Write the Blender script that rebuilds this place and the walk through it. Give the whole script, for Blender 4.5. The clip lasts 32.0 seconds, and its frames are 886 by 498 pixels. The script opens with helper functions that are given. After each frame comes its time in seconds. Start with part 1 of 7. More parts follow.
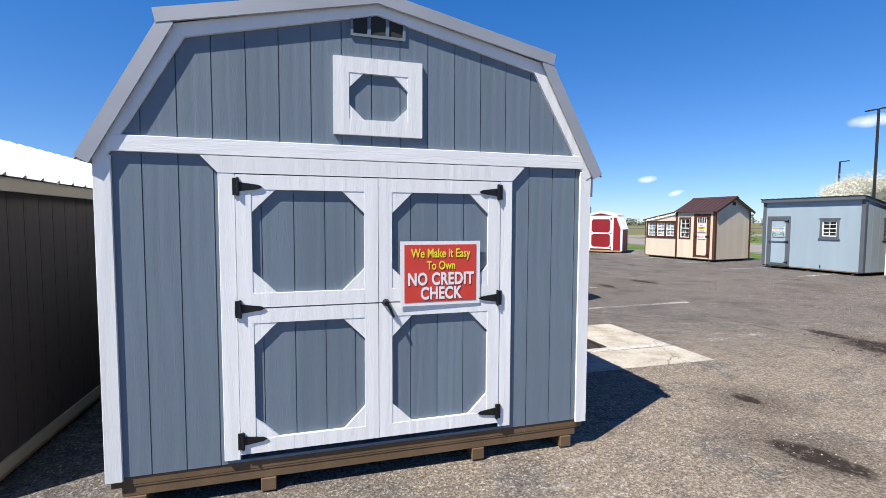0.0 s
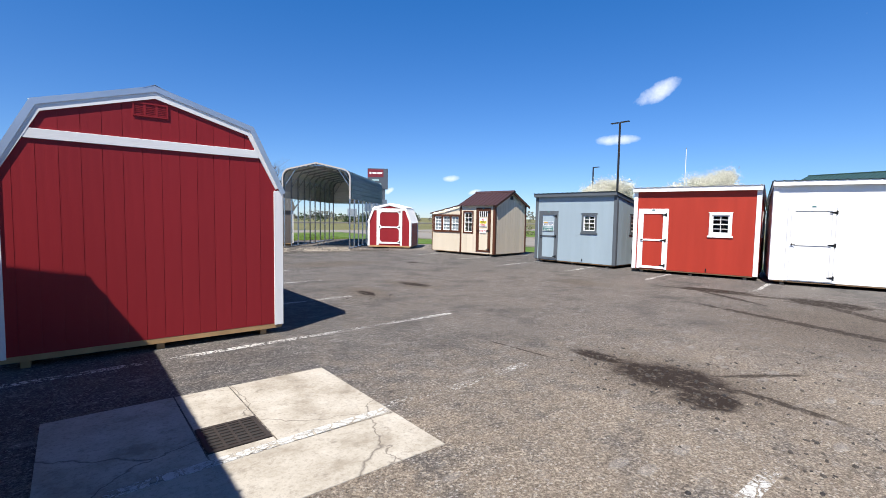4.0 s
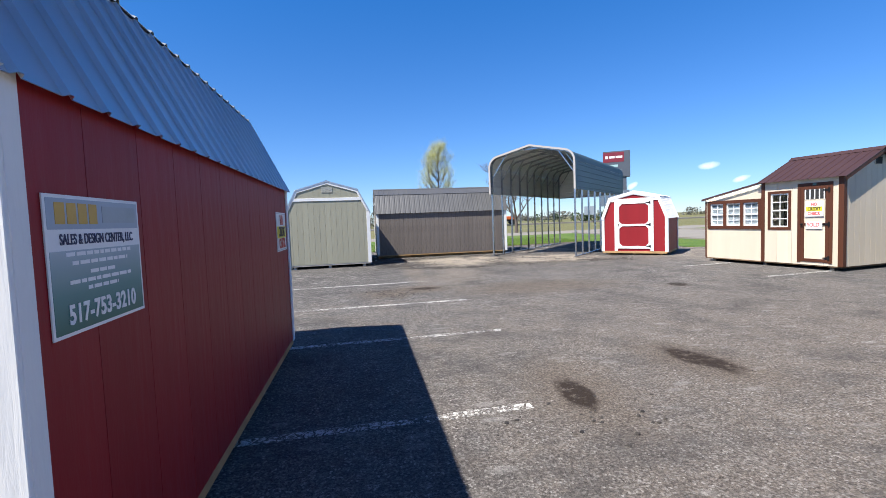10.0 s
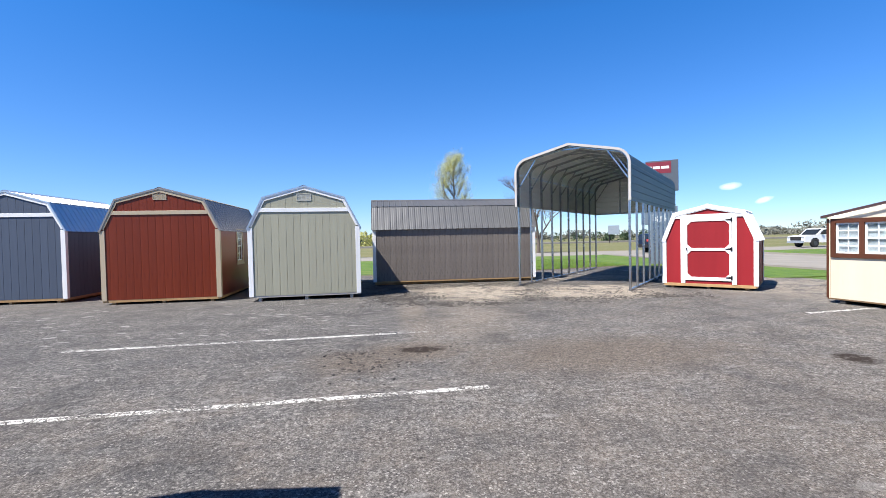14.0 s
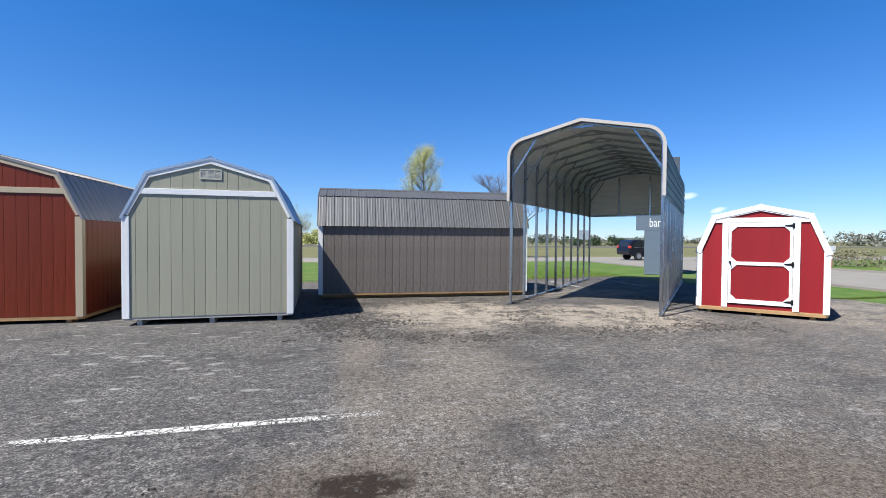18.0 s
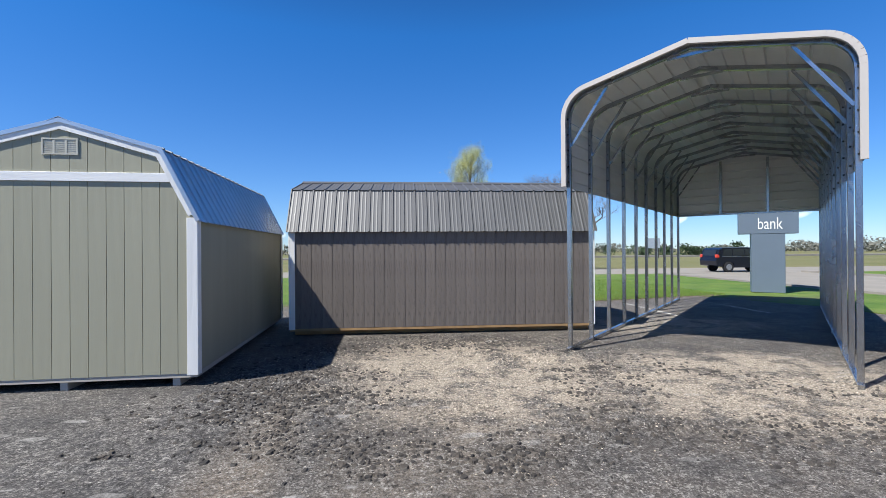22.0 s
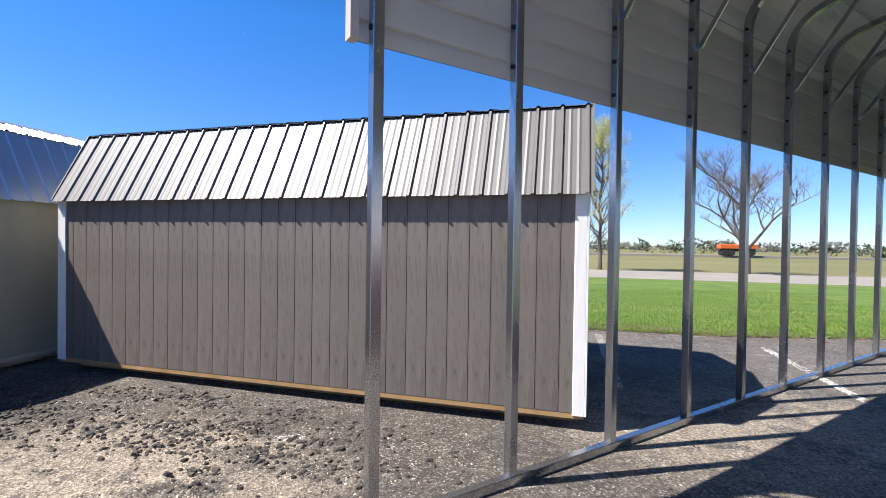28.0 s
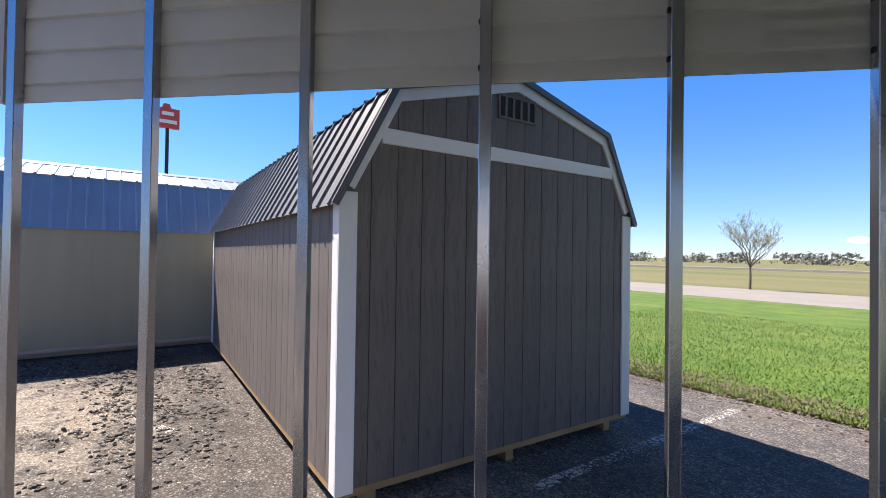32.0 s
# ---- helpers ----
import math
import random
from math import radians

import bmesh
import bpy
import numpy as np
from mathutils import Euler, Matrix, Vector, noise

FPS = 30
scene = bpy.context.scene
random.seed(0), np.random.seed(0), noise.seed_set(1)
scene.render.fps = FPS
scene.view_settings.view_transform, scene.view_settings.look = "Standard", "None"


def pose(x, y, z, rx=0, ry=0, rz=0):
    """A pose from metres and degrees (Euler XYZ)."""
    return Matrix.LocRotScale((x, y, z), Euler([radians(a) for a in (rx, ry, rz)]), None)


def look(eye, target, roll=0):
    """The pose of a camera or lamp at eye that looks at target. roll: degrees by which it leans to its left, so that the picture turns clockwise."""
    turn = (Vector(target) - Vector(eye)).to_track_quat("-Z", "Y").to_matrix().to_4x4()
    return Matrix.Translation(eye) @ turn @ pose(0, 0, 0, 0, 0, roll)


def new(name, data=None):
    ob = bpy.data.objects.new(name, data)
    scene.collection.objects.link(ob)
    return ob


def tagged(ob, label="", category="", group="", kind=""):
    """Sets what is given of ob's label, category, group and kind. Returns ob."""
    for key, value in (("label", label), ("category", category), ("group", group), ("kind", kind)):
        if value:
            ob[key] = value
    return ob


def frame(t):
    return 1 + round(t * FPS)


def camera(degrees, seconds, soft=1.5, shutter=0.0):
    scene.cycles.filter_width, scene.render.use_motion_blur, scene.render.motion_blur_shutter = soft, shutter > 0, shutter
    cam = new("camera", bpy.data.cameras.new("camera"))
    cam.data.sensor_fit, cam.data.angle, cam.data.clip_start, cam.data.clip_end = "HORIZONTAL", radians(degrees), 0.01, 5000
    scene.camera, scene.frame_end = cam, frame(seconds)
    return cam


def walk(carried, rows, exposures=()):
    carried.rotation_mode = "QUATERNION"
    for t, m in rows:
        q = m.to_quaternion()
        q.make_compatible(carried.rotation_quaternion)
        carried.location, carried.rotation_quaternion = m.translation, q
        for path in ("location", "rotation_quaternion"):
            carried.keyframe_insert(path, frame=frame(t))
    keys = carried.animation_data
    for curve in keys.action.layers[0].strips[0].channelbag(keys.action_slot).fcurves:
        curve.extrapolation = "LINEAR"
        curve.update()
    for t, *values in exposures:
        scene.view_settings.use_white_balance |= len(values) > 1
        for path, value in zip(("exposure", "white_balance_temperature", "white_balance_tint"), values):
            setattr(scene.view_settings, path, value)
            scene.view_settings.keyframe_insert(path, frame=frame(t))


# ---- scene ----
cam = camera(87.6, 32.0, 0.7)
PATH = [
    (0, (-0.031, -0.872, 1.874), (0.523, 1.046, 1.755), 0.2),
    (0.5, (0.115, -0.815, 1.865), (0.761, 1.073, 1.728), -0.5),
    (1, (0.498, -0.765, 1.859), (1.333, 1.046, 1.705), 0.4),
    (1.5, (0.866, -0.509, 1.823), (1.865, 1.218, 1.676), 0.8),
    (2, (1.281, -0.262, 1.817), (2.519, 1.302, 1.672), 2.0),
    (2.5, (1.758, 0.119, 1.821), (2.99, 1.687, 1.666), 1.7),
    (3, (2.136, 0.53, 1.789), (3.384, 2.086, 1.642), 1.3),
    (3.5, (2.58, 0.92, 1.776), (3.834, 2.472, 1.636), 1.0),
    (5.5, (4.122, 2.56, 1.799), (5.373, 4.116, 1.675), 0.7),
    (6, (4.487, 2.867, 1.755), (5.597, 4.528, 1.664), 1.1),
    (6.5, (4.795, 3.296, 1.714), (5.853, 4.992, 1.657), 0.4),
    (7, (5.148, 3.802, 1.667), (6.204, 5.5, 1.618), -0.2),
    (7.5, (5.429, 4.304, 1.691), (6.458, 6.019, 1.641), -0.3),
    (8, (5.665, 4.818, 1.667), (6.62, 6.574, 1.616), -0.5),
    (8.5, (5.952, 5.325, 1.654), (6.732, 7.165, 1.585), -1.0),
    (9, (6.129, 5.847, 1.629), (6.848, 7.71, 1.531), -0.9),
    (9.5, (6.319, 6.309, 1.631), (6.829, 8.24, 1.519), -1.7),
    (10, (6.44, 6.79, 1.649), (6.78, 8.757, 1.526), -2.1),
    (10.5, (6.533, 7.28, 1.698), (6.836, 9.254, 1.576), -2.0),
    (11, (6.703, 7.759, 1.706), (6.921, 9.745, 1.6), -1.0),
    (11.5, (6.782, 8.284, 1.688), (6.961, 10.274, 1.608), -0.9),
    (12, (6.928, 8.82, 1.674), (7.097, 10.812, 1.623), -1.0),
    (12.5, (7.039, 9.355, 1.696), (7.216, 11.347, 1.658), -0.9),
    (13, (7.087, 9.88, 1.691), (7.332, 11.864, 1.649), -1.1),
    (13.5, (7.209, 10.413, 1.705), (7.475, 12.395, 1.662), -1.3),
    (15.5, (7.44, 12.399, 1.659), (7.74, 14.375, 1.594), -0.7),
    (16, (7.522, 12.751, 1.682), (7.812, 14.729, 1.627), -0.6),
    (16.5, (7.574, 13.13, 1.685), (7.859, 15.11, 1.657), -0.7),
    (17, (7.649, 13.614, 1.678), (7.982, 15.585, 1.638), -0.3),
    (17.5, (7.753, 14.166, 1.683), (8.128, 16.13, 1.634), 0.3),
    (18, (7.79, 14.759, 1.725), (8.206, 16.715, 1.679), 0.4),
    (18.5, (7.934, 15.303, 1.732), (8.334, 17.263, 1.687), 0.5),
    (19, (8.056, 15.818, 1.708), (8.438, 17.781, 1.671), 0.3),
    (19.5, (8.249, 16.341, 1.689), (8.61, 18.308, 1.654), 0.4),
    (20, (8.441, 16.819, 1.708), (8.765, 18.793, 1.67), 0.5),
    (20.5, (8.584, 17.316, 1.719), (8.888, 19.292, 1.694), 0.4),
    (21, (8.835, 17.803, 1.713), (9.051, 19.792, 1.69), 0.3),
    (21.5, (9.031, 18.308, 1.709), (9.222, 20.299, 1.703), -0.0),
    (22, (9.312, 18.769, 1.679), (9.481, 20.762, 1.683), -0.4),
    (22.5, (9.567, 19.265, 1.683), (9.708, 21.26, 1.689), -0.8),
    (23, (9.823, 19.728, 1.672), (9.942, 21.725, 1.687), -1.1),
    (23.5, (10.122, 20.134, 1.692), (10.184, 22.132, 1.746), -1.2),
    (24, (10.35, 20.562, 1.674), (10.365, 22.56, 1.775), -0.8),
    (24.5, (10.624, 21.056, 1.619), (10.606, 23.055, 1.697), -0.3),
    (25, (10.934, 21.467, 1.633), (10.895, 23.466, 1.682), 0.2),
    (25.5, (11.29, 21.879, 1.628), (11.255, 23.878, 1.671), 0.2),
    (26, (11.71, 22.244, 1.624), (11.677, 24.244, 1.644), 0.2),
    (26.5, (12.069, 22.66, 1.595), (12.005, 24.659, 1.599), 0.1),
    (28.5, (13.479, 24.308, 1.638), (12.842, 26.203, 1.614), 0.2),
    (29, (13.876, 24.773, 1.689), (13.209, 26.658, 1.689), -0.7),
    (29.5, (14.244, 25.124, 1.658), (13.417, 26.945, 1.688), -0.1),
    (30, (14.652, 25.521, 1.68), (13.66, 27.258, 1.684), -1.3),
    (30.5, (15.004, 25.918, 1.711), (13.939, 27.61, 1.715), -2.2),
    (31, (15.398, 26.224, 1.73), (14.064, 27.714, 1.719), -1.1),
    (31.5, (15.798, 26.556, 1.672), (14.269, 27.846, 1.694), -0.4),
    (32, (16.13, 26.901, 1.733), (14.459, 28.0, 1.757), 0.8),
]
walk(cam, [(t, look(e, g, r)) for t, e, g, r in PATH],
     ((0, 0.62, 6500, 10), (3, 0.58, 6500, 10), (9, 0.62, 6450, 10), (10, 0.82, 6450, 10), (11, 0.92, 6450, 10), (13.5, 0.96, 6450, 10), (15.5, 0.74, 6350, 9), (18, 0.66, 6300, 8),
      (22, 0.66, 6300, 8), (23.5, 0.76, 6350, 8), (25, 0.99, 6480, 9), (26.5, 0.99, 6550, 11), (28.5, 1.08, 6650, 12), (30, 1.10, 6750, 14), (32, 1.20, 6900, 16)))

# ---- world, sun, exposure ----
SUN = Vector((-0.64, -0.33, 1.0)).normalized()


def build_world():
    w = bpy.data.worlds.new("sky")
    scene.world = w
    w.use_nodes = True
    nt = w.node_tree
    nt.nodes.clear()
    N, L = nt.nodes, nt.links
    out = N.new("ShaderNodeOutputWorld")
    bg = N.new("ShaderNodeBackground")
    bg.inputs["Strength"].default_value = 0.075
    sky = N.new("ShaderNodeTexSky")
    sky.sky_type = "NISHITA"
    sky.sun_disc = False
    sky.sun_elevation = math.asin(SUN.z)
    sky.sun_rotation = math.atan2(SUN.x, SUN.y)
    sky.altitude = 1500
    sky.air_density = 1.0
    sky.dust_density = 0.0
    sky.ozone_density = 1.6
    co = N.new("ShaderNodeTexCoord")
    noise1 = N.new("ShaderNodeTexNoise")
    noise1.inputs["Scale"].default_value = 26
    noise1.inputs["Detail"].default_value = 6
    noise1.inputs["Roughness"].default_value = 0.62
    L.new(co.outputs["Generated"], noise1.inputs["Vector"])
    total = None
    # small fair-weather clouds: direction, half width, half height, tilt
    for d, a, b, tilt in (((0.866, 0.437, 0.242), 0.050, 0.020, 0.45), ((0.847, 0.508, 0.159), 0.056, 0.013, 0.03),
                          ((0.638, 0.766, 0.084), 0.022, 0.009, 0.10), ((0.677, 0.733, 0.056), 0.018, 0.007, 0.3),
                          ((-0.253, 0.967, 0.033), 0.020, 0.008, 0.0), ((0.53, 0.84, 0.055), 0.014, 0.007, 0.6)):
        d = Vector(d).normalized()
        r = d.cross(Vector((0, 0, 1))).normalized()
        u = r.cross(d)
        r, u = r * math.cos(tilt) + u * math.sin(tilt), u * math.cos(tilt) - r * math.sin(tilt)
        sq = []
        for axis, size in ((r, a), (u, b)):
            dot = N.new("ShaderNodeVectorMath")
            dot.operation = "DOT_PRODUCT"
            dot.inputs[1].default_value = axis / size
            L.new(co.outputs["Generated"], dot.inputs[0])
            p = N.new("ShaderNodeMath")
            p.operation = "MULTIPLY"
            L.new(dot.outputs["Value"], p.inputs[0])
            L.new(dot.outputs["Value"], p.inputs[1])
            sq.append(p)
        s = N.new("ShaderNodeMath")
        s.operation = "ADD"
        L.new(sq[0].outputs[0], s.inputs[0])
        L.new(sq[1].outputs[0], s.inputs[1])
        front = N.new("ShaderNodeVectorMath")
        front.operation = "DOT_PRODUCT"
        front.inputs[1].default_value = d
        L.new(co.outputs["Generated"], front.inputs[0])
        gt = N.new("ShaderNodeMath")
        gt.operation = "GREATER_THAN"
        gt.inputs[1].default_value = 0.5
        L.new(front.outputs["Value"], gt.inputs[0])
        m = N.new("ShaderNodeMapRange")
        m.inputs["From Min"].default_value = 1.0
        m.inputs["From Max"].default_value = 0.0
        L.new(s.outputs[0], m.inputs["Value"])
        g = N.new("ShaderNodeMath")
        g.operation = "MULTIPLY"
        L.new(m.outputs[0], g.inputs[0])
        L.new(gt.outputs[0], g.inputs[1])
        if total is None:
            total = g
        else:
            mx = N.new("ShaderNodeMath")
            mx.operation = "MAXIMUM"
            L.new(total.outputs[0], mx.inputs[0])
            L.new(g.outputs[0], mx.inputs[1])
            total = mx
    e = N.new("ShaderNodeMath")
    e.operation = "MULTIPLY_ADD"
    e.inputs[1].default_value = 1.3
    e.inputs[2].default_value = -0.95
    L.new(noise1.outputs["Fac"], e.inputs[0])
    f = N.new("ShaderNodeMath")
    f.operation = "ADD"
    L.new(total.outputs[0], f.inputs[0])
    L.new(e.outputs[0], f.inputs[1])
    mask = N.new("ShaderNodeMapRange")
    mask.inputs["From Min"].default_value = 0.0
    mask.inputs["From Max"].default_value = 0.8
    mask.inputs["To Max"].default_value = 0.8
    L.new(f.outputs[0], mask.inputs["Value"])
    mix = N.new("ShaderNodeMix")
    mix.data_type = "RGBA"
    L.new(mask.outputs[0], mix.inputs["Factor"])
    # the clear spring sky is a deep, saturated blue
    deep = N.new("ShaderNodeMix")
    deep.data_type = "RGBA"
    deep.blend_type = "MULTIPLY"
    deep.inputs["Factor"].default_value = 1.0
    # with a paler, hazier band above the horizon
    up = N.new("ShaderNodeSeparateXYZ")
    L.new(co.outputs["Generated"], up.inputs[0])
    haze = N.new("ShaderNodeValToRGB")
    haze.color_ramp.elements[0].position = 0.0
    haze.color_ramp.elements[0].color = (0.64, 0.80, 1.12, 1)
    haze.color_ramp.elements[1].position = 0.42
    haze.color_ramp.elements[1].color = (0.27, 0.89, 1.53, 1)
    zen = haze.color_ramp.elements.new(0.62)
    zen.color = (0.20, 0.50, 0.90, 1)
    zen = haze.color_ramp.elements.new(1.0)
    zen.color = (0.12, 0.27, 0.48, 1)
    L.new(up.outputs["Z"], haze.inputs["Fac"])
    L.new(haze.outputs["Color"], deep.inputs[7])
    L.new(sky.outputs[0], deep.inputs[6])
    L.new(deep.outputs[2], mix.inputs[6])
    mix.inputs[7].default_value = (10.5, 11.0, 12.0, 1)
    L.new(mix.outputs[2], bg.inputs["Color"])
    L.new(bg.outputs[0], out.inputs["Surface"])


build_world()
sun = new("sun", bpy.data.lights.new("sun", "SUN"))
sun.data.energy = 5.0
sun.data.angle = radians(0.53)
sun.data.color = (1.0, 0.95, 0.87)
sun.matrix_world = Matrix.Translation((0, 0, 40)) @ SUN.to_track_quat("Z", "Y").to_matrix().to_4x4()


# ---- materials ----
def shader(name):
    m = bpy.data.materials.new(name)
    m.use_nodes = True
    nt = m.node_tree
    return m, nt.nodes, nt.links, nt.nodes["Principled BSDF"]


def coords(N, L, world, stretch):
    if world:
        src = N.new("ShaderNodeNewGeometry").outputs["Position"]
    else:
        src = N.new("ShaderNodeTexCoord").outputs["Object"]
    mp = N.new("ShaderNodeMapping")
    mp.inputs["Scale"].default_value = stretch
    L.new(src, mp.inputs["Vector"])
    return mp.outputs["Vector"]


def tex(N, L, vec, scale, detail=4, rough=0.55, dist=0.0):
    n = N.new("ShaderNodeTexNoise")
    n.inputs["Scale"].default_value = scale
    n.inputs["Detail"].default_value = detail
    n.inputs["Roughness"].default_value = rough
    n.inputs["Distortion"].default_value = dist
    L.new(vec, n.inputs["Vector"])
    return n.outputs["Fac"]


def ramp(N, L, fac, stops):
    r = N.new("ShaderNodeValToRGB")
    el = r.color_ramp.elements
    while len(el) < len(stops):
        el.new(0.5)
    for e, (p, c) in zip(el, stops):
        e.position = p
        e.color = (*c, 1) if len(c) == 3 else c
    L.new(fac, r.inputs["Fac"])
    return r.outputs["Color"]


def grey(v):
    return (v, v, v)


def mixc(N, L, fac, a, b, mode="MIX"):
    x = N.new("ShaderNodeMix")
    x.data_type = "RGBA"
    x.blend_type = mode
    if isinstance(fac, float):
        x.inputs["Factor"].default_value = fac
    else:
        L.new(fac, x.inputs["Factor"])
    for sock, v in ((x.inputs[6], a), (x.inputs[7], b)):
        if isinstance(v, tuple):
            sock.default_value = (*v, 1)
        else:
            L.new(v, sock)
    return x.outputs[2]


def bump(N, L, bsdf, height, strength, dist=0.01):
    b = N.new("ShaderNodeBump")
    b.inputs["Strength"].default_value = strength
    b.inputs["Distance"].default_value = dist
    L.new(height, b.inputs["Height"])
    L.new(b.outputs["Normal"], bsdf.inputs["Normal"])


def math1(N, L, op, a, b=None, c=None):
    m = N.new("ShaderNodeMath")
    m.operation = op
    for i, v in enumerate((a, b, c)):
        if v is None:
            continue
        if isinstance(v, (int, float)):
            m.inputs[i].default_value = v
        else:
            L.new(v, m.inputs[i])
    return m.outputs[0]


def vary(N, L, col, amount):
    """Piece by piece brightness from the object's own random number."""
    info = N.new("ShaderNodeObjectInfo")
    v = math1(N, L, "MULTIPLY_ADD", info.outputs["Random"], amount, 1 - amount / 2)
    h = N.new("ShaderNodeHueSaturation")
    L.new(col, h.inputs["Color"])
    L.new(v, h.inputs["Value"])
    return h.outputs["Color"]


def plain(name, c, rough=0.6, metal=0.0, var=0.15, scale=6.0, relief=0.1):
    m, N, L, b = shader(name)
    vec = coords(N, L, False, (1, 1, 1))
    n1, n2 = tex(N, L, vec, scale), tex(N, L, vec, scale * 14)
    col = ramp(N, L, n1, [(0.3, tuple(x * (1 - var) for x in c)), (0.7, tuple(min(1, x * (1 + var * 0.6)) for x in c))])
    L.new(col, b.inputs["Base Color"])
    rr = math1(N, L, "MULTIPLY_ADD", n2, 0.2, rough - 0.1)
    L.new(rr, b.inputs["Roughness"])
    b.inputs["Metallic"].default_value = metal
    bump(N, L, b, n2, relief, 0.004)
    return m


def siding(name, c, rough=0.62, var=0.12, stain=None, relief=0.55, along="z", long=0.10):
    """Painted engineered-wood boards: embossed cedar grain running up the board."""
    m, N, L, b = shader(name)
    vec = coords(N, L, False, {"z": (1, 1, long), "x": (long, 1, 1), "y": (1, long, 1)}[along])
    warp = tex(N, L, vec, 3.2, 2, 0.5)
    grain = tex(N, L, vec, 34, 5, 0.6, 1.3)
    fine = tex(N, L, vec, 150, 2, 0.5)
    wv = N.new("ShaderNodeTexWave")
    wv.inputs["Scale"].default_value = 3.2
    wv.inputs["Distortion"].default_value = 14
    wv.inputs["Detail"].default_value = 3
    wv.inputs["Detail Scale"].default_value = 0.8
    L.new(vec, wv.inputs["Vector"])
    col = ramp(N, L, warp, [(0.3, tuple(x * (1 - var) for x in c)), (0.7, tuple(min(1, x * (1 + var * 0.7)) for x in c))])
    dark = tuple(x * (0.55 if stain else 0.8) for x in c)
    fac = ramp(N, L, grain, [(0.32, grey(0.6 if stain else 0.13)), (0.5, grey(0.0))])
    col = mixc(N, L, fac, col, stain or dark)
    col = vary(N, L, col, 0.10)
    L.new(col, b.inputs["Base Color"])
    rr = math1(N, L, "MULTIPLY_ADD", grain, 0.25, rough - 0.12)
    L.new(rr, b.inputs["Roughness"])
    h = math1(N, L, "ADD", math1(N, L, "MULTIPLY", wv.outputs["Fac"], 0.5), math1(N, L, "MULTIPLY_ADD", fine, 0.25, grain))
    b.inputs["Specular IOR Level"].default_value = 0.28
    bump(N, L, b, h, relief, 0.0022)
    return m


def metal_sheet(name, c, rough, metal, var=0.06, relief=0.12, fine=0.08):
    m, N, L, b = shader(name)
    vec = coords(N, L, False, (1, 1, 1))
    n1, n2 = tex(N, L, vec, 1.3, 3), tex(N, L, vec, 45, 3)
    col = ramp(N, L, n1, [(0.3, tuple(x * (1 - var) for x in c)), (0.7, tuple(min(1, x * (1 + var)) for x in c))])
    L.new(col, b.inputs["Base Color"])
    L.new(math1(N, L, "ADD", math1(N, L, "MULTIPLY_ADD", n1, 0.16, rough - 0.12), math1(N, L, "MULTIPLY", n2, fine)), b.inputs["Roughness"])
    b.inputs["Metallic"].default_value = metal
    bump(N, L, b, n1, relief, 0.02)
    return m


def glass_mat():
    m, N, L, b = shader("window_glass")
    b.inputs["Base Color"].default_value = (0.9, 0.95, 0.95, 1)
    b.inputs["Roughness"].default_value = 0.03
    b.inputs["Transmission Weight"].default_value = 1.0
    b.inputs["IOR"].default_value = 1.45
    return m


WHITE = siding("white_trim_paint", (0.80, 0.80, 0.79), 0.55, 0.04, relief=0.85, long=0.12)
WHITE_LEVEL = siding("white_trim_paint_level", (0.80, 0.80, 0.79), 0.55, 0.04, relief=0.85, along="x", long=0.12)
SLATE = siding("slate_blue_siding", (0.152, 0.192, 0.238), 0.6, 0.08, relief=0.75, long=0.14)
BARN_RED = siding("barn_red_siding", (0.255, 0.015, 0.020), 0.5, 0.10, relief=0.45)
GREEN = siding("sage_green_siding", (0.36, 0.35, 0.265), 0.6, 0.06, relief=0.4)
BROWN = siding("driftwood_brown_siding", (0.178, 0.155, 0.139), 0.6, 0.22, stain=(0.088, 0.074, 0.066), relief=0.7)
DARK_BROWN = siding("dark_brown_siding", (0.09, 0.066, 0.054), 0.6, 0.12, stain=(0.05, 0.04, 0.033))
MAHOGANY = siding("mahogany_stained_siding", (0.185, 0.032, 0.013), 0.34, 0.35, stain=(0.10, 0.017, 0.009), long=0.05)
TAN = siding("tan_trim_paint", (0.46, 0.38, 0.27), 0.55, 0.06)
CREAM = siding("cream_siding", (0.65, 0.565, 0.44), 0.6, 0.05, relief=0.4)
CHOCOLATE = siding("chocolate_trim", (0.088, 0.031, 0.016), 0.5, 0.12)
PALE_BLUE = siding("pale_blue_siding", (0.325, 0.405, 0.455), 0.6, 0.05, relief=0.35)
CHARCOAL = siding("charcoal_trim", (0.10, 0.115, 0.13), 0.55, 0.08)
BRIGHT_RED = siding("bright_red_siding", (0.37, 0.036, 0.02), 0.55, 0.08, relief=0.35)
WHITE_SIDING = siding("white_siding", (0.82, 0.82, 0.81), 0.6, 0.03, relief=0.35)
NAVY = siding("dark_slate_siding", (0.075, 0.095, 0.135), 0.6, 0.08)
GALV_ROOF = metal_sheet("galvalume_roof", (0.60, 0.63, 0.66), 0.34, 0.75)
GALV_EDGE = metal_sheet("dull_galvanized_edge", (0.40, 0.405, 0.42), 0.5, 0.35)
GREY_ROOF = metal_sheet("dull_grey_metal_roof", (0.27, 0.255, 0.25), 0.5, 0.5)
WHITE_ROOF = metal_sheet("white_metal_roof", (0.80, 0.80, 0.79), 0.4, 0.0, 0.03)
BRONZE_ROOF = metal_sheet("charcoal_metal_roof", (0.150, 0.152, 0.158), 0.56, 0.55, 0.04)
RUST_ROOF = metal_sheet("burgundy_metal_roof", (0.068, 0.036, 0.037), 0.45, 0.1)
GREEN_ROOF = metal_sheet("dark_green_metal_roof", (0.04, 0.085, 0.075), 0.4, 0.1)
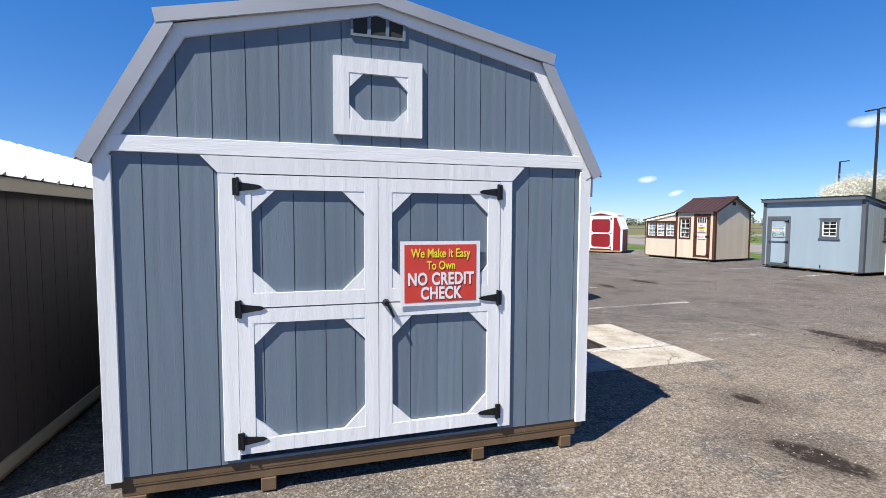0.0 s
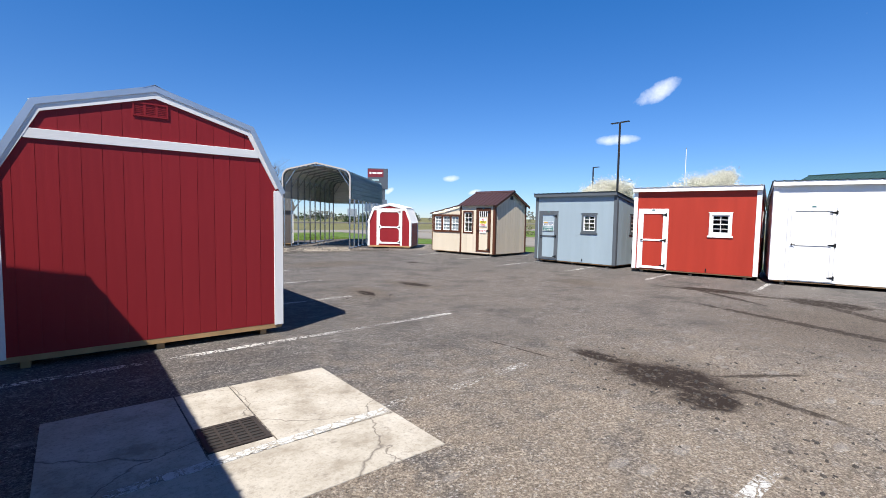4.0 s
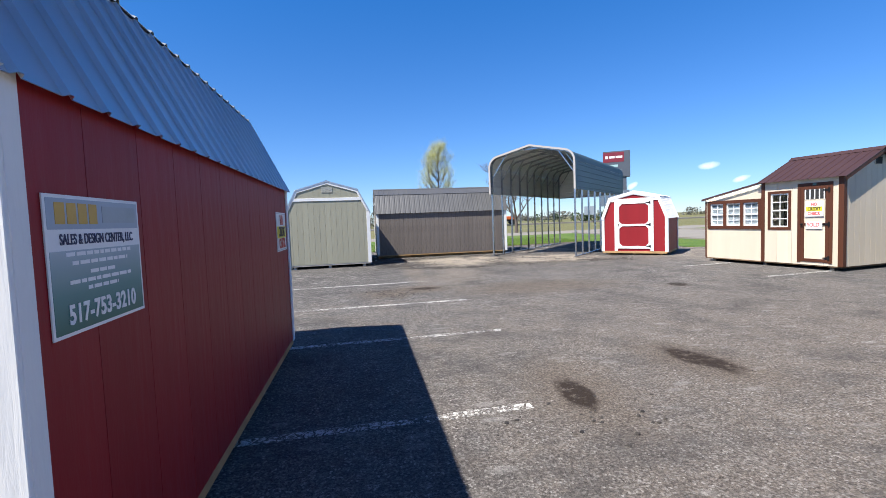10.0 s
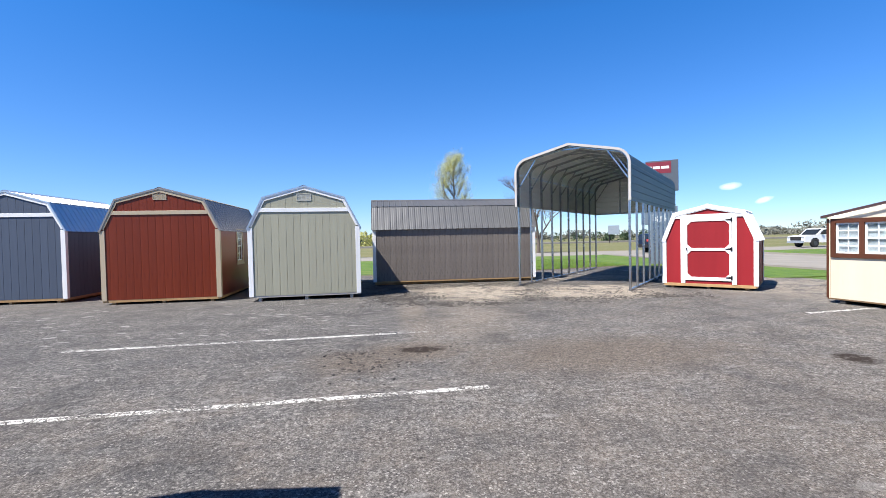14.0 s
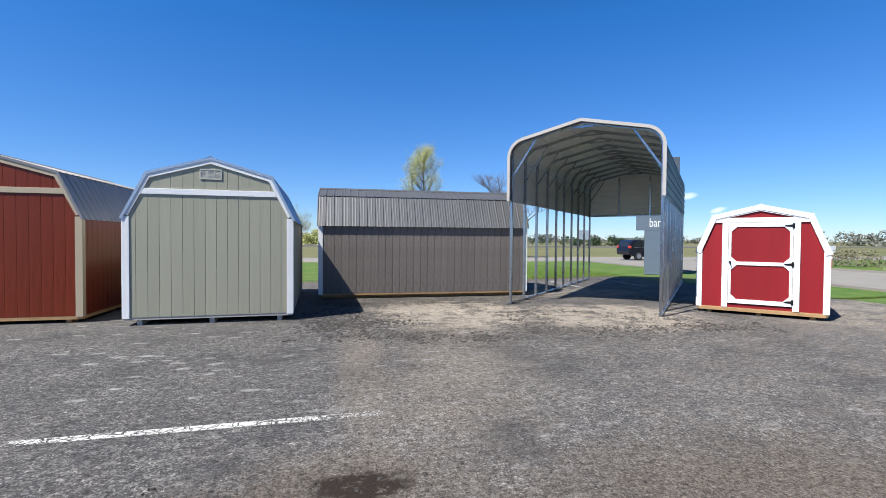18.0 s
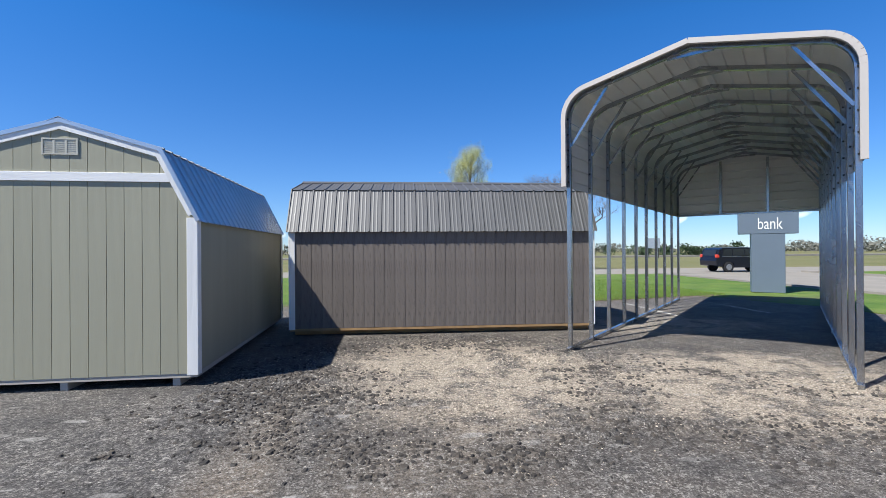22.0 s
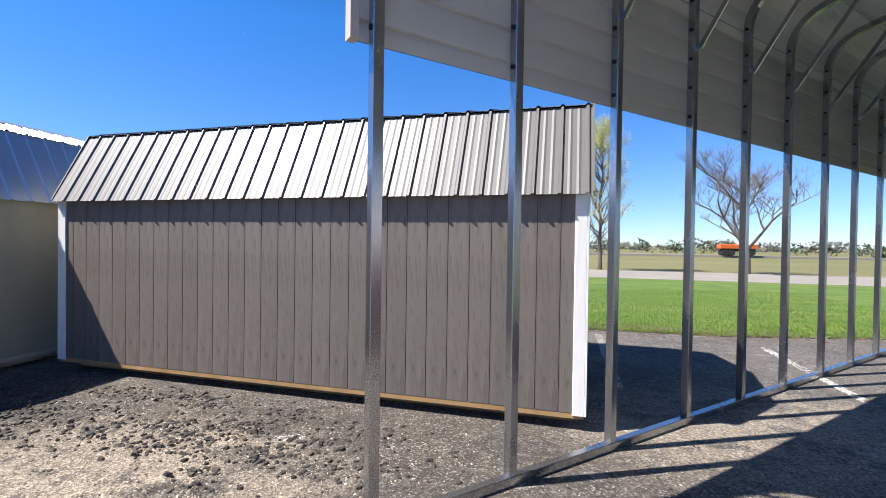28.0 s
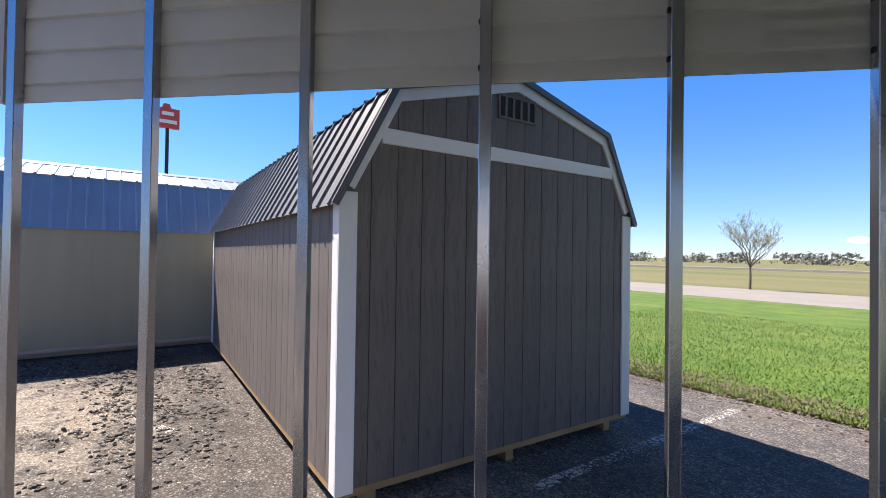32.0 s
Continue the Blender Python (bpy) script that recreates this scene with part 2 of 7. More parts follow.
BEIGE_SHEET = metal_sheet("beige_painted_sheet", (0.43, 0.40, 0.375), 0.5, 0.0, 0.04)
BLUE_SHEET = metal_sheet("slate_blue_painted_sheet", (0.15, 0.24, 0.29), 0.42, 0.1, 0.05)
WHITE_SHEET = metal_sheet("off_white_painted_sheet", (0.87, 0.86, 0.825), 0.5, 0.0, 0.04)
STEEL = metal_sheet("galvanized_tube", (0.40, 0.41, 0.43), 0.29, 0.95, 0.05, 0.0, 0.015)
PINE = siding("treated_pine", (0.40, 0.25, 0.12), 0.75, 0.2)
# wet brown pine, darkened further for the shade beneath the sheds
PINE_DARK = siding("wet_shaded_pine", (0.15, 0.095, 0.052), 0.8, 0.2)
BLACK_IRON = plain("black_iron", (0.012, 0.012, 0.013), 0.45, 0.3)
# near-black that paints shade: unlit rooms, vent slots, drain, shed undersides
SHADE_BLACK = plain("unlit_shade_black", (0.03, 0.03, 0.03), 0.9)
GLASS = glass_mat()


# ---- mesh helpers ----
def mesh_of(name, bm, material):
    me = bpy.data.meshes.new(name)
    bm.to_mesh(me)
    bm.free()
    me.materials.append(material)
    return me


def part(name, bm, material, parent, label=""):
    ob = new(name, mesh_of(name, bm, material))
    ob.parent = parent
    if label:
        ob["label"] = label
    return ob


def solo(name, bm, material, label, category, kind="", group="", m=None):
    ob = new(name, mesh_of(name, bm, material))
    if m is not None:
        ob.matrix_basis = m
    return tagged(ob, label, category, group, kind)


def thing(name, m, label, category, group=""):
    ob = new(name)
    ob.empty_display_size = 0.3
    ob.matrix_basis = m
    return tagged(ob, label, category, group)


def box(bm, x0, x1, y0, y1, z0, z1, m=None, bevel=0.0):
    vs = [bm.verts.new((x, y, z)) for x in (x0, x1) for y in (y0, y1) for z in (z0, z1)]
    fs = []
    for q in ((0, 1, 3, 2), (4, 6, 7, 5), (0, 4, 5, 1), (2, 3, 7, 6), (0, 2, 6, 4), (1, 5, 7, 3)):
        fs.append(bm.faces.new([vs[i] for i in q]))
    if bevel:
        es = list({e for f in fs for e in f.edges})
        r = bmesh.ops.bevel(bm, geom=es, offset=bevel, segments=1, affect="EDGES")
        vs = list({v for f in r["faces"] for v in f.verts} | {v for v in vs if v.is_valid})
    if m is not None:
        bmesh.ops.transform(bm, matrix=m, verts=vs)
    return bm


def boxes(*rows, bevel=0.0):
    bm = bmesh.new()
    for r in rows:
        box(bm, *r, bevel=bevel)
    return bm


def prism(bm, pts, y0, y1):
    """A polygon in x, z drawn out along y."""
    a = [bm.verts.new((x, y0, z)) for x, z in pts]
    b = [bm.verts.new((x, y1, z)) for x, z in pts]
    n = len(pts)
    bm.faces.new(a)
    bm.faces.new(b[::-1])
    for i in range(n):
        bm.faces.new((a[i], b[i], b[(i + 1) % n], a[(i + 1) % n]))
    bmesh.ops.recalc_face_normals(bm, faces=bm.faces)
    return bm


def prisms(*rows):
    bm = bmesh.new()
    for pts, y0, y1 in rows:
        prism(bm, pts, y0, y1)
    return bm


def beam(bm, a, b, w, t, up=(0, 0, 1)):
    """A square bar from a to b."""
    a, b = Vector(a), Vector(b)
    d = (b - a).normalized()
    s = d.cross(Vector(up))
    if s.length < 1e-4:
        s = Vector((1, 0, 0))
    s.normalize()
    u = s.cross(d).normalized()
    q = [(-w / 2, -t / 2), (w / 2, -t / 2), (w / 2, t / 2), (-w / 2, t / 2)]
    va = [bm.verts.new(a + s * i + u * j) for i, j in q]
    vb = [bm.verts.new(b + s * i + u * j) for i, j in q]
    bm.faces.new(va[::-1])
    bm.faces.new(vb)
    for i in range(4):
        bm.faces.new((va[i], va[(i + 1) % 4], vb[(i + 1) % 4], vb[i]))
    return bm


def tube(bm, pts, radii, sides=7):
    rings = []
    for i, p in enumerate(pts):
        p = Vector(p)
        d = Vector(pts[min(i + 1, len(pts) - 1)]) - Vector(pts[max(i - 1, 0)])
        d.normalize()
        s = d.cross(Vector((0.31, 0.95, 0.05)))
        if s.length < 1e-3:
            s = d.cross(Vector((1, 0, 0)))
        s.normalize()
        u = d.cross(s)
        rings.append([bm.verts.new(p + (s * math.cos(k * math.tau / sides) + u * math.sin(k * math.tau / sides)) * radii[i]) for k in range(sides)])
    for r0, r1 in zip(rings, rings[1:]):
        for k in range(sides):
            bm.faces.new((r0[k], r0[(k + 1) % sides], r1[(k + 1) % sides], r1[k]))
    bm.faces.new(rings[0][::-1])
    bm.faces.new(rings[-1])
    return bm


def ribbed(length, p0, p1, spacing=0.229, rib=0.02, first=0.06, minor=0.0):
    """A roofing sheet: runs along y for length, slopes in x, z from p0 to p1, with trapezoid ribs up the slope."""
    p0, p1 = Vector((p0[0], 0, p0[1])), Vector((p1[0], 0, p1[1]))
    d = (p1 - p0).normalized()
    n = Vector((-d.z, 0, d.x))
    if n.z < 0:
        n = -n
    prof = [(0.0, 0.0)]
    y = first
    while y < length - 0.03:
        prof += [(y - 0.024, 0.0), (y - 0.010, rib), (y + 0.010, rib), (y + 0.024, 0.0)]
        if minor:
            for k in (1, 2):
                c = y + spacing * k / 3
                if c < length - 0.03:
                    prof += [(c - 0.02, 0.0), (c, minor), (c + 0.02, 0.0)]
        y += spacing
    prof.append((length, 0.0))
    bm = bmesh.new()
    rows = []
    for p in (p0, p1):
        for off in (0.0, -0.003):
            rows.append([bm.verts.new(p + Vector((0, yy, 0)) + n * (h + off)) for yy, h in prof])
    t0, b0, t1, b1 = rows
    for i in range(len(prof) - 1):
        bm.faces.new((t0[i], t0[i + 1], t1[i + 1], t1[i]))
        bm.faces.new((b0[i], b1[i], b1[i + 1], b0[i + 1]))
        bm.faces.new((t0[i], b0[i], b0[i + 1], t0[i + 1]))
        bm.faces.new((t1[i], t1[i + 1], b1[i + 1], b1[i]))
    bm.faces.new((t0[0], t1[0], b1[0], b0[0]))
    bm.faces.new((t0[-1], b0[-1], b1[-1], t1[-1]))
    bmesh.ops.recalc_face_normals(bm, faces=bm.faces)
    return bm


def mitred(line, w):
    """Boards of width w below a broken line in x, z, cut to meet at the breaks."""
    P = [Vector(p) for p in line]
    D = [(b - a).normalized() for a, b in zip(P, P[1:])]
    NN = [Vector((d.y, -d.x)) for d in D]
    off = [P[0] + NN[0] * w]
    for i in range(1, len(P) - 1):
        b = (NN[i - 1] + NN[i]).normalized()
        off.append(P[i] + b * (w / max(0.2, b.dot(NN[i]))))
    off.append(P[-1] + NN[-1] * w)
    return [[tuple(P[i]), tuple(P[i + 1]), tuple(off[i + 1]), tuple(off[i])] for i in range(len(P) - 1)]


def height_at(profile, x):
    for (xa, za), (xb, zb) in zip(profile, profile[1:]):
        if xa - 1e-6 <= x <= xb + 1e-6:
            return za + (zb - za) * (x - xa) / max(xb - xa, 1e-6)
    return profile[-1][1]


def wall(name, parent, m, profile, z0, material, openings=(), pitch=0.2032, proud=0.011, gap=0.0065, thick=0.05, first=None):
    """A wall that faces -y, from profile[0] to profile[-1] in x: a backing cut by the openings, and grooved boards on it."""
    xs = sorted({profile[0][0], profile[-1][0]} | {x for o in openings for x in o[:2]} | {x for x, _ in profile})
    bm = bmesh.new()
    for xa, xb in zip(xs, xs[1:]):
        cut = sorted((o[2], o[3]) for o in openings if o[0] < (xa + xb) / 2 < o[1])
        z = z0
        for ca, cb in cut:
            if ca > z + 1e-3:
                prism(bm, [(xa, z), (xb, z), (xb, ca), (xa, ca)], 0, thick)
            z = cb
        prism(bm, [(xa, z), (xb, z), (xb, height_at(profile, xb)), (xa, height_at(profile, xa))], 0, thick)
    bmesh.ops.remove_doubles(bm, verts=bm.verts, dist=0.0005)
    w = part(name, bm, material, parent)
    w.matrix_basis = m
    if pitch:
        cuts = [profile[0][0]] + ([profile[0][0] + first] if first else [])
        while cuts[-1] + pitch < profile[-1][0] - 0.02:
            cuts.append(cuts[-1] + pitch)
        cuts.append(profile[-1][0])
        edges = sorted({x for o in openings for x in o[:2]})
        shared = {}
        for xa, xb in zip(cuts, cuts[1:]):
            sub = [xa] + [e for e in edges if xa < e < xb] + [xb]
            for a, b in zip(sub, sub[1:]):
                if b - a < 0.015:
                    continue
                cut = sorted((o[2], o[3]) for o in openings if o[0] < (a + b) / 2 < o[1])
                spans, z = [], z0
                for ca, cb in cut:
                    if ca > z + 0.01:
                        spans.append((z, ca))
                    z = cb
                spans.append((z, None))
                ga = gap / 2 if a == xa else 0
                gb = gap / 2 if b == xb else 0
                for za, zb in spans:
                    aa, bb = a + ga, b - gb
                    top = [(bb, zb), (aa, zb)] if zb is not None else [(bb, height_at(profile, bb))] + \
                        [(x, zz) for x, zz in reversed(profile) if aa < x < bb] + [(aa, height_at(profile, aa))]
                    pts = [(0.0, za), (bb - aa, za)] + [(x - aa, zz) for x, zz in top]
                    key = tuple(round(v, 3) for p in pts for v in p)
                    if key not in shared:
                        bm2 = prisms((pts, -proud, 0.002))
                        shared[key] = mesh_of("board", bm2, material)
                    ob = new("board", shared[key])
                    ob.parent = w
                    ob.matrix_basis = Matrix.Translation((aa, 0, 0))
    return w


def lettering(name, text, size, material, m, parent=None, depth=0.002, align="CENTER", wide=1.0, bold=0.012):
    cu = bpy.data.curves.new(name, "FONT")
    cu.body, cu.size, cu.align_x, cu.align_y, cu.extrude = text, size, align, "CENTER", depth
    cu.offset, cu.space_character = size * bold, 1.0 + max(0.0, bold - 0.012) * 3.5
    tmp = bpy.data.objects.new(name, cu)
    me = bpy.data.meshes.new_from_object(tmp)
    bpy.data.objects.remove(tmp)
    me.materials.clear()
    me.materials.append(material)
    me.transform(Matrix.Diagonal((wide, 1, 1, 1)))
    ob = new(name, me)
    ob.parent = parent
    ob.matrix_basis = m
    return ob


FACE = pose(0, 0, 0, 90, 0, 0)      # text lying in x, y turned to stand and face -y


# ---- ground ----
def dist_mask(N, L, vec, cx, cy, rx, ry, noise_fac, edge=0.5, wob=0.9):
    """1 inside a ragged patch round (cx, cy), 0 outside."""
    mp = N.new("ShaderNodeMapping")
    mp.vector_type = "POINT"
    mp.inputs["Location"].default_value = (-cx / rx, -cy / ry, 0)
    mp.inputs["Scale"].default_value = (1 / rx, 1 / ry, 0)
    L.new(vec, mp.inputs["Vector"])
    ln = N.new("ShaderNodeVectorMath")
    ln.operation = "LENGTH"
    L.new(mp.outputs["Vector"], ln.inputs[0])
    d = math1(N, L, "ADD", ln.outputs["Value"], math1(N, L, "MULTIPLY_ADD", noise_fac, wob, -wob / 2))
    r = N.new("ShaderNodeMapRange")
    r.inputs["From Min"].default_value = 1.0 + edge / 2
    r.inputs["From Max"].default_value = 1.0 - edge / 2
    L.new(d, r.inputs["Value"])
    return r.outputs[0]


def blot(N, L, vec, cx, cy, rx, ry, ang, noise_fac, edge, wob):
    """1 inside a ragged, turned oval, 0 outside."""
    mp = N.new("ShaderNodeMapping")
    mp.vector_type = "TEXTURE"
    mp.inputs["Location"].default_value = (cx, cy, 0)
    mp.inputs["Rotation"].default_value = (0, 0, radians(ang))
    mp.inputs["Scale"].default_value = (rx, ry, 1)
    L.new(vec, mp.inputs["Vector"])
    ln = N.new("ShaderNodeVectorMath")
    ln.operation = "LENGTH"
    L.new(mp.outputs["Vector"], ln.inputs[0])
    d = math1(N, L, "ADD", ln.outputs["Value"], math1(N, L, "MULTIPLY_ADD", noise_fac, wob, -wob / 2))
    r = N.new("ShaderNodeMapRange")
    r.inputs["From Min"].default_value = 1.0 + edge / 2
    r.inputs["From Max"].default_value = 1.0 - edge / 2
    L.new(d, r.inputs["Value"])
    return r.outputs[0]


def cells(N, L, vec, scale, feature="F1", pick=0):
    v = N.new("ShaderNodeTexVoronoi")
    v.feature = feature
    v.inputs["Scale"].default_value = scale
    L.new(vec, v.inputs["Vector"])
    if feature != "F1":
        return v.outputs["Distance"]
    if pick == "near":
        return v.outputs["Distance"], v.outputs["Color"]
    c = N.new("ShaderNodeSeparateColor")
    L.new(v.outputs["Color"], c.inputs[0])
    return c.outputs[pick]


def warped(N, L, vec, scale, amount):
    n = N.new("ShaderNodeTexNoise")
    n.inputs["Scale"].default_value = scale
    n.inputs["Detail"].default_value = 4
    L.new(vec, n.inputs["Vector"])
    k = N.new("ShaderNodeVectorMath")
    k.operation = "MULTIPLY_ADD"
    k.inputs[1].default_value = (amount, amount, 0)
    L.new(n.outputs["Color"], k.inputs[0])
    L.new(vec, k.inputs[2])
    return k.outputs[0]


def asphalt_mat():
    m, N, L, b = shader("weathered_asphalt")
    pos = coords(N, L, True, (1, 1, 0))
    mid, rag = tex(N, L, pos, 1.7, 6, 0.65), tex(N, L, pos, 3.5, 7, 0.7)
    drag = tex(N, L, coords(N, L, True, (1.6, 0.22, 0)), 2.2, 7, 0.72)
    grain = tex(N, L, pos, 42, 5, 0.8)
    stone, stone2 = cells(N, L, pos, 62), cells(N, L, pos, 120, pick=1)

    col = ramp(N, L, grain, [(0.36, (0.030, 0.029, 0.030)), (0.5, (0.112, 0.106, 0.104)), (0.64, (0.245, 0.232, 0.224))])
    brown = ramp(N, L, grain, [(0.36, (0.055, 0.044, 0.036)), (0.5, (0.195, 0.162, 0.136)), (0.64, (0.38, 0.33, 0.282))])
    earth = ramp(N, L, grain, [(0.34, (0.11, 0.085, 0.064)), (0.47, (0.312, 0.262, 0.208)), (0.60, (0.66, 0.58, 0.485))])
    tan = ramp(N, L, grain, [(0.34, (0.085, 0.065, 0.050)), (0.48, (0.245, 0.198, 0.152)), (0.62, (0.45, 0.38, 0.305))])
    col = mixc(N, L, ramp(N, L, mid, [(0.42, grey(0)), (0.66, grey(0.6))]), col, brown)
    # brown ground where the surface has broken up, near the first barn and across the bay before the long barn
    sand = dist_mask(N, L, pos, 5.6, 1.3, 6.2, 3.9, rag, 0.7, 1.4)
    gravel = dist_mask(N, L, pos, 10.1, 25.1, 1.9, 2.1, rag, 0.4, 1.3)
    gravel2 = dist_mask(N, L, pos, 13.7, 24.2, 2.0, 1.7, rag, 0.4, 1.5)
    fringe = dist_mask(N, L, pos, 20.6, 22.5, 3.2, 3.6, rag, 0.6, 0.9)
    rim = dist_mask(N, L, pos, 11.2, 25.0, 6.2, 4.1, rag, 0.5, 1.0)
    drive = dist_mask(N, L, pos, 12.5, 7.0, 5.5, 8.0, drag, 0.9, 1.4)
    col = mixc(N, L, math1(N, L, "MULTIPLY", drive, 0.9), col, brown)
    col = mixc(N, L, math1(N, L, "MULTIPLY", sand, ramp(N, L, mid, [(0.36, grey(0.30)), (0.50, grey(1.0))])), col, tan)
    g = math1(N, L, "MAXIMUM", math1(N, L, "MAXIMUM", gravel, gravel2), math1(N, L, "MULTIPLY", math1(N, L, "MAXIMUM", fringe, dist_mask(N, L, pos, 14.9, 28.5, 2.1, 1.2, rag, 0.5, 1.2)), 0.6))
    col = mixc(N, L, math1(N, L, "MULTIPLY", rim, 0.40), col, (0.075, 0.062, 0.052))
    crust = ramp(N, L, tex(N, L, pos, 1.9, 8, 0.74), [(0.42, grey(0.05)), (0.50, grey(1))])
    pale = math1(N, L, "MULTIPLY", g, crust)
    col = mixc(N, L, pale, col, earth)
    # trodden mud along the long barn, and soil washed off the lawn
    soil = ramp(N, L, grain, [(0.36, (0.036, 0.028, 0.022)), (0.5, (0.125, 0.098, 0.076)), (0.62, (0.28, 0.235, 0.19))])
    mud = math1(N, L, "MAXIMUM", dist_mask(N, L, pos, 9.8, 27.3, 4.6, 1.0, rag, 0.5, 1.3), dist_mask(N, L, pos, 14.0, 33.35, 9.0, 0.75, rag, 0.4, 1.4))
    col = mixc(N, L, math1(N, L, "MULTIPLY", mud, 0.3), col, soil)
    sealed = math1(N, L, "MAXIMUM", dist_mask(N, L, pos, 3.0, 21.0, 6.5, 4.2, rag, 0.7, 0.9), dist_mask(N, L, pos, 7.7, 23.9, 1.25, 1.7, rag, 0.5, 1.0))
    col = mixc(N, L, math1(N, L, "MULTIPLY", sealed, 0.65), col, ramp(N, L, grain, [(0.36, (0.024, 0.024, 0.026)), (0.5, (0.076, 0.075, 0.080)), (0.64, (0.17, 0.168, 0.17))]))
    trail = math1(N, L, "MAXIMUM", blot(N, L, pos, 8.05, 21.2, 0.33, 2.9, 0, rag, 0.9, 1.2), blot(N, L, pos, 9.2, 20.6, 0.8, 2.4, -12, rag, 1.2, 1.6))
    col = mixc(N, L, math1(N, L, "MULTIPLY", trail, 0.55), col, tan)
    # the binder has crazed into hand-sized blocks; dust fills bits of the fine cracks between them
    wv = warped(N, L, pos, 6.0, 0.16)
    net = ramp(N, L, cells(N, L, wv, 9.5, "DISTANCE_TO_EDGE"), [(0.0, grey(1)), (0.03, grey(0.8)), (0.06, grey(0))])
    net2 = ramp(N, L, cells(N, L, wv, 24.0, "DISTANCE_TO_EDGE"), [(0.0, grey(0.9)), (0.07, grey(0))])
    crazed = math1(N, L, "MULTIPLY", ramp(N, L, tex(N, L, pos, 0.8, 6, 0.7), [(0.40, grey(0.25)), (0.58, grey(1))]),
                   math1(N, L, "SUBTRACT", 1.0, math1(N, L, "MAXIMUM", math1(N, L, "MULTIPLY", sand, 0.8), pale)))
    bits = math1(N, L, "MULTIPLY", crazed, ramp(N, L, tex(N, L, pos, 10, 6, 0.8), [(0.48, grey(0.0)), (0.56, grey(1))]))
    old = dist_mask(N, L, pos, 9.5, 20.0, 13.0, 5.5, rag, 0.5, 0.6)
    bits = math1(N, L, "MULTIPLY", bits, math1(N, L, "MULTIPLY_ADD", old, 0.80, 0.24))
    seam = math1(N, L, "MULTIPLY", net, math1(N, L, "MULTIPLY", crazed, 0.35))
    col = mixc(N, L, seam, col, (0.042, 0.039, 0.038))
    net = math1(N, L, "MULTIPLY", math1(N, L, "MAXIMUM", net, net2), bits)
    col = mixc(N, L, net, col, (0.42, 0.395, 0.365))
    # dusty scuffs and darker sealed patches a hand or two across
    scuff = tex(N, L, coords(N, L, True, (0.7, 1.3, 0)), 5.5, 9, 0.8)
    col = mixc(N, L, math1(N, L, "MULTIPLY", ramp(N, L, scuff, [(0.53, grey(0)), (0.66, grey(0.58))]), math1(N, L, "SUBTRACT", 1.0, pale)), col, (0.27, 0.25, 0.228))
    col = mixc(N, L, ramp(N, L, scuff, [(0.36, grey(0.45)), (0.46, grey(0))]), col, (0.045, 0.042, 0.042))
    # bald ovals worn down to the stone, thickest before the row of barns
    near, tint = cells(N, L, warped(N, L, coords(N, L, True, (0.45, 1.0, 0)), 5.0, 0.08), 6.4, pick="near")
    ts = N.new("ShaderNodeSeparateColor")
    L.new(tint, ts.inputs[0])
    row = math1(N, L, "MULTIPLY_ADD", dist_mask(N, L, pos, 3.0, 22.2, 7.0, 2.6, rag, 0.6, 0.8), 0.60, 0.34)
    size = math1(N, L, "MULTIPLY_ADD", ts.outputs[2], 0.24, 0.06)
    spot = ramp(N, L, math1(N, L, "SUBTRACT", math1(N, L, "MULTIPLY_ADD", rag, 0.25, near), size), [(0.10, grey(1)), (0.20, grey(0))])
    spot = math1(N, L, "MULTIPLY", math1(N, L, "MULTIPLY", spot, row), ramp(N, L, ts.outputs[1], [(0.55, grey(0)), (0.62, grey(1))]))
    col = mixc(N, L, spot, col, (0.40, 0.385, 0.37))
    # single stones, pale and dark
    loose = math1(N, L, "MAXIMUM", sand, pale)
    chip = math1(N, L, "MULTIPLY", ramp(N, L, stone, [(0.84, grey(0)), (0.87, grey(1))]), 0.44)
    col = mixc(N, L, chip, col, mixc(N, L, loose, (0.40, 0.38, 0.355), (0.62, 0.54, 0.43)))
    pale_stone = math1(N, L, "MULTIPLY", ramp(N, L, cells(N, L, pos, 75, pick=2), [(0.94, grey(0)), (0.955, grey(0.6))]), ramp(N, L, rag, [(0.40, grey(0.15)), (0.55, grey(1))]))
    col = mixc(N, L, pale_stone, col, (0.60, 0.57, 0.53))
    pit = math1(N, L, "MULTIPLY", ramp(N, L, stone2, [(0.20, grey(1)), (0.26, grey(0))]), math1(N, L, "MULTIPLY_ADD", loose, -0.08, 0.34))
    col = mixc(N, L, pit, col, (0.030, 0.027, 0.026))
    shade = ramp(N, L, tex(N, L, pos, 0.9, 6, 0.7), [(0.34, grey(0.55)), (0.5, grey(0.12)), (0.66, grey(0.0))])
    col = mixc(N, L, math1(N, L, "MULTIPLY", shade, math1(N, L, "SUBTRACT", 1.0, math1(N, L, "MULTIPLY", loose, 0.8))), col, (0.040, 0.039, 0.042))
    # soft brown stains
    soft = None
    for cx, cy, rx, ry, ang in ((4.45, 2.8, 0.45, 0.40, 0), (3.85, 1.85, 0.45, 0.6, 20), (8.36, 10.85, 0.42, 0.85, -6), (7.75, 17.9, 0.75, 0.55, 0), (6.95, 17.5, 0.6, 0.6, 0), (10.05, 11.3, 0.45, 0.8, 12),
                                (8.3, 3.7, 0.7, 1.1, 0), (14.3, 9.0, 0.5, 0.7, 0), (13.6, 3.0, 2.2, 1.6, -15), (10.5, 17.2, 1.8, 0.9, 0)):
        p = blot(N, L, pos, cx, cy, rx, ry, ang, rag, 0.9, 1.6)
        soft = p if soft is None else math1(N, L, "MAXIMUM", soft, p)
    col = mixc(N, L, math1(N, L, "MULTIPLY", soft, 0.70), col, soil)
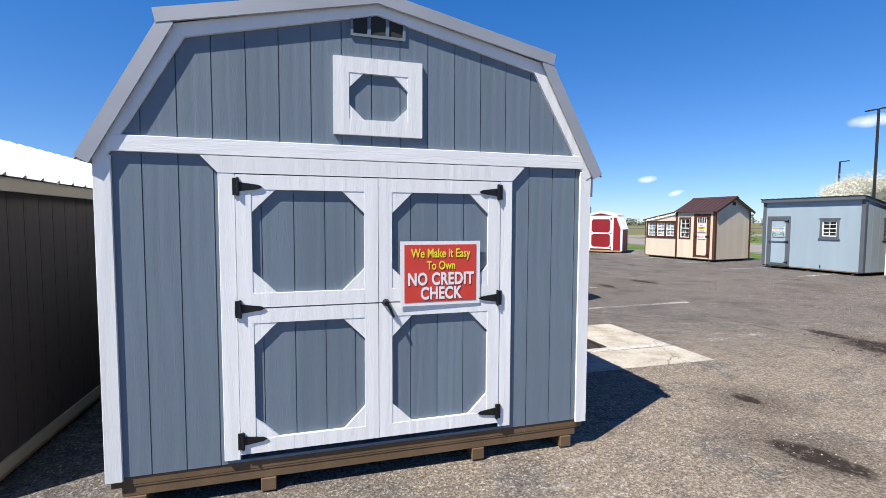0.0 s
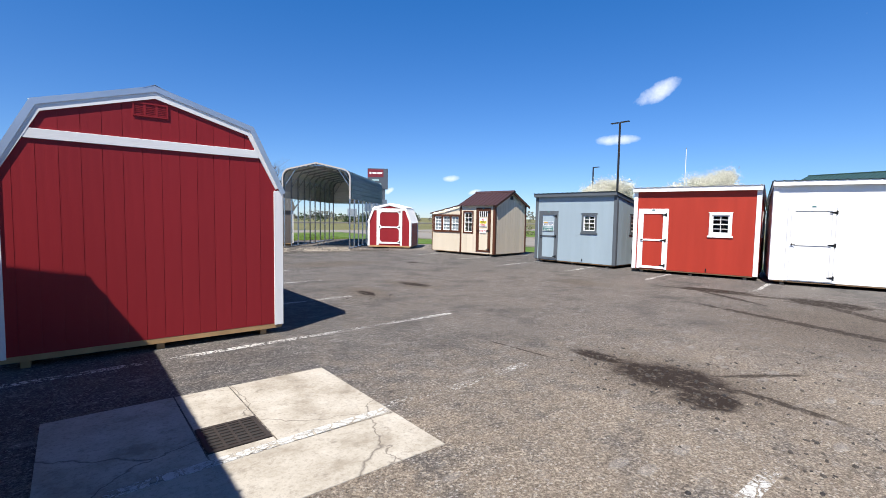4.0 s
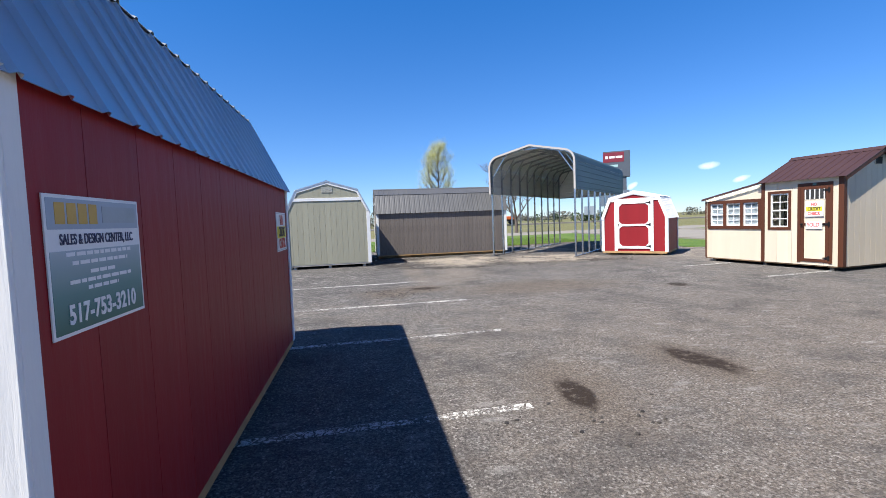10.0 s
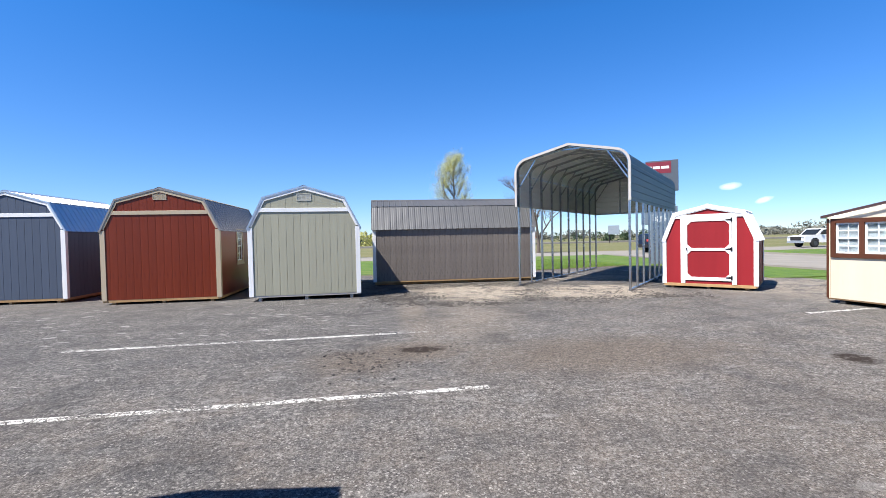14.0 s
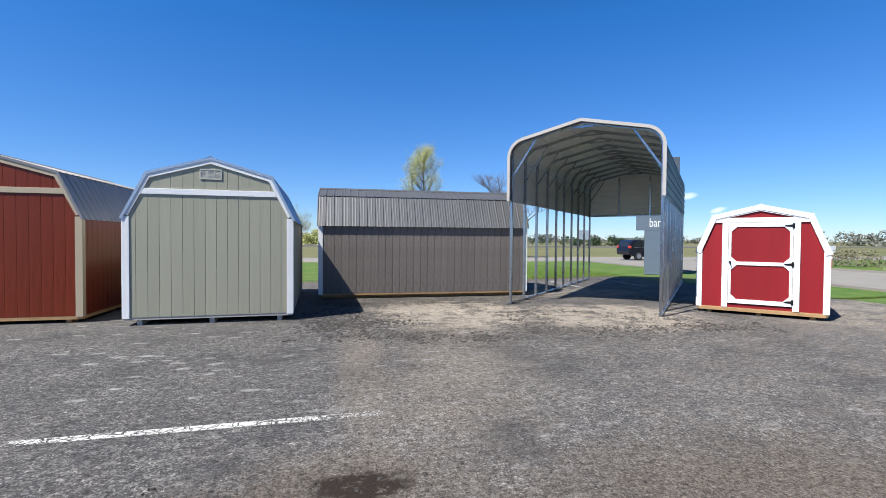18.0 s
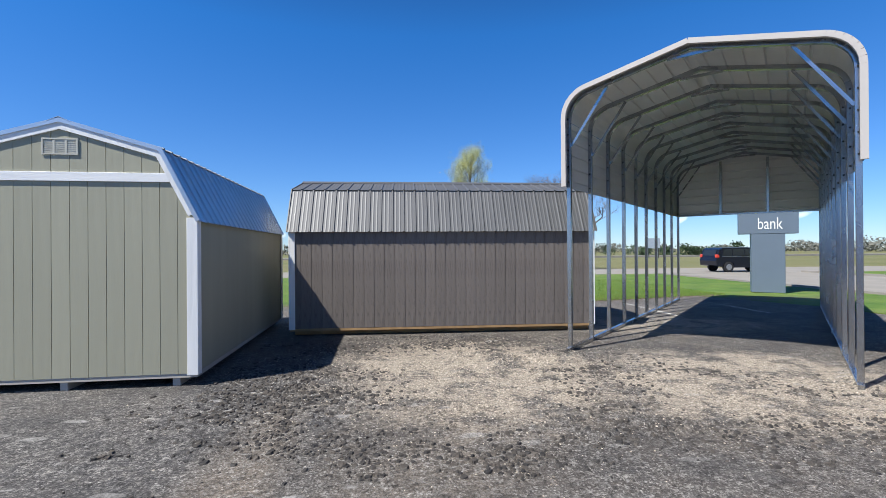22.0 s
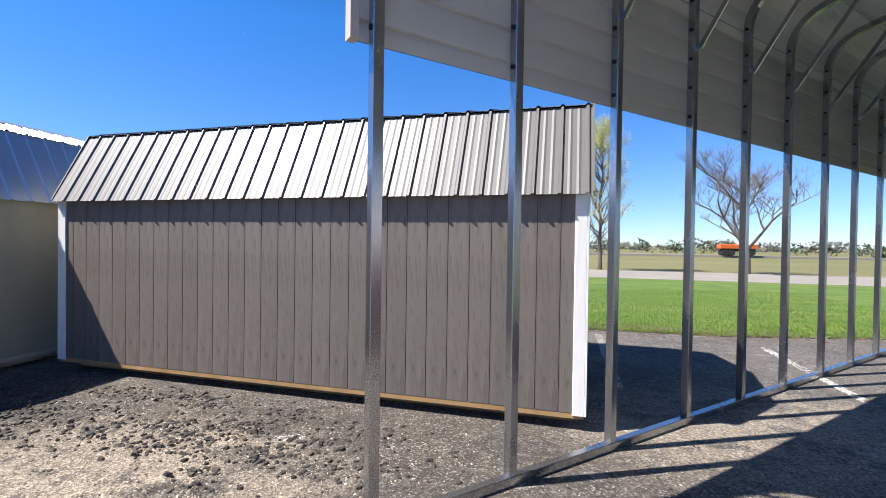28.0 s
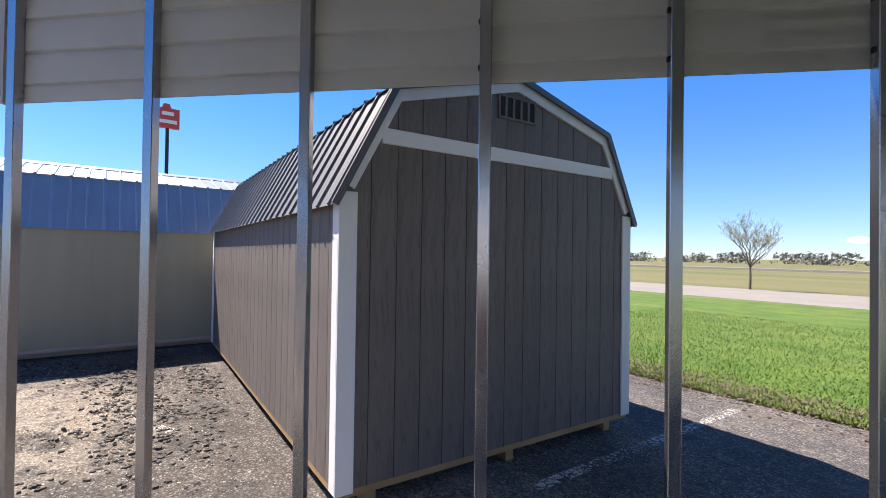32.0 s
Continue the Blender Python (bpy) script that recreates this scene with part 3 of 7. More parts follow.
    # clods and worn hollows a few centimetres across
    lump = tex(N, L, pos, 15, 6, 0.78)
    col = mixc(N, L, math1(N, L, "MULTIPLY_ADD", old, 0.45, 0.55), col, ramp(N, L, lump, [(0.34, grey(0.30)), (0.47, grey(0.9)), (0.55, grey(1.08)), (0.66, grey(1.55))]), "MULTIPLY")
    # mud and oil: ragged blots, and long drag marks that run along the lot
    blots = None
    for cx, cy, rx, ry, ang in ((8.3, 3.75, 0.42, 0.62, 10), (7.95, 3.2, 0.34, 0.30, 0), (8.35, 4.7, 0.16, 0.40, 0), (3.85, 1.75, 0.16, 0.34, 20), (4.42, 2.85, 0.10, 0.16, 0), (10.08, 11.3, 0.20, 0.50, 14),
                                (8.33, 10.75, 0.15, 0.40, -8), (7.92, 17.98, 0.34, 0.20, 0), (16.0, 6.2, 0.35, 0.9, 10),
                                (16.05, 3.9, 0.5, 0.8, 0), (13.4, 1.8, 0.30, 0.9, -44), (13.5, 16.2, 0.22, 0.25, 0)):
        s = blot(N, L, pos, cx, cy, rx, ry, ang, rag, 0.4, 1.5)
        blots = s if blots is None else math1(N, L, "MAXIMUM", blots, s)
    for cx, cy, rx, ry, ang in ((9.2, 3.12, 0.05, 0.55, 56), (8.42, 2.7, 0.06, 0.45, -8), (7.75, 5.6, 0.025, 0.6, 4), (12.9, 3.2, 0.14, 2.4, -17),
                                (15.85, 5.9, 0.16, 1.6, 8), (15.2, 5.6, 0.10, 1.2, -30), (14.9, 3.0, 0.14, 1.7, -44),
                                (16.2, 1.2, 0.16, 1.5, 5)):
        s = blot(N, L, pos, cx, cy, rx, ry, ang, rag, 0.5, 2.2)
        blots = math1(N, L, "MAXIMUM", blots, math1(N, L, "MULTIPLY", s, 0.85))
    wet = math1(N, L, "MULTIPLY", blots, ramp(N, L, tex(N, L, pos, 9, 7, 0.75), [(0.38, grey(0.2)), (0.48, grey(1))]))
    col = mixc(N, L, wet, col, (0.030, 0.020, 0.014))
    L.new(col, b.inputs["Base Color"])
    L.new(math1(N, L, "MULTIPLY_ADD", grain, 0.2, 0.76), b.inputs["Roughness"])
    b.inputs["Specular IOR Level"].default_value = 0.3
    h = math1(N, L, "ADD", math1(N, L, "MULTIPLY", stone, 0.7), math1(N, L, "MULTIPLY", grain, 1.0))
    h = math1(N, L, "MULTIPLY_ADD", lump, 0.9, h)
    h = math1(N, L, "ADD", h, math1(N, L, "MULTIPLY", math1(N, L, "MULTIPLY", rim, tex(N, L, pos, 7, 6, 0.75)), 4.5))
    bump(N, L, b, h, 0.85, 0.016)
    return m


def grass_mat(name, lawn):
    m, N, L, b = shader(name)
    pos = coords(N, L, True, (1, 1, 1))
    big, mid, small = tex(N, L, pos, 0.12, 5), tex(N, L, pos, 1.1, 5), tex(N, L, pos, 22, 4)
    if lawn:
        col = ramp(N, L, mid, [(0.3, (0.050, 0.125, 0.010)), (0.7, (0.135, 0.22, 0.026))])
        col = mixc(N, L, ramp(N, L, tex(N, L, coords(N, L, True, (0.12, 1, 1)), 0.9, 6, 0.7), [(0.47, grey(0)), (0.62, grey(0.6))]), col, (0.20, 0.225, 0.055))
    else:
        wide = coords(N, L, True, (0.18, 1, 1))
        col = ramp(N, L, tex(N, L, wide, 0.10, 6, 0.65), [(0.3, (0.105, 0.135, 0.032)), (0.5, (0.17, 0.165, 0.065)), (0.7, (0.235, 0.20, 0.105))])
    if lawn:
        bare = dist_mask(N, L, pos, 14.0, 33.2, 9.0, 0.85, tex(N, L, pos, 3.5, 7, 0.7), 0.5, 1.6)
        col = mixc(N, L, bare, col, (0.14, 0.105, 0.07))
    col = mixc(N, L, ramp(N, L, small, [(0.35, grey(0.5)), (0.6, grey(0))]), col, (0.035, 0.075, 0.008) if lawn else (0.09, 0.09, 0.03))
    L.new(col, b.inputs["Base Color"])
    b.inputs["Roughness"].default_value = 0.85
    bump(N, L, b, small, 0.8, 0.05)
    return m


ASPHALT = asphalt_mat()
LAWN = grass_mat("spring_lawn", True)
FIELD = grass_mat("dormant_field", False)
ROADC = plain("pale_concrete_road", (0.255, 0.235, 0.208), 0.85, 0, 0.12, 0.6, 0.3)
PAINT = None


def paint_mat(name, bare):
    m, N, L, b = shader(name)
    pos = coords(N, L, True, (1, 1, 1))
    wear, big = tex(N, L, pos, 24, 7, 0.85), tex(N, L, pos, 1.1, 3)
    L.new(ramp(N, L, wear, [(0.3, (0.42, 0.41, 0.39)), (0.6, (0.66, 0.65, 0.62))]), b.inputs["Base Color"])
    thr = math1(N, L, "ADD", wear, math1(N, L, "MULTIPLY_ADD", big, 0.5, -0.25))
    crack = ramp(N, L, cells(N, L, warped(N, L, pos, 6.0, 0.16), 9.5, "DISTANCE_TO_EDGE"), [(0.03, grey(0)), (0.06, grey(1))])
    whole = ramp(N, L, thr, [(bare, grey(0)), (bare + 0.04, grey(1))])
    L.new(math1(N, L, "MULTIPLY", whole, crack), b.inputs["Alpha"])
    b.inputs["Roughness"].default_value = 0.8
    return m


PAINT = paint_mat("worn_road_paint", 0.455)
PAINT_BROKEN = paint_mat("broken_road_paint", 0.50)
PAINT_FAINT = paint_mat("almost_gone_road_paint", 0.515)


def flat(pts, z, div=1):
    bm = bmesh.new()
    bm.faces.new([bm.verts.new((x, y, z)) for x, y in pts])
    if div > 1:
        bmesh.ops.subdivide_edges(bm, edges=bm.edges, cuts=div, use_grid_fill=True)
    return bm


def slab(pts, z0, z1):
    bm = bmesh.new()
    lo = [bm.verts.new((x, y, z0)) for x, y in pts]
    hi = [bm.verts.new((x, y, z1)) for x, y in pts]
    bm.faces.new(hi)
    n = len(pts)
    for i in range(n):
        bm.faces.new((lo[i], lo[(i + 1) % n], hi[(i + 1) % n], hi[i]))
    bmesh.ops.recalc_face_normals(bm, faces=bm.faces)
    return bm


solo("ground", flat([(-1800, -1800), (1800, -1800), (1800, 1800), (-1800, 1800)], -0.09), FIELD,
     "dormant olive and tan farm field reaching the horizon", "field", "structure")
solo("lawn", slab([(-60, 33.1), (12.6, 33.15), (15.8, 33.35), (19.6, 34.3), (21.3, 31.0), (21.9, 26.0), (26.0, 26.2), (26.2, 48.3), (-60, 48.3)], -0.085, -0.012), LAWN,
     "bright green spring lawn between lot and road", "lawn", "structure")
solo("lawn_east", slab([(22.6, -40), (26.2, -40), (26.0, 26.0), (22.4, 25.6)], -0.085, -0.014), LAWN,
     "narrow strip of green grass behind the sheds", "lawn", "structure")
solo("lawn_far", slab([(36.7, -60), (62, -60), (62, 48.3), (36.7, 48.3)], -0.085, -0.014), LAWN,
     "green grass verge across the east drive", "lawn", "structure")
solo("kerb", boxes((36.5, 36.68, -60, 48.3, -0.08, 0.10)), ROADC, "pale concrete kerb along the drive", "kerb", "structure")
solo("kerb", boxes((26.22, 26.4, -60, 48.3, -0.08, 0.06)), ROADC, "pale concrete kerb beside the grass strip", "kerb", "structure")
solo("pavement", slab([(-40, -40), (22.55, -40), (22.35, 25.6), (21.4, 26.0), (21.1, 31.0), (19.5, 34.15), (15.8, 33.2), (12.6, 33.0), (-40, 32.95)], -0.09, 0.0), ASPHALT,
     "weathered dark grey asphalt lot with gravelly patches", "asphalt lot", "structure")
solo("road", slab([(-300, 48.6), (300, 48.6), (300, 56.4), (-300, 56.4)], -0.088, -0.02), ROADC,
     "pale two-lane concrete road beyond the lawn", "road", "structure")
solo("road_east", slab([(26.4, -60), (36.5, -60), (36.5, 48.4), (26.4, 48.4)], -0.088, -0.022), ROADC,
     "pale paved drive east of the lot", "road", "structure")
solo("road_far", slab([(-300, 108), (300, 108), (300, 111.5), (-300, 111.5)], -0.088, 0.25), ROADC,
     "distant pale road crossing the field", "road", "structure")


def stripe(x0, y0, x1, y1, w=0.11, label="worn white painted parking line", z=0.001, paint=None):
    d = Vector((x1 - x0, y1 - y0, 0))
    n = Vector((-d.y, d.x, 0)).normalized() * w / 2
    solo("parking_line", slab([(x0 + n.x, y0 + n.y), (x0 - n.x, y0 - n.y), (x1 - n.x, y1 - n.y), (x1 + n.x, y1 + n.y)], z, z + 0.004), paint or PAINT,
         label, "parking line", group="parking lines")


for s in ((2.2, 7.68, 8.48, 7.88), (3.2, 10.35, 7.83, 10.57), (2.9, 13.1, 8.39, 13.32), (2.6, 15.90, 8.50, 16.04), (2.2, 19.1, 8.14, 19.3),
          (2.21, 5.8, 2.24, 12.0),
          (15.98, 19.28, 18.1, 19.5), (16.1, 16.46, 18.4, 16.68), (16.05, 13.69, 18.5, 13.9), (16.3, 11.05, 18.8, 11.4), (16.5, 8.3, 18.8, 8.6), (16.8, 5.5, 19.0, 5.8),):
    stripe(*s)
for s in ((6.05, 4.94, 7.30, 5.04), (4.4, 5.0, 6.0, 4.96)):
    stripe(*s, 0.12, "almost worn-off white parking line", 0.001, PAINT_FAINT)


def concrete_mat():
    m, N, L, b = shader("bleached_concrete")
    pos = coords(N, L, True, (1, 1, 0))
    n1, n2, n3 = tex(N, L, pos, 2.2, 6, 0.7), tex(N, L, pos, 30, 5, 0.75), tex(N, L, pos, 5.5, 7, 0.75)
    col = ramp(N, L, n1, [(0.34, (0.32, 0.28, 0.225)), (0.5, (0.47, 0.43, 0.365)), (0.66, (0.56, 0.52, 0.455))])
    col = mixc(N, L, ramp(N, L, n2, [(0.36, grey(0.45)), (0.5, grey(0))]), col, (0.22, 0.19, 0.155))
    col = mixc(N, L, ramp(N, L, n3, [(0.56, grey(0)), (0.68, grey(0.6))]), col, (0.17, 0.14, 0.115))
    crack = ramp(N, L, cells(N, L, warped(N, L, pos, 3.0, 0.35), 0.75, "DISTANCE_TO_EDGE"), [(0.0, grey(0.8)), (0.006, grey(0))])
    col = mixc(N, L, crack, col, (0.12, 0.10, 0.085))
    L.new(col, b.inputs["Base Color"])
    b.inputs["Roughness"].default_value = 0.88
    bump(N, L, b, math1(N, L, "SUBTRACT", n2, crack), 0.5, 0.006)
    return m


CONCRETE = concrete_mat()
for s in ((6.0, 2.33, 7.36, 2.33), (13.62, 29.4, 13.55, 32.65), (16.1, 29.6, 16.05, 32.85), (18.66, 29.8, 18.70, 32.9), (10.75, 27.05, 11.0, 27.2)):
    stripe(*s, 0.11, "broken white parking line, flaking off", 0.001, PAINT_BROKEN)
pad = solo("concrete_pad", boxes((2.76, 5.25, 4.06, 4.80, -0.02, 0.006)), CONCRETE, "pale concrete drain pad set in the asphalt", "concrete pad", "structure")
for r in ((2.76, 3.73, 4.815, 6.35), (4.24, 5.25, 4.815, 6.35), (3.745, 4.225, 4.815, 4.98), (3.745, 4.225, 5.475, 6.35)):
    part("slab", boxes((*r, -0.02, 0.006)), CONCRETE, pad)
for s in ((2.78, 4.80, 5.22, 4.88),):
    stripe(*s, 0.10, "white painted line across the concrete pad", 0.0075)
IRON = plain("rusty_cast_iron", (0.06, 0.05, 0.045), 0.7, 0.4)
grate = thing("drain_grate", pose(3.985, 5.228, 0.0), "rusty cast-iron storm drain grate in concrete pad", "drain grate")
part("frame", boxes((-0.235, 0.235, -0.235, -0.2, -0.01, 0.012), (-0.235, 0.235, 0.2, 0.235, -0.01, 0.012), (-0.235, -0.2, -0.2, 0.2, -0.01, 0.012), (0.2, 0.235, -0.2, 0.2, -0.01, 0.012)), IRON, grate)
# a near-black plate under the bars paints the darkness of the drain
part("sump_shade", boxes((-0.2, 0.2, -0.2, 0.2, -0.012, 0.002)), SHADE_BLACK, grate)
for i in range(7):
    part("bar", boxes((-0.2, 0.2, -0.185 + i * 0.058, -0.163 + i * 0.058, 0.002, 0.011)), IRON, grate)
for i in range(3):
    part("bar", boxes((-0.11 + i * 0.1, -0.09 + i * 0.1, -0.2, 0.2, 0.0025, 0.0115)), IRON, grate)


# ---- barns with gambrel roofs ----
def trim_board(pts, y0, y1):
    return prisms((pts, y0, y1))


def strip(a, b, w):
    """The outline of a board of width w lying below the line a-b, in x, z."""
    a, b = Vector(a), Vector(b)
    d = (b - a).normalized()
    n = Vector((d.y, -d.x))
    if n.y > 0:
        n = -n
    return [tuple(a), tuple(b), tuple(b + n * w), tuple(a + n * w)]


def gable_vent(parent, x, z, w, h, frame_mat, back_mat, slats=2, y=-0.011):
    # with the near-black back_mat, this flush panel paints the shade inside the slots
    v = part("gable_vent", boxes((x - w / 2, x + w / 2, y - 0.004, y, z - h / 2, z + h / 2)), back_mat, parent, "louvred gable vent")
    t = 0.018
    part("frame", boxes((x - w / 2, x + w / 2, y - 0.015, y - 0.004, z + h / 2 - t, z + h / 2), (x - w / 2, x + w / 2, y - 0.015, y - 0.004, z - h / 2, z - h / 2 + t),
                        (x - w / 2, x - w / 2 + t, y - 0.015, y - 0.004, z - h / 2 + t, z + h / 2 - t), (x + w / 2 - t, x + w / 2, y - 0.015, y - 0.004, z - h / 2 + t, z + h / 2 - t)), frame_mat, v)
    for i in range(1, slats + 1):
        c = x - w / 2 + w * i / (slats + 1)
        part("mullion", boxes((c - 0.012, c + 0.012, y - 0.012, y - 0.004, z - h / 2 + t, z + h / 2 - t)), frame_mat, v)
    n = max(3, int(h / 0.028))
    if back_mat is not SHADE_BLACK:
        for i in range(n):
            zz = z - h / 2 + t + (h - 2 * t) * (i + 0.5) / n
            part("louvre", boxes((x - w / 2 + t, x + w / 2 - t, y - 0.009, y - 0.004, zz - 0.005, zz + 0.005)), frame_mat, v)
    return v


def strap_hinge(parent, x, z, side, y):
    """A black tee hinge; side -1: the strap points to +x."""
    s = -side
    bm = bmesh.new()
    box(bm, x - 0.02, x + 0.02, y - 0.012, y, z - 0.055, z + 0.055)
    prism(bm, [(x, z - 0.032), (x + s * 0.14, z - 0.014), (x + s * 0.165, z), (x + s * 0.14, z + 0.014), (x, z + 0.032)][::(1 if s > 0 else -1)], y - 0.008, y - 0.001)
    tube(bm, [(x + s * 0.012, y - 0.012, z - 0.06), (x + s * 0.012, y - 0.012, z + 0.06)], [0.009, 0.009], 6)
    return part("hinge", bm, BLACK_IRON, parent, "black iron tee hinge")


def octagon_ring(x0, x1, z0, z1, ox, c, y0, y1, bm=None, c2=None):
    """A board frame of width ox with the inner corners cut off by c."""
    bm = bm or bmesh.new()
    a0, a1, b0, b1 = x0 + ox, x1 - ox, z0 + ox, z1 - ox
    for r in ((x0, a0, z0, z1), (a1, x1, z0, z1), (a0, a1, z0, b0), (a0, a1, b1, z1)):
        prism(bm, [(r[0], r[2]), (r[1], r[2]), (r[1], r[3]), (r[0], r[3])], y0, y1)
    for p in ([(a0, b0), (a0 + c, b0), (a0, b0 + c)], [(a1, b0), (a1, b0 + c), (a1 - c, b0)],
              [(a0, b1), (a0, b1 - c), (a0 + c, b1)], [(a1, b1), (a1 - c, b1), (a1, b1 - c)]):
        prism(bm, p, y0 + 0.003, y1)
    return bm


def gambrel(name, m, label, w, l, body, trim, roof, base=0.12, eave=2.05, kx=1.16, kz=2.93, az=3.25, group="", front=None,
            band=2.60, vent=None, side_openings=(), rib=0.229, ribh=0.018, minor=0.0, boards=(1, 1, 1, 1), front_openings=(),
            over=0.06, rake=0.04, lift=0.0, extra=None, roof_label="", ctrim=0.10, skids=3, base_mat=None, flash=0.05, sidetrim=0.12, first=None, shape=None, edge_mat=None, sill=0.05, groove=0.0065):
    """A barn: x across, y along the ridge, front gable at y = 0 facing -y."""
    t = thing(name, m, label, "garden shed", group)
    hw = w / 2
    z0 = base
    # runners and floor frame
    for x in skids if isinstance(skids, tuple) else [-hw + 0.25 + (w - 0.5) * i / (skids - 1) for i in range(skids)]:
        part("skid", boxes((x - 0.045, x + 0.045, 0.03, l - 0.03, 0.0, z0 - sill), bevel=0.006), base_mat or PINE, t)
    part("floor_frame", boxes((-hw - 0.008, hw + 0.008, -0.002 if base_mat else -0.008, l + 0.008, z0 - sill, z0 + 0.019)), base_mat or PINE, t, "treated pine floor frame")
    zw = eave + over * (kz - eave) / (hw + over - kx)
    gab = [(-hw, zw), (-kx, kz), (0, az), (kx, kz), (hw, zw)]
    drop = 0.035
    prof = [(x * 0.999, z - drop) for x, z in gab]
    flatp = [(0, zw - 0.04), (l, zw - 0.04)]
    P = 0.2032
    fr = wall("front_wall", t, pose(0, 0, 0), prof, z0 + 0.02, body, front_openings, P * boards[0], gap=groove, first=first)
    bk = wall("back_wall", t, pose(0, l, 0, 0, 0, 180), prof, z0 + 0.02, body, (), P * boards[1], gap=groove)
    rt = wall("side_wall", t, pose(hw, 0, 0, 0, 0, 90), flatp, z0 + 0.02, body, side_openings, P * boards[2], gap=groove)
    lf = wall("side_wall", t, pose(-hw, l, 0, 0, 0, -90), flatp, z0 + 0.02, body, (), P * boards[3], gap=groove)
    # corner boards
    e = zw - 0.07
    for sx in (-1, 1):
        for yy, d in ((-0.030, 1), (l + 0.030, -1)):
            a, b = sorted((sx * (hw + 0.0295), sx * (hw - ctrim)))
            y0, y1 = sorted((yy, yy + d * 0.018))
            part("corner_board", boxes((a, b, y0, y1, z0, e), bevel=0.003), trim, t)
            a, b = sorted((sx * (hw + 0.0120), sx * (hw + 0.0290)))
            y0, y1 = sorted((yy + d * 0.019, yy + d * sidetrim))
            part("corner_board", boxes((a, b, y0, y1, z0, e), bevel=0.003), trim, t)
    # rake boards and the band across both gables
    for y0, y1 in ((-0.034, -0.012), (l + 0.012, l + 0.034)):
        brow = [(x, z - 0.012) for x, z in gab]
        if shape:
            brow = [(-shape[0] + 0.055, shape[1] + 0.02), (-shape[2] + 0.07, shape[3] - 0.012), (0, shape[6] - 0.045), (shape[2] - 0.07, shape[3] - 0.012), (shape[0] - 0.055, shape[1] + 0.02)]
        for q in mitred(brow, 0.085):
            part("rake_board", prisms((q, y0, y1)), trim, t)
        if band:
            bw = kx + (hw - kx) * (kz - band) / (kz - eave) if band < kz else kx
            yy = (y0 + 0.003, y1) if y0 < 0 else (y0, y1 - 0.003)
            part("band_board", boxes((-bw + 0.06, bw - 0.06, *yy, band - 0.055, band + 0.055), bevel=0.003), WHITE_LEVEL if trim is WHITE else trim, t)
    # roof sheets
    # shape: the roof's outer line (eave x, eave z, lower break x, z, upper break x, z, ridge z)
    ex, ez, lx, lz, ux, uz, rz = shape or (hw + over + lift * 0.2, eave, kx + lift * 0.7, kz + 0.004 + lift * 0.6, kx + lift * 0.7 + 0.02, kz + 0.012 + lift * 0.6, az + 0.015 + lift)
    slope = [((-ex, ez), (-lx, lz)), ((-ux, uz), (0, rz)), ((ux, uz), (0, rz)), ((ex, ez), (lx, lz))]
    for a, b in slope:
        bm = ribbed(l + 2 * rake, a, b, rib, ribh, 0.05, minor)
        bmesh.ops.translate(bm, verts=bm.verts, vec=(0, -rake, 0))
        part("roof_sheet", bm, roof, t, roof_label)
    # folded metal edge along the rakes
    for yy in (-rake - 0.004, l + rake - 0.012):
        runs = [[(-ux, uz), (0, rz), (ux, uz)]] if shape else []
        runs += [[(-ex, ez), (-lx, lz)], [(lx, lz), (ex, ez)]] if shape else [[(-ex, ez), (-ux + 0.01, uz - 0.004), (0, rz), (ux - 0.01, uz - 0.004), (ex, ez)]]
        for n, run in enumerate(runs):
            for q in mitred([(x, z + 0.020) for x, z in run], flash):
                part("rake_flashing", prisms((q, yy - 0.003 * (n == 0), yy + 0.016)), edge_mat or roof, t)
    part("ridge_cap", prisms(([(-0.13, rz - 0.027), (0, rz + 0.03), (0.13, rz - 0.027), (0.13, rz - 0.021), (0, rz + 0.036), (-0.13, rz - 0.021)], -rake - 0.01, l + rake + 0.01)), roof, t)
    if vent:
        vx, vz, vw, vh, back, sl = vent
        gable_vent(fr, vx, vz, vw, vh, body if back is SHADE_BLACK else back, back, sl)
        if vent[4] is SHADE_BLACK:
            gable_vent(bk, vx, vz, vw, vh, body, back, sl)
    return t, fr, bk, rt, lf


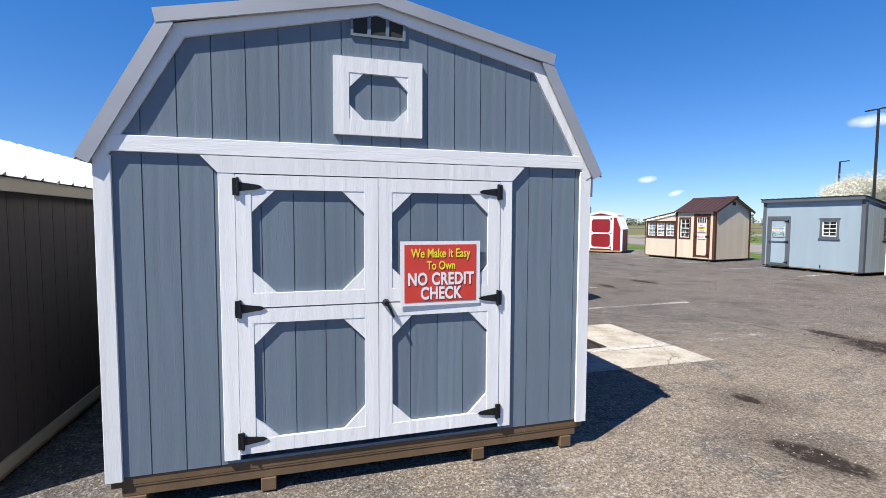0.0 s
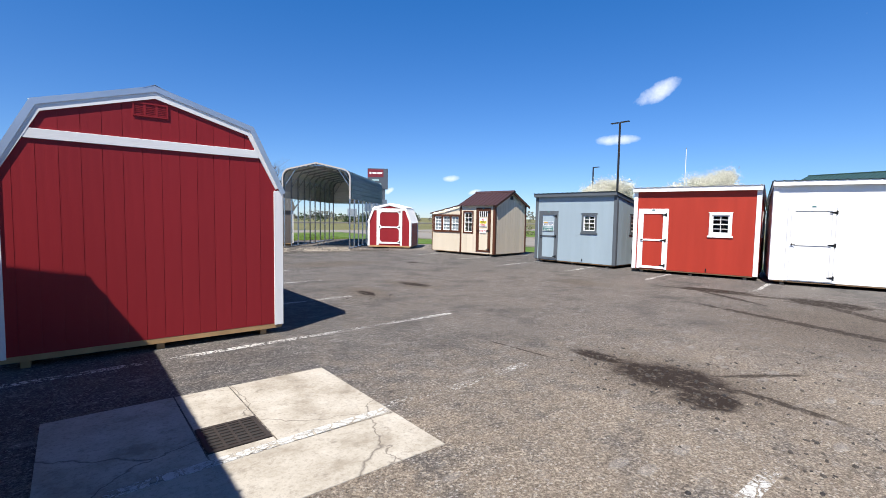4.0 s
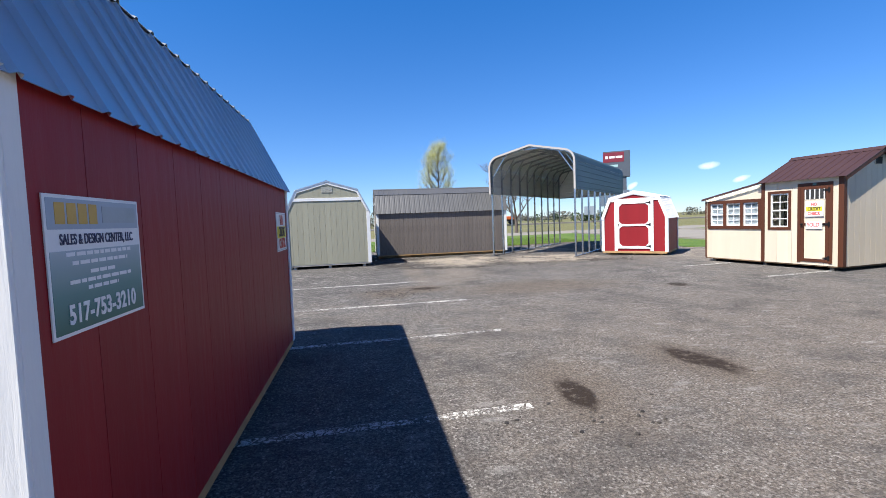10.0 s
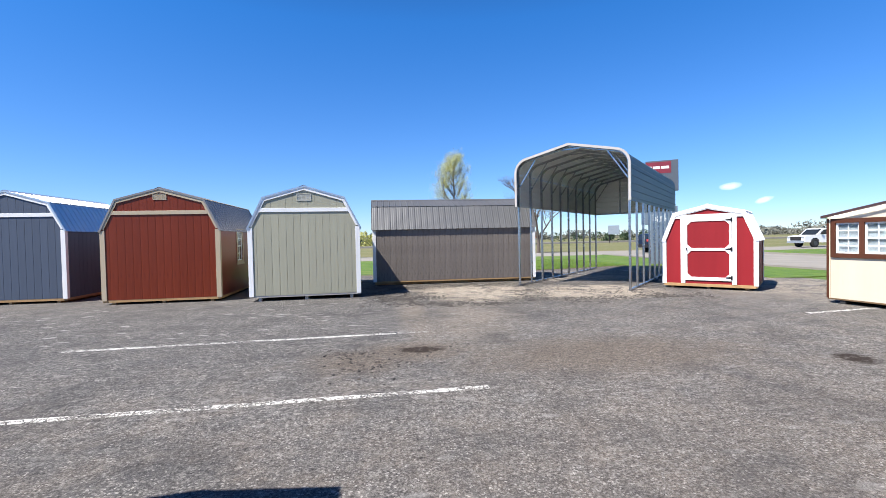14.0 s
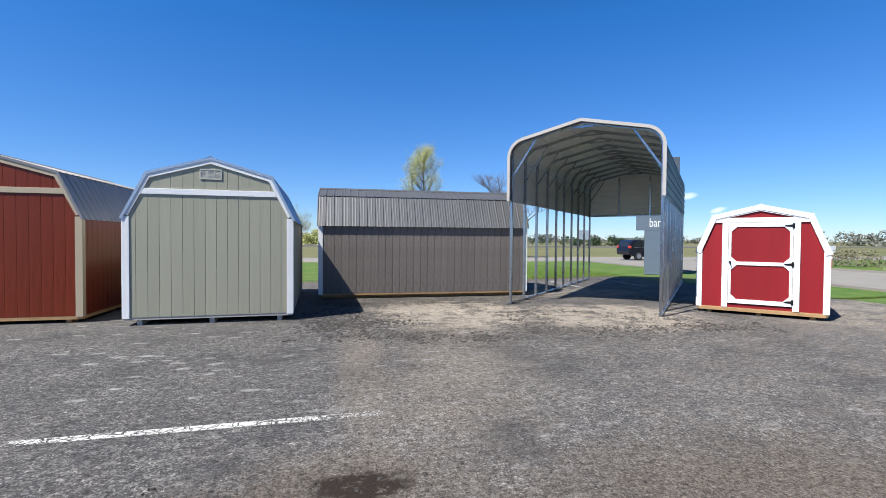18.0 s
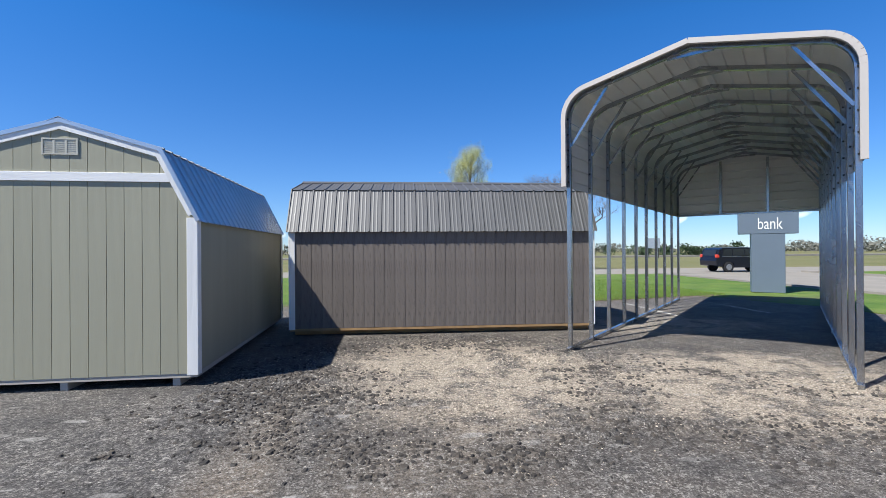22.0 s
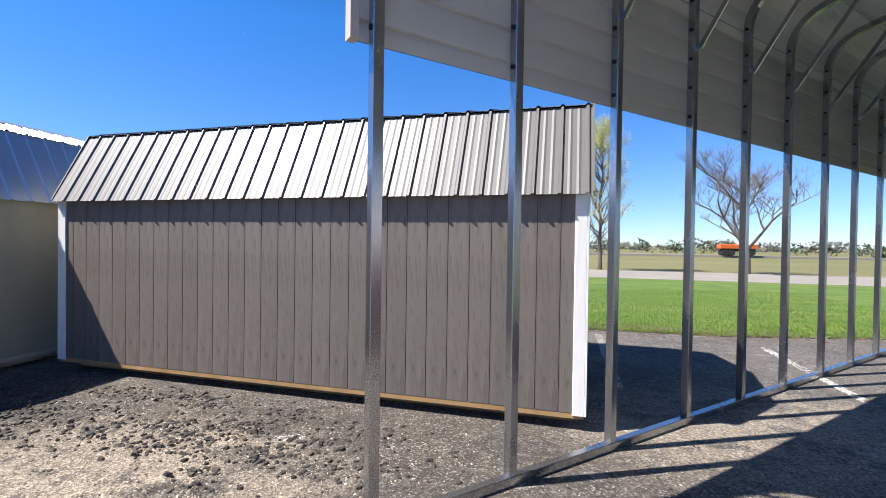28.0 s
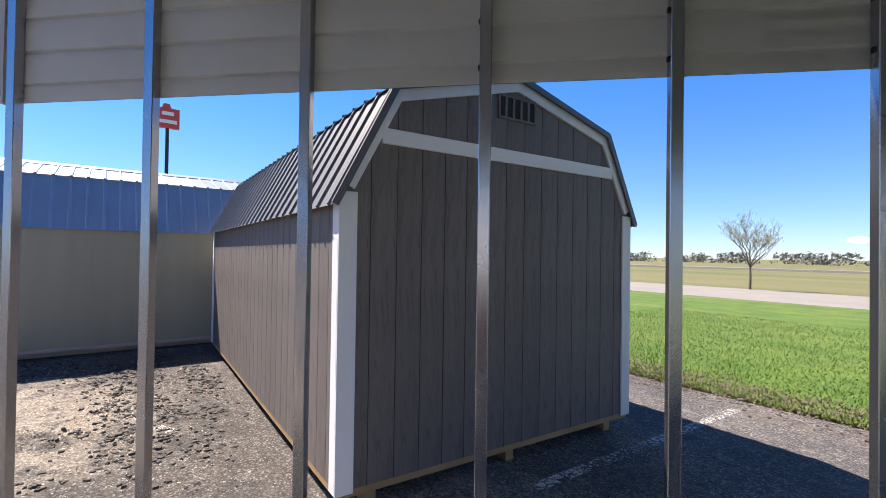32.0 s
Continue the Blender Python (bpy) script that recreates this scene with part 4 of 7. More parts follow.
def front_doors(t, x0, x1, z0, z1, body, trim, leaves=2, y=-0.034, handle=True, knee=0.15, head=True, bw=0.095):
    """Boarded doors with a rail at half height and cut corners, set in a cased opening."""
    if head:
        part("door_head", prisms(([(x0 - 0.20, z1 + 0.105), (x0 - 0.10, z1 - 0.002), (x1 + 0.10, z1 - 0.002), (x1 + 0.20, z1 + 0.105)], y - 0.002, -0.012)), trim, t)
    for a, b in ((x0 - 0.10, x0 - 0.001), (x1 + 0.001, x1 + 0.10)):
        part("door_jamb", boxes((a, b, y, -0.012, z0 - 0.03, z1 - 0.004), bevel=0.003), trim, t)
    mid = (z0 + z1) / 2
    for k in range(leaves):
        a = x0 + (x1 - x0) * k / leaves + 0.002
        b = x0 + (x1 - x0) * (k + 1) / leaves - 0.002
        d = part("door", boxes((a, b, -0.004, 0.03, z0 + 0.005, z1 - 0.01)), body, t, "boarded door leaf, closed")
        x = a + bw * 0.6
        while x < b - 0.05:
            nx = min(x + 0.2032 if x > a + bw else a + (0.156 if k == 0 else 0.236), b - 0.04)
            part("board", boxes((x + 0.003, nx - 0.003, -0.013, -0.002, z0 + 0.06, z1 - 0.07)), body, d)
            x = nx
        for fz0, fz1 in ((z0 + 0.005, mid + 0.045), (mid + 0.055, z1 - 0.01)):
            part("door_frame", octagon_ring(a, b, fz0, fz1, bw, knee, y - 0.004, -0.010), trim, d)
        side = -1 if k == 0 and leaves == 2 else 1
        hx = a + 0.005 if side == -1 else b - 0.005
        for hz in (z0 + 0.10, mid + 0.05, z1 - 0.09):
            strap_hinge(d, hx, hz, side, y - 0.005)
        if handle and k == leaves - 1:
            bm = bmesh.new()
            hx = a + 0.05
            tube(bm, [(hx, y - 0.005, mid + 0.05), (hx, y - 0.05, mid + 0.05)], [0.028, 0.018], 8)
            tube(bm, [(hx, y - 0.045, mid + 0.05), (hx + 0.02, y - 0.05, mid + 0.02), (hx + 0.05, y - 0.05, mid - 0.05)], [0.012, 0.011, 0.009], 6)
            part("door_handle", bm, BLACK_IRON, d, "black twist door handle")


# slate-blue lofted barn by which the walk begins
tA, *_ = gambrel("lofted_barn", pose(0.436, 2.433, 0), "slate-blue lofted barn with white trim and double doors", 3.38, 5.05, SLATE, WHITE, GALV_ROOF,
                      base=0.22, eave=2.25, kx=1.20, kz=3.08, az=3.405, band=None, group="lofted barns", front_openings=((-0.95, 0.95, 0.26, 2.19),),
                      vent=(0.01, 3.23, 0.38, 0.18, SHADE_BLACK, 2), skids=(-1.55, -0.76, 0.78, 1.55), base_mat=PINE_DARK, ctrim=0.068, flash=0.085, rake=0.06, first=0.226, edge_mat=GALV_EDGE,
                      shape=(1.80, 2.235, 1.325, 3.10, 1.365, 3.135, 3.425))
part("band_board", boxes((-1.64, 1.64, -0.036, -0.012, 2.295, 2.395), bevel=0.003), WHITE_LEVEL, tA)
front_doors(tA, -0.93, 0.93, 0.30, 2.185, SLATE, WHITE, head=True)
part("accent_frame", octagon_ring(-0.30, 0.32, 2.47, 2.995, 0.105, 0.10, -0.034, -0.011), WHITE, tA, "white square frame with eight-sided opening")
# sill, beam and runner ends carry the shade under the doors in their colour
part("sill_plate", boxes((-1.66, 1.66, -0.004, 0.003, 0.185, 0.235)), PINE_DARK, tA)
part("front_beam", boxes((-1.64, 1.64, 0.002, 0.05, 0.105, 0.184), bevel=0.004), PINE_DARK, tA, "brown timber under the sill, darkened for its shade")
for x in (-1.55, -0.76, 0.78, 1.55):
    part("runner_end", boxes((x - 0.05, x + 0.05, -0.006, 0.03, 0.012, 0.104), bevel=0.005), PINE_DARK, tA, "sawn end of a runner")

# barn-red lofted barn
gambrel("lofted_barn", pose(3.885, 8.262, 0), "barn-red lofted barn with white trim and galvanized roof", 3.14, 4.88, BARN_RED, WHITE, GALV_ROOF,
                                 base=0.135, eave=2.09, kx=1.165, kz=2.975, az=3.31, band=2.64, group="lofted barns", vent=(-0.05, 3.06, 0.38, 0.17, BARN_RED, 2), over=0.06, lift=0.02, flash=0.07, boards=(1, 1, 2, 2), sidetrim=0.10, groove=0.0042)
# mahogany-stained lofted barn with a window in its side
*_, rtC, _ = gambrel("lofted_barn", pose(1.13, 25.17, 0, 0, 0, 1.0), "mahogany-stained lofted barn with tan trim", 3.12, 4.9, MAHOGANY, TAN, GREY_ROOF,
                                 eave=2.05, kx=1.18, kz=2.96, az=3.28, band=2.60, group="lofted barns", vent=(0.0, 3.05, 0.36, 0.17, TAN, 2),
                                 side_openings=((1.78, 2.40, 1.10, 2.06),), groove=0.004)
# sage-green lofted barn
VENT_SAGE = plain("pale_sage_plastic", (0.50, 0.485, 0.41), 0.5, 0, 0.05)
WEATHERED = plain("weathered_pine", (0.46, 0.43, 0.38), 0.8, 0, 0.12, 0.4, 0.2)
gambrel("lofted_barn", pose(5.19, 24.72, 0, 0, 0, 2.9), "sage-green lofted barn with white trim, doors turned away", 3.06, 5.0, GREEN, WHITE, GALV_ROOF,
                                 base=0.14, eave=2.055, kx=1.14, kz=2.94, az=3.268, band=2.597, group="lofted barns", boards=(1, 0, 0, 0), vent=(0.0, 2.96, 0.40, 0.20, VENT_SAGE, 2),
                                 base_mat=WEATHERED, sill=0.032)
# driftwood-brown barn standing side-on, 20 feet long
gambrel("lofted_barn", pose(13.2, 29.55, 0, 0, 0, 90), "driftwood-brown long barn with charcoal metal roof", 3.06, 6.1, BROWN, WHITE, BRONZE_ROOF, boards=(1, 1, 1, 1),
                                 eave=2.045, kx=1.165, kz=2.905, az=3.215, band=2.555, over=0.09, rake=0.06, base=0.135, sill=0.03, group="lofted barns", vent=(0.0, 2.965, 0.42, 0.20, SHADE_BLACK, 4), ribh=0.019, minor=0.003)
# dark-slate barn and a red one further along the row, and a brown shed beside the first barn
gambrel("lofted_barn", pose(-3.55, 26.2, 0), "dark slate-blue lofted barn with white trim", 3.1, 4.9, NAVY, WHITE, GALV_ROOF, eave=2.14, kz=3.0, az=3.34, band=2.64,
        group="lofted barns", boards=(1, 0, 1, 0))
gambrel("lofted_barn", pose(-1.2, 31.6, 0, 0, 0, 90), "red barn with white metal roof, mostly hidden", 3.1, 4.9, BARN_RED, WHITE, WHITE_ROOF, eave=2.14, kz=3.0, az=3.3, band=None,
        group="lofted barns", boards=(0, 0, 0, 1))
# low brown shed standing close beside the first barn
tL = thing("storage_shed", pose(-3.56, 2.75, 0), "dark brown shed with white metal roof, close beside the barn", "garden shed")
part("floor_frame", boxes((-1.44, 1.44, 0.005, 6.0, 0.06, 0.16)), PINE, tL)
for x in (-1.2, 0.0, 1.2):
    part("skid", boxes((x - 0.05, x + 0.05, 0.03, 5.97, 0.0, 0.06)), PINE, tL)
low = [(-1.45, 2.16), (0, 2.75), (1.45, 2.16)]
wall("gable_wall", tL, pose(0, 0, 0), low, 0.16, DARK_BROWN)
wall("gable_wall", tL, pose(0, 6.0, 0, 0, 0, 180), low, 0.16, DARK_BROWN, (), 0)
wall("side_wall", tL, pose(1.45, 0, 0, 0, 0, 90), [(0, 2.16), (6.0, 2.16)], 0.16, DARK_BROWN)
wall("side_wall", tL, pose(-1.45, 6.0, 0, 0, 0, -90), [(0, 2.16), (6.0, 2.16)], 0.16, DARK_BROWN, (), 0)
for s in (-1, 1):
    bm = ribbed(6.3, (s * 1.60, 2.17), (0, 2.82), 0.229, 0.02, 0.05)
    bmesh.ops.translate(bm, verts=bm.verts, vec=(0, -0.15, 0))
    part("roof_sheet", bm, WHITE_ROOF, tL, "white ribbed metal roof")
    a, b = sorted((s * 1.545, s * 1.565))
    part("fascia", boxes((a, b, -0.14, 6.14, 2.07, 2.165)), TAN, tL, "pale grey eave board")
    a, b = sorted((s * 1.462, s * 1.4785))
    part("base_trim", boxes((a, b, 0.0, 6.0, 0.12, 0.21)), TAN, tL)
# small red barn with white trim and white roof
tG, *_ = gambrel("mini_barn", pose(17.045, 23.557, 0, 0, 0, -45.8), "small red mini barn with white trim and white roof", 2.46, 2.1, BARN_RED, WHITE, WHITE_ROOF,
                      base=0.14, eave=1.43, kx=0.93, kz=2.28, az=2.50, band=2.195, group="", boards=(0, 0, 0, 0), over=0.05, ctrim=0.09, flash=0.115, lift=0.015, front_openings=((-0.62, 0.62, 0.24, 2.10),))
for a, b in ((-0.735, -0.612), (0.612, 0.735)):
    part("door_jamb", boxes((a, b, -0.034, -0.012, 0.16, 2.138), bevel=0.003), WHITE, tG)
doorG = part("door", boxes((-0.608, 0.608, -0.012, 0.03, 0.262, 2.10)), BARN_RED, tG, "red door leaf with white frame, closed")
for x0, x1, z0, z1 in ((-0.606, -0.55, 0.262, 2.136), (0.55, 0.606, 0.262, 2.136), (-0.55, 0.55, 0.262, 0.36), (-0.55, 0.55, 1.155, 1.235), (-0.55, 0.55, 2.04, 2.136)):
    part("door_frame", boxes((x0, x1, -0.034, -0.0125, z0, z1)), WHITE, doorG)
for z0, z1 in ((0.36, 1.155), (1.235, 2.04)):
    for x, sx in ((-0.55, 1), (0.55, -1)):
        for z, sz in ((z0, 1), (z1, -1)):
            tri = [(x, z), (x + sx * 0.11, z), (x, z + sz * 0.11)]
            part("corner_block", prisms((tri if sx * sz > 0 else tri[::-1], -0.032, -0.0125)), WHITE, doorG)
for hz in (0.36, 1.20, 2.06):
    strap_hinge(doorG, 0.61, hz, 1, -0.036)
bm = bmesh.new()
tube(bm, [(-0.57, -0.034, 1.22), (-0.57, -0.075, 1.22)], [0.028, 0.018], 8)
tube(bm, [(-0.57, -0.07, 1.22), (-0.55, -0.075, 1.15)], [0.012, 0.009], 6)
part("door_handle", bm, BLACK_IRON, doorG, "black twist door handle")
part("skid_rail", boxes((-1.2, 1.2, -0.03, 0.003, 0.07, 0.145), bevel=0.004), PINE, tG, "fresh yellow pine runner")


# ---- windows and signs ----
def window(parent, x0, x1, z0, z1, frame, casing, cols=2, rows=4, sill=True, y=-0.012, cw=0.075, room=True, backing=None):
    w = part("window", boxes((x0, x1, 0.020, 0.028, z0, z1)), GLASS, parent, "sash window with white grilles")
    w.visible_shadow = False
    part("sash", boxes((x0, x0 + 0.035, 0.0, 0.036, z0, z1), (x1 - 0.035, x1, 0.0, 0.036, z0, z1), (x0 + 0.035, x1 - 0.035, 0.0, 0.036, z0, z0 + 0.035),
                       (x0 + 0.035, x1 - 0.035, 0.0, 0.036, z1 - 0.035, z1), (x0 + 0.035, x1 - 0.035, -0.004, 0.036, (z0 + z1) / 2 - 0.018, (z0 + z1) / 2 + 0.018)), frame, w)
    for i in range(1, cols):
        x = x0 + (x1 - x0) * i / cols
        part("grille", boxes((x - 0.010, x + 0.010, 0.010, 0.018, z0 + 0.035, z1 - 0.035)), frame, w)
    for i in range(1, rows):
        z = z0 + (z1 - z0) * i / rows
        if abs(z - (z0 + z1) / 2) > 0.03:
            part("grille", boxes((x0 + 0.035, x1 - 0.035, 0.009, 0.017, z - 0.010, z + 0.010)), frame, w)
    if casing:
        for r in ((x0 - cw, x0, z0 - cw, z1 + cw), (x1, x1 + cw, z0 - cw, z1 + cw), (x0, x1, z1, z1 + cw), (x0, x1, z0 - cw, z0)):
            part("casing", boxes((r[0], r[1], y - 0.018, y, r[2], r[3]), bevel=0.003), casing, w)
        if sill:
            part("sill", boxes((x0 - cw - 0.04, x1 + cw + 0.04, y - 0.026, y, z0 - cw - 0.055, z0 - cw), bevel=0.003), casing, w)
            part("head_casing", boxes((x0 - cw - 0.03, x1 + cw + 0.03, y - 0.024, y, z1 + cw, z1 + cw + 0.02), bevel=0.003), casing, w)
    if room:
        # a near-black panel stands in for the unlit interior
        part("unlit_room_panel", boxes((x0 - 0.2, x1 + 0.2, 0.75, 0.77, z0 - 0.3, z1 + 0.3)), SHADE_BLACK, w)
    if backing:
        # grey sheet added behind the glass to imitate the sky it reflects
        part("blind", boxes((x0 + 0.004, x1 - 0.004, 0.05, 0.054, z0 + 0.002, z1 - 0.002)), backing, w, "grey sheet painting the sky's reflection in the panes")
    return w


window(rtC, 1.78, 2.40, 1.10, 2.06, WHITE, TAN, 2, 4)

SIGN_WHITE = plain("sign_white", (0.80, 0.80, 0.80), 0.4, 0, 0.02)
SIGN_RED = plain("sign_red", (0.62, 0.055, 0.035), 0.4, 0, 0.04)
SIGN_YELLOW = plain("sign_yellow", (0.83, 0.72, 0.04), 0.4, 0, 0.03)
SIGN_BLACK = plain("sign_black", (0.02, 0.02, 0.025), 0.45)
SIGN_TEAL = plain("sign_teal", (0.085, 0.20, 0.20), 0.4, 0, 0.1, 2)
SIGN_PALE = plain("sign_pale_teal", (0.34, 0.50, 0.51), 0.4, 0, 0.08, 2)
SIGN_SKY = plain("sign_blue_grey", (0.36, 0.42, 0.50), 0.4, 0, 0.05, 2)


def fade_mat():
    m, N, L, b = shader("sign_fade")
    sep = N.new("ShaderNodeSeparateXYZ")
    L.new(N.new("ShaderNodeTexCoord").outputs["Generated"], sep.inputs[0])
    L.new(ramp(N, L, sep.outputs["Z"], [(0.0, (0.03, 0.13, 0.10)), (0.45, (0.10, 0.24, 0.23)), (1.0, (0.38, 0.46, 0.50))]), b.inputs["Base Color"])
    b.inputs["Roughness"].default_value = 0.4
    return m


SIGN_FADE = fade_mat()
SIGN_GOLD = plain("sign_gold", (0.60, 0.36, 0.06), 0.4)
SIGN_STEEL = plain("sign_steel", (0.36, 0.40, 0.45), 0.35, 0.4)
SIGN_NAVY = plain("sign_navy", (0.03, 0.04, 0.10), 0.45)


def text_at(sign, text, x, z, size, mat, wide=1.0, y=-0.010, bold=0.012):
    return lettering("lettering", text, size, mat, Matrix.Translation((x, y, z)) @ FACE, sign, 0.001, "CENTER", wide, bold)


def red_sign(m):
    s = thing("sign", m, "red and white corrugated plastic sale sign", "sign")
    part("board", boxes((-0.305, 0.305, -0.005, 0, -0.235, 0.235)), SIGN_WHITE, s)
    part("red_field", boxes((-0.275, 0.275, -0.007, -0.005, -0.21, 0.21)), SIGN_RED, s)
    text_at(s, "We Make it Easy", 0, 0.145, 0.092, SIGN_YELLOW, 0.72)
    text_at(s, "To Own", 0, 0.055, 0.088, SIGN_YELLOW, 0.72)
    text_at(s, "NO CREDIT", 0, -0.045, 0.124, SIGN_WHITE, 0.73, -0.010, 0.032)
    text_at(s, "CHECK", 0, -0.15, 0.124, SIGN_WHITE, 0.73, -0.010, 0.032)
    return s


def credit_sign(m, w=0.6, h=0.44, label="white plastic sign with red words and yellow stripe"):
    s = thing("sign", m, label, "sign")
    part("board", boxes((-w / 2, w / 2, -0.005, 0, -h / 2, h / 2)), SIGN_WHITE, s)
    part("yellow_stripe", boxes((-w / 2 + 0.03, w / 2 - 0.03, -0.0065, -0.005, -h * 0.16, h * 0.14)), SIGN_YELLOW, s)
    k = w / 0.6
    for word, z, mat in (("NO", 0.29, SIGN_RED), ("CREDIT", -0.01, SIGN_BLACK), ("CHECK", -0.31, SIGN_RED)):
        text_at(s, word, 0, h * z, 0.15 * k, mat, 0.76, -0.010, 0.03)
    for r in ((-w / 2 + 0.012, w / 2 - 0.012, h / 2 - 0.018, h / 2 - 0.012), (-w / 2 + 0.012, w / 2 - 0.012, -h / 2 + 0.012, -h / 2 + 0.018),
              (-w / 2 + 0.012, -w / 2 + 0.018, -h / 2 + 0.018, h / 2 - 0.018), (w / 2 - 0.018, w / 2 - 0.012, -h / 2 + 0.018, h / 2 - 0.018)):
        part("border", boxes((r[0], r[1], -0.0062, -0.005, r[2], r[3])), SIGN_STEEL, s)
    return s


def office_sign(m, k=1.0):
    s = thing("sign", m, "blue and white sales office sign", "sign")
    w, h = 0.60 * k, 0.46 * k
    part("board", boxes((-w / 2, w / 2, -0.005, 0, -h / 2, h / 2)), SIGN_WHITE, s)
    part("logo_field", boxes((-w / 2 + 0.012, w / 2 - 0.012, -0.0062, -0.005, 0.118 * k, h / 2 - 0.012)), SIGN_SKY, s, "pale blue-grey field")
    part("colour_field", boxes((-w / 2 + 0.012, w / 2 - 0.012, -0.0062, -0.005, -h / 2 + 0.012, 0.048 * k)), SIGN_FADE, s, "field fading from pale grey to teal")
    for i in range(4):
        part("logo_block", boxes((-0.25 * k + i * 0.062 * k, -0.20 * k + i * 0.062 * k, -0.0075, -0.0062, 0.135 * k, 0.205 * k)), SIGN_GOLD, s)
    part("logo_block", boxes((0.02 * k, 0.27 * k, -0.0075, -0.0062, 0.14 * k, 0.20 * k)), SIGN_STEEL, s)
    text_at(s, "SALES & DESIGN CENTER, LLC", 0, 0.083 * k, 0.050 * k, SIGN_NAVY, 0.70, -0.007, 0.014)
    for z, ww in ((0.035, 0.42), (0.005, 0.36), (-0.03, 0.16), (-0.058, 0.40), (-0.085, 0.2)):
        bars = bmesh.new()
        x = -ww / 2
        rng = random.Random(int((z + 1) * 1000))
        while x < ww / 2:
            b = rng.uniform(0.02, 0.055)
            box(bars, x * k, min(x + b, ww / 2) * k, -0.0075, -0.006, (z - 0.006) * k, (z + 0.007) * k)
            x += b + 0.009
        part("small_print", bars, SIGN_WHITE, s)
    text_at(s, "517-753-3210", 0, -0.165 * k, 0.088 * k, SIGN_WHITE, 0.84, -0.008, 0.03)
    return s


red_sign(pose(0.895, 2.388, 1.495, 0, 0, 0.6))
office_sign(pose(5.468, 8.715, 1.545, 0, 0, 90), 1.02)
credit_sign(pose(5.468, 12.66, 1.585, 0, 0, 90), 0.63, 0.46)


# ---- sheds with doors and windows ----
def shed_door(t, x0, x1, z0, z1, body, trim, y=-0.034, bw=0.085, single_rail=True):
    for a, b in ((x0 - 0.085, x0 - 0.003), (x1 + 0.003, x1 + 0.085)):
        part("door_casing", boxes((a, b, y, -0.011, z0 - 0.02, z1 + 0.085), bevel=0.003), trim, t)
    part("door_casing", boxes((x0 - 0.003, x1 + 0.003, y, -0.011, z1 + 0.003, z1 + 0.085), bevel=0.003), trim, t)
    d = part("door", boxes((x0, x1, -0.010, 0.03, z0, z1)), body, t, "closed door")
    mid = (z0 + z1) / 2
    for r in ((x0, x0 + bw, z0, z1), (x1 - bw, x1, z0, z1), (x0 + bw, x1 - bw, z0, z0 + bw), (x0 + bw, x1 - bw, z1 - bw, z1), (x0 + bw, x1 - bw, mid - 0.03, mid + 0.03)):
        part("rail", boxes((r[0], r[1], y + 0.002, -0.009, r[2], r[3]), bevel=0.003), trim, d)
    for hz in (z0 + 0.12, mid, z1 - 0.12):
        strap_hinge(d, x1 + 0.01, hz, 1, y - 0.002)
    bm = bmesh.new()
    tube(bm, [(x0 + 0.04, y, mid), (x0 + 0.04, y - 0.05, mid)], [0.025, 0.02], 8)
    tube(bm, [(x0 + 0.04, y - 0.045, mid), (x0 + 0.11, y - 0.05, mid)], [0.011, 0.010], 6)
    part("door_handle", bm, BLACK_IRON, d)
    part("tag", boxes(((x0 + x1) / 2 - 0.045, (x0 + x1) / 2 + 0.045, y - 0.003, y, z1 + 0.02, z1 + 0.065)), SIGN_TEAL, d, "small green tag above door")
    return d


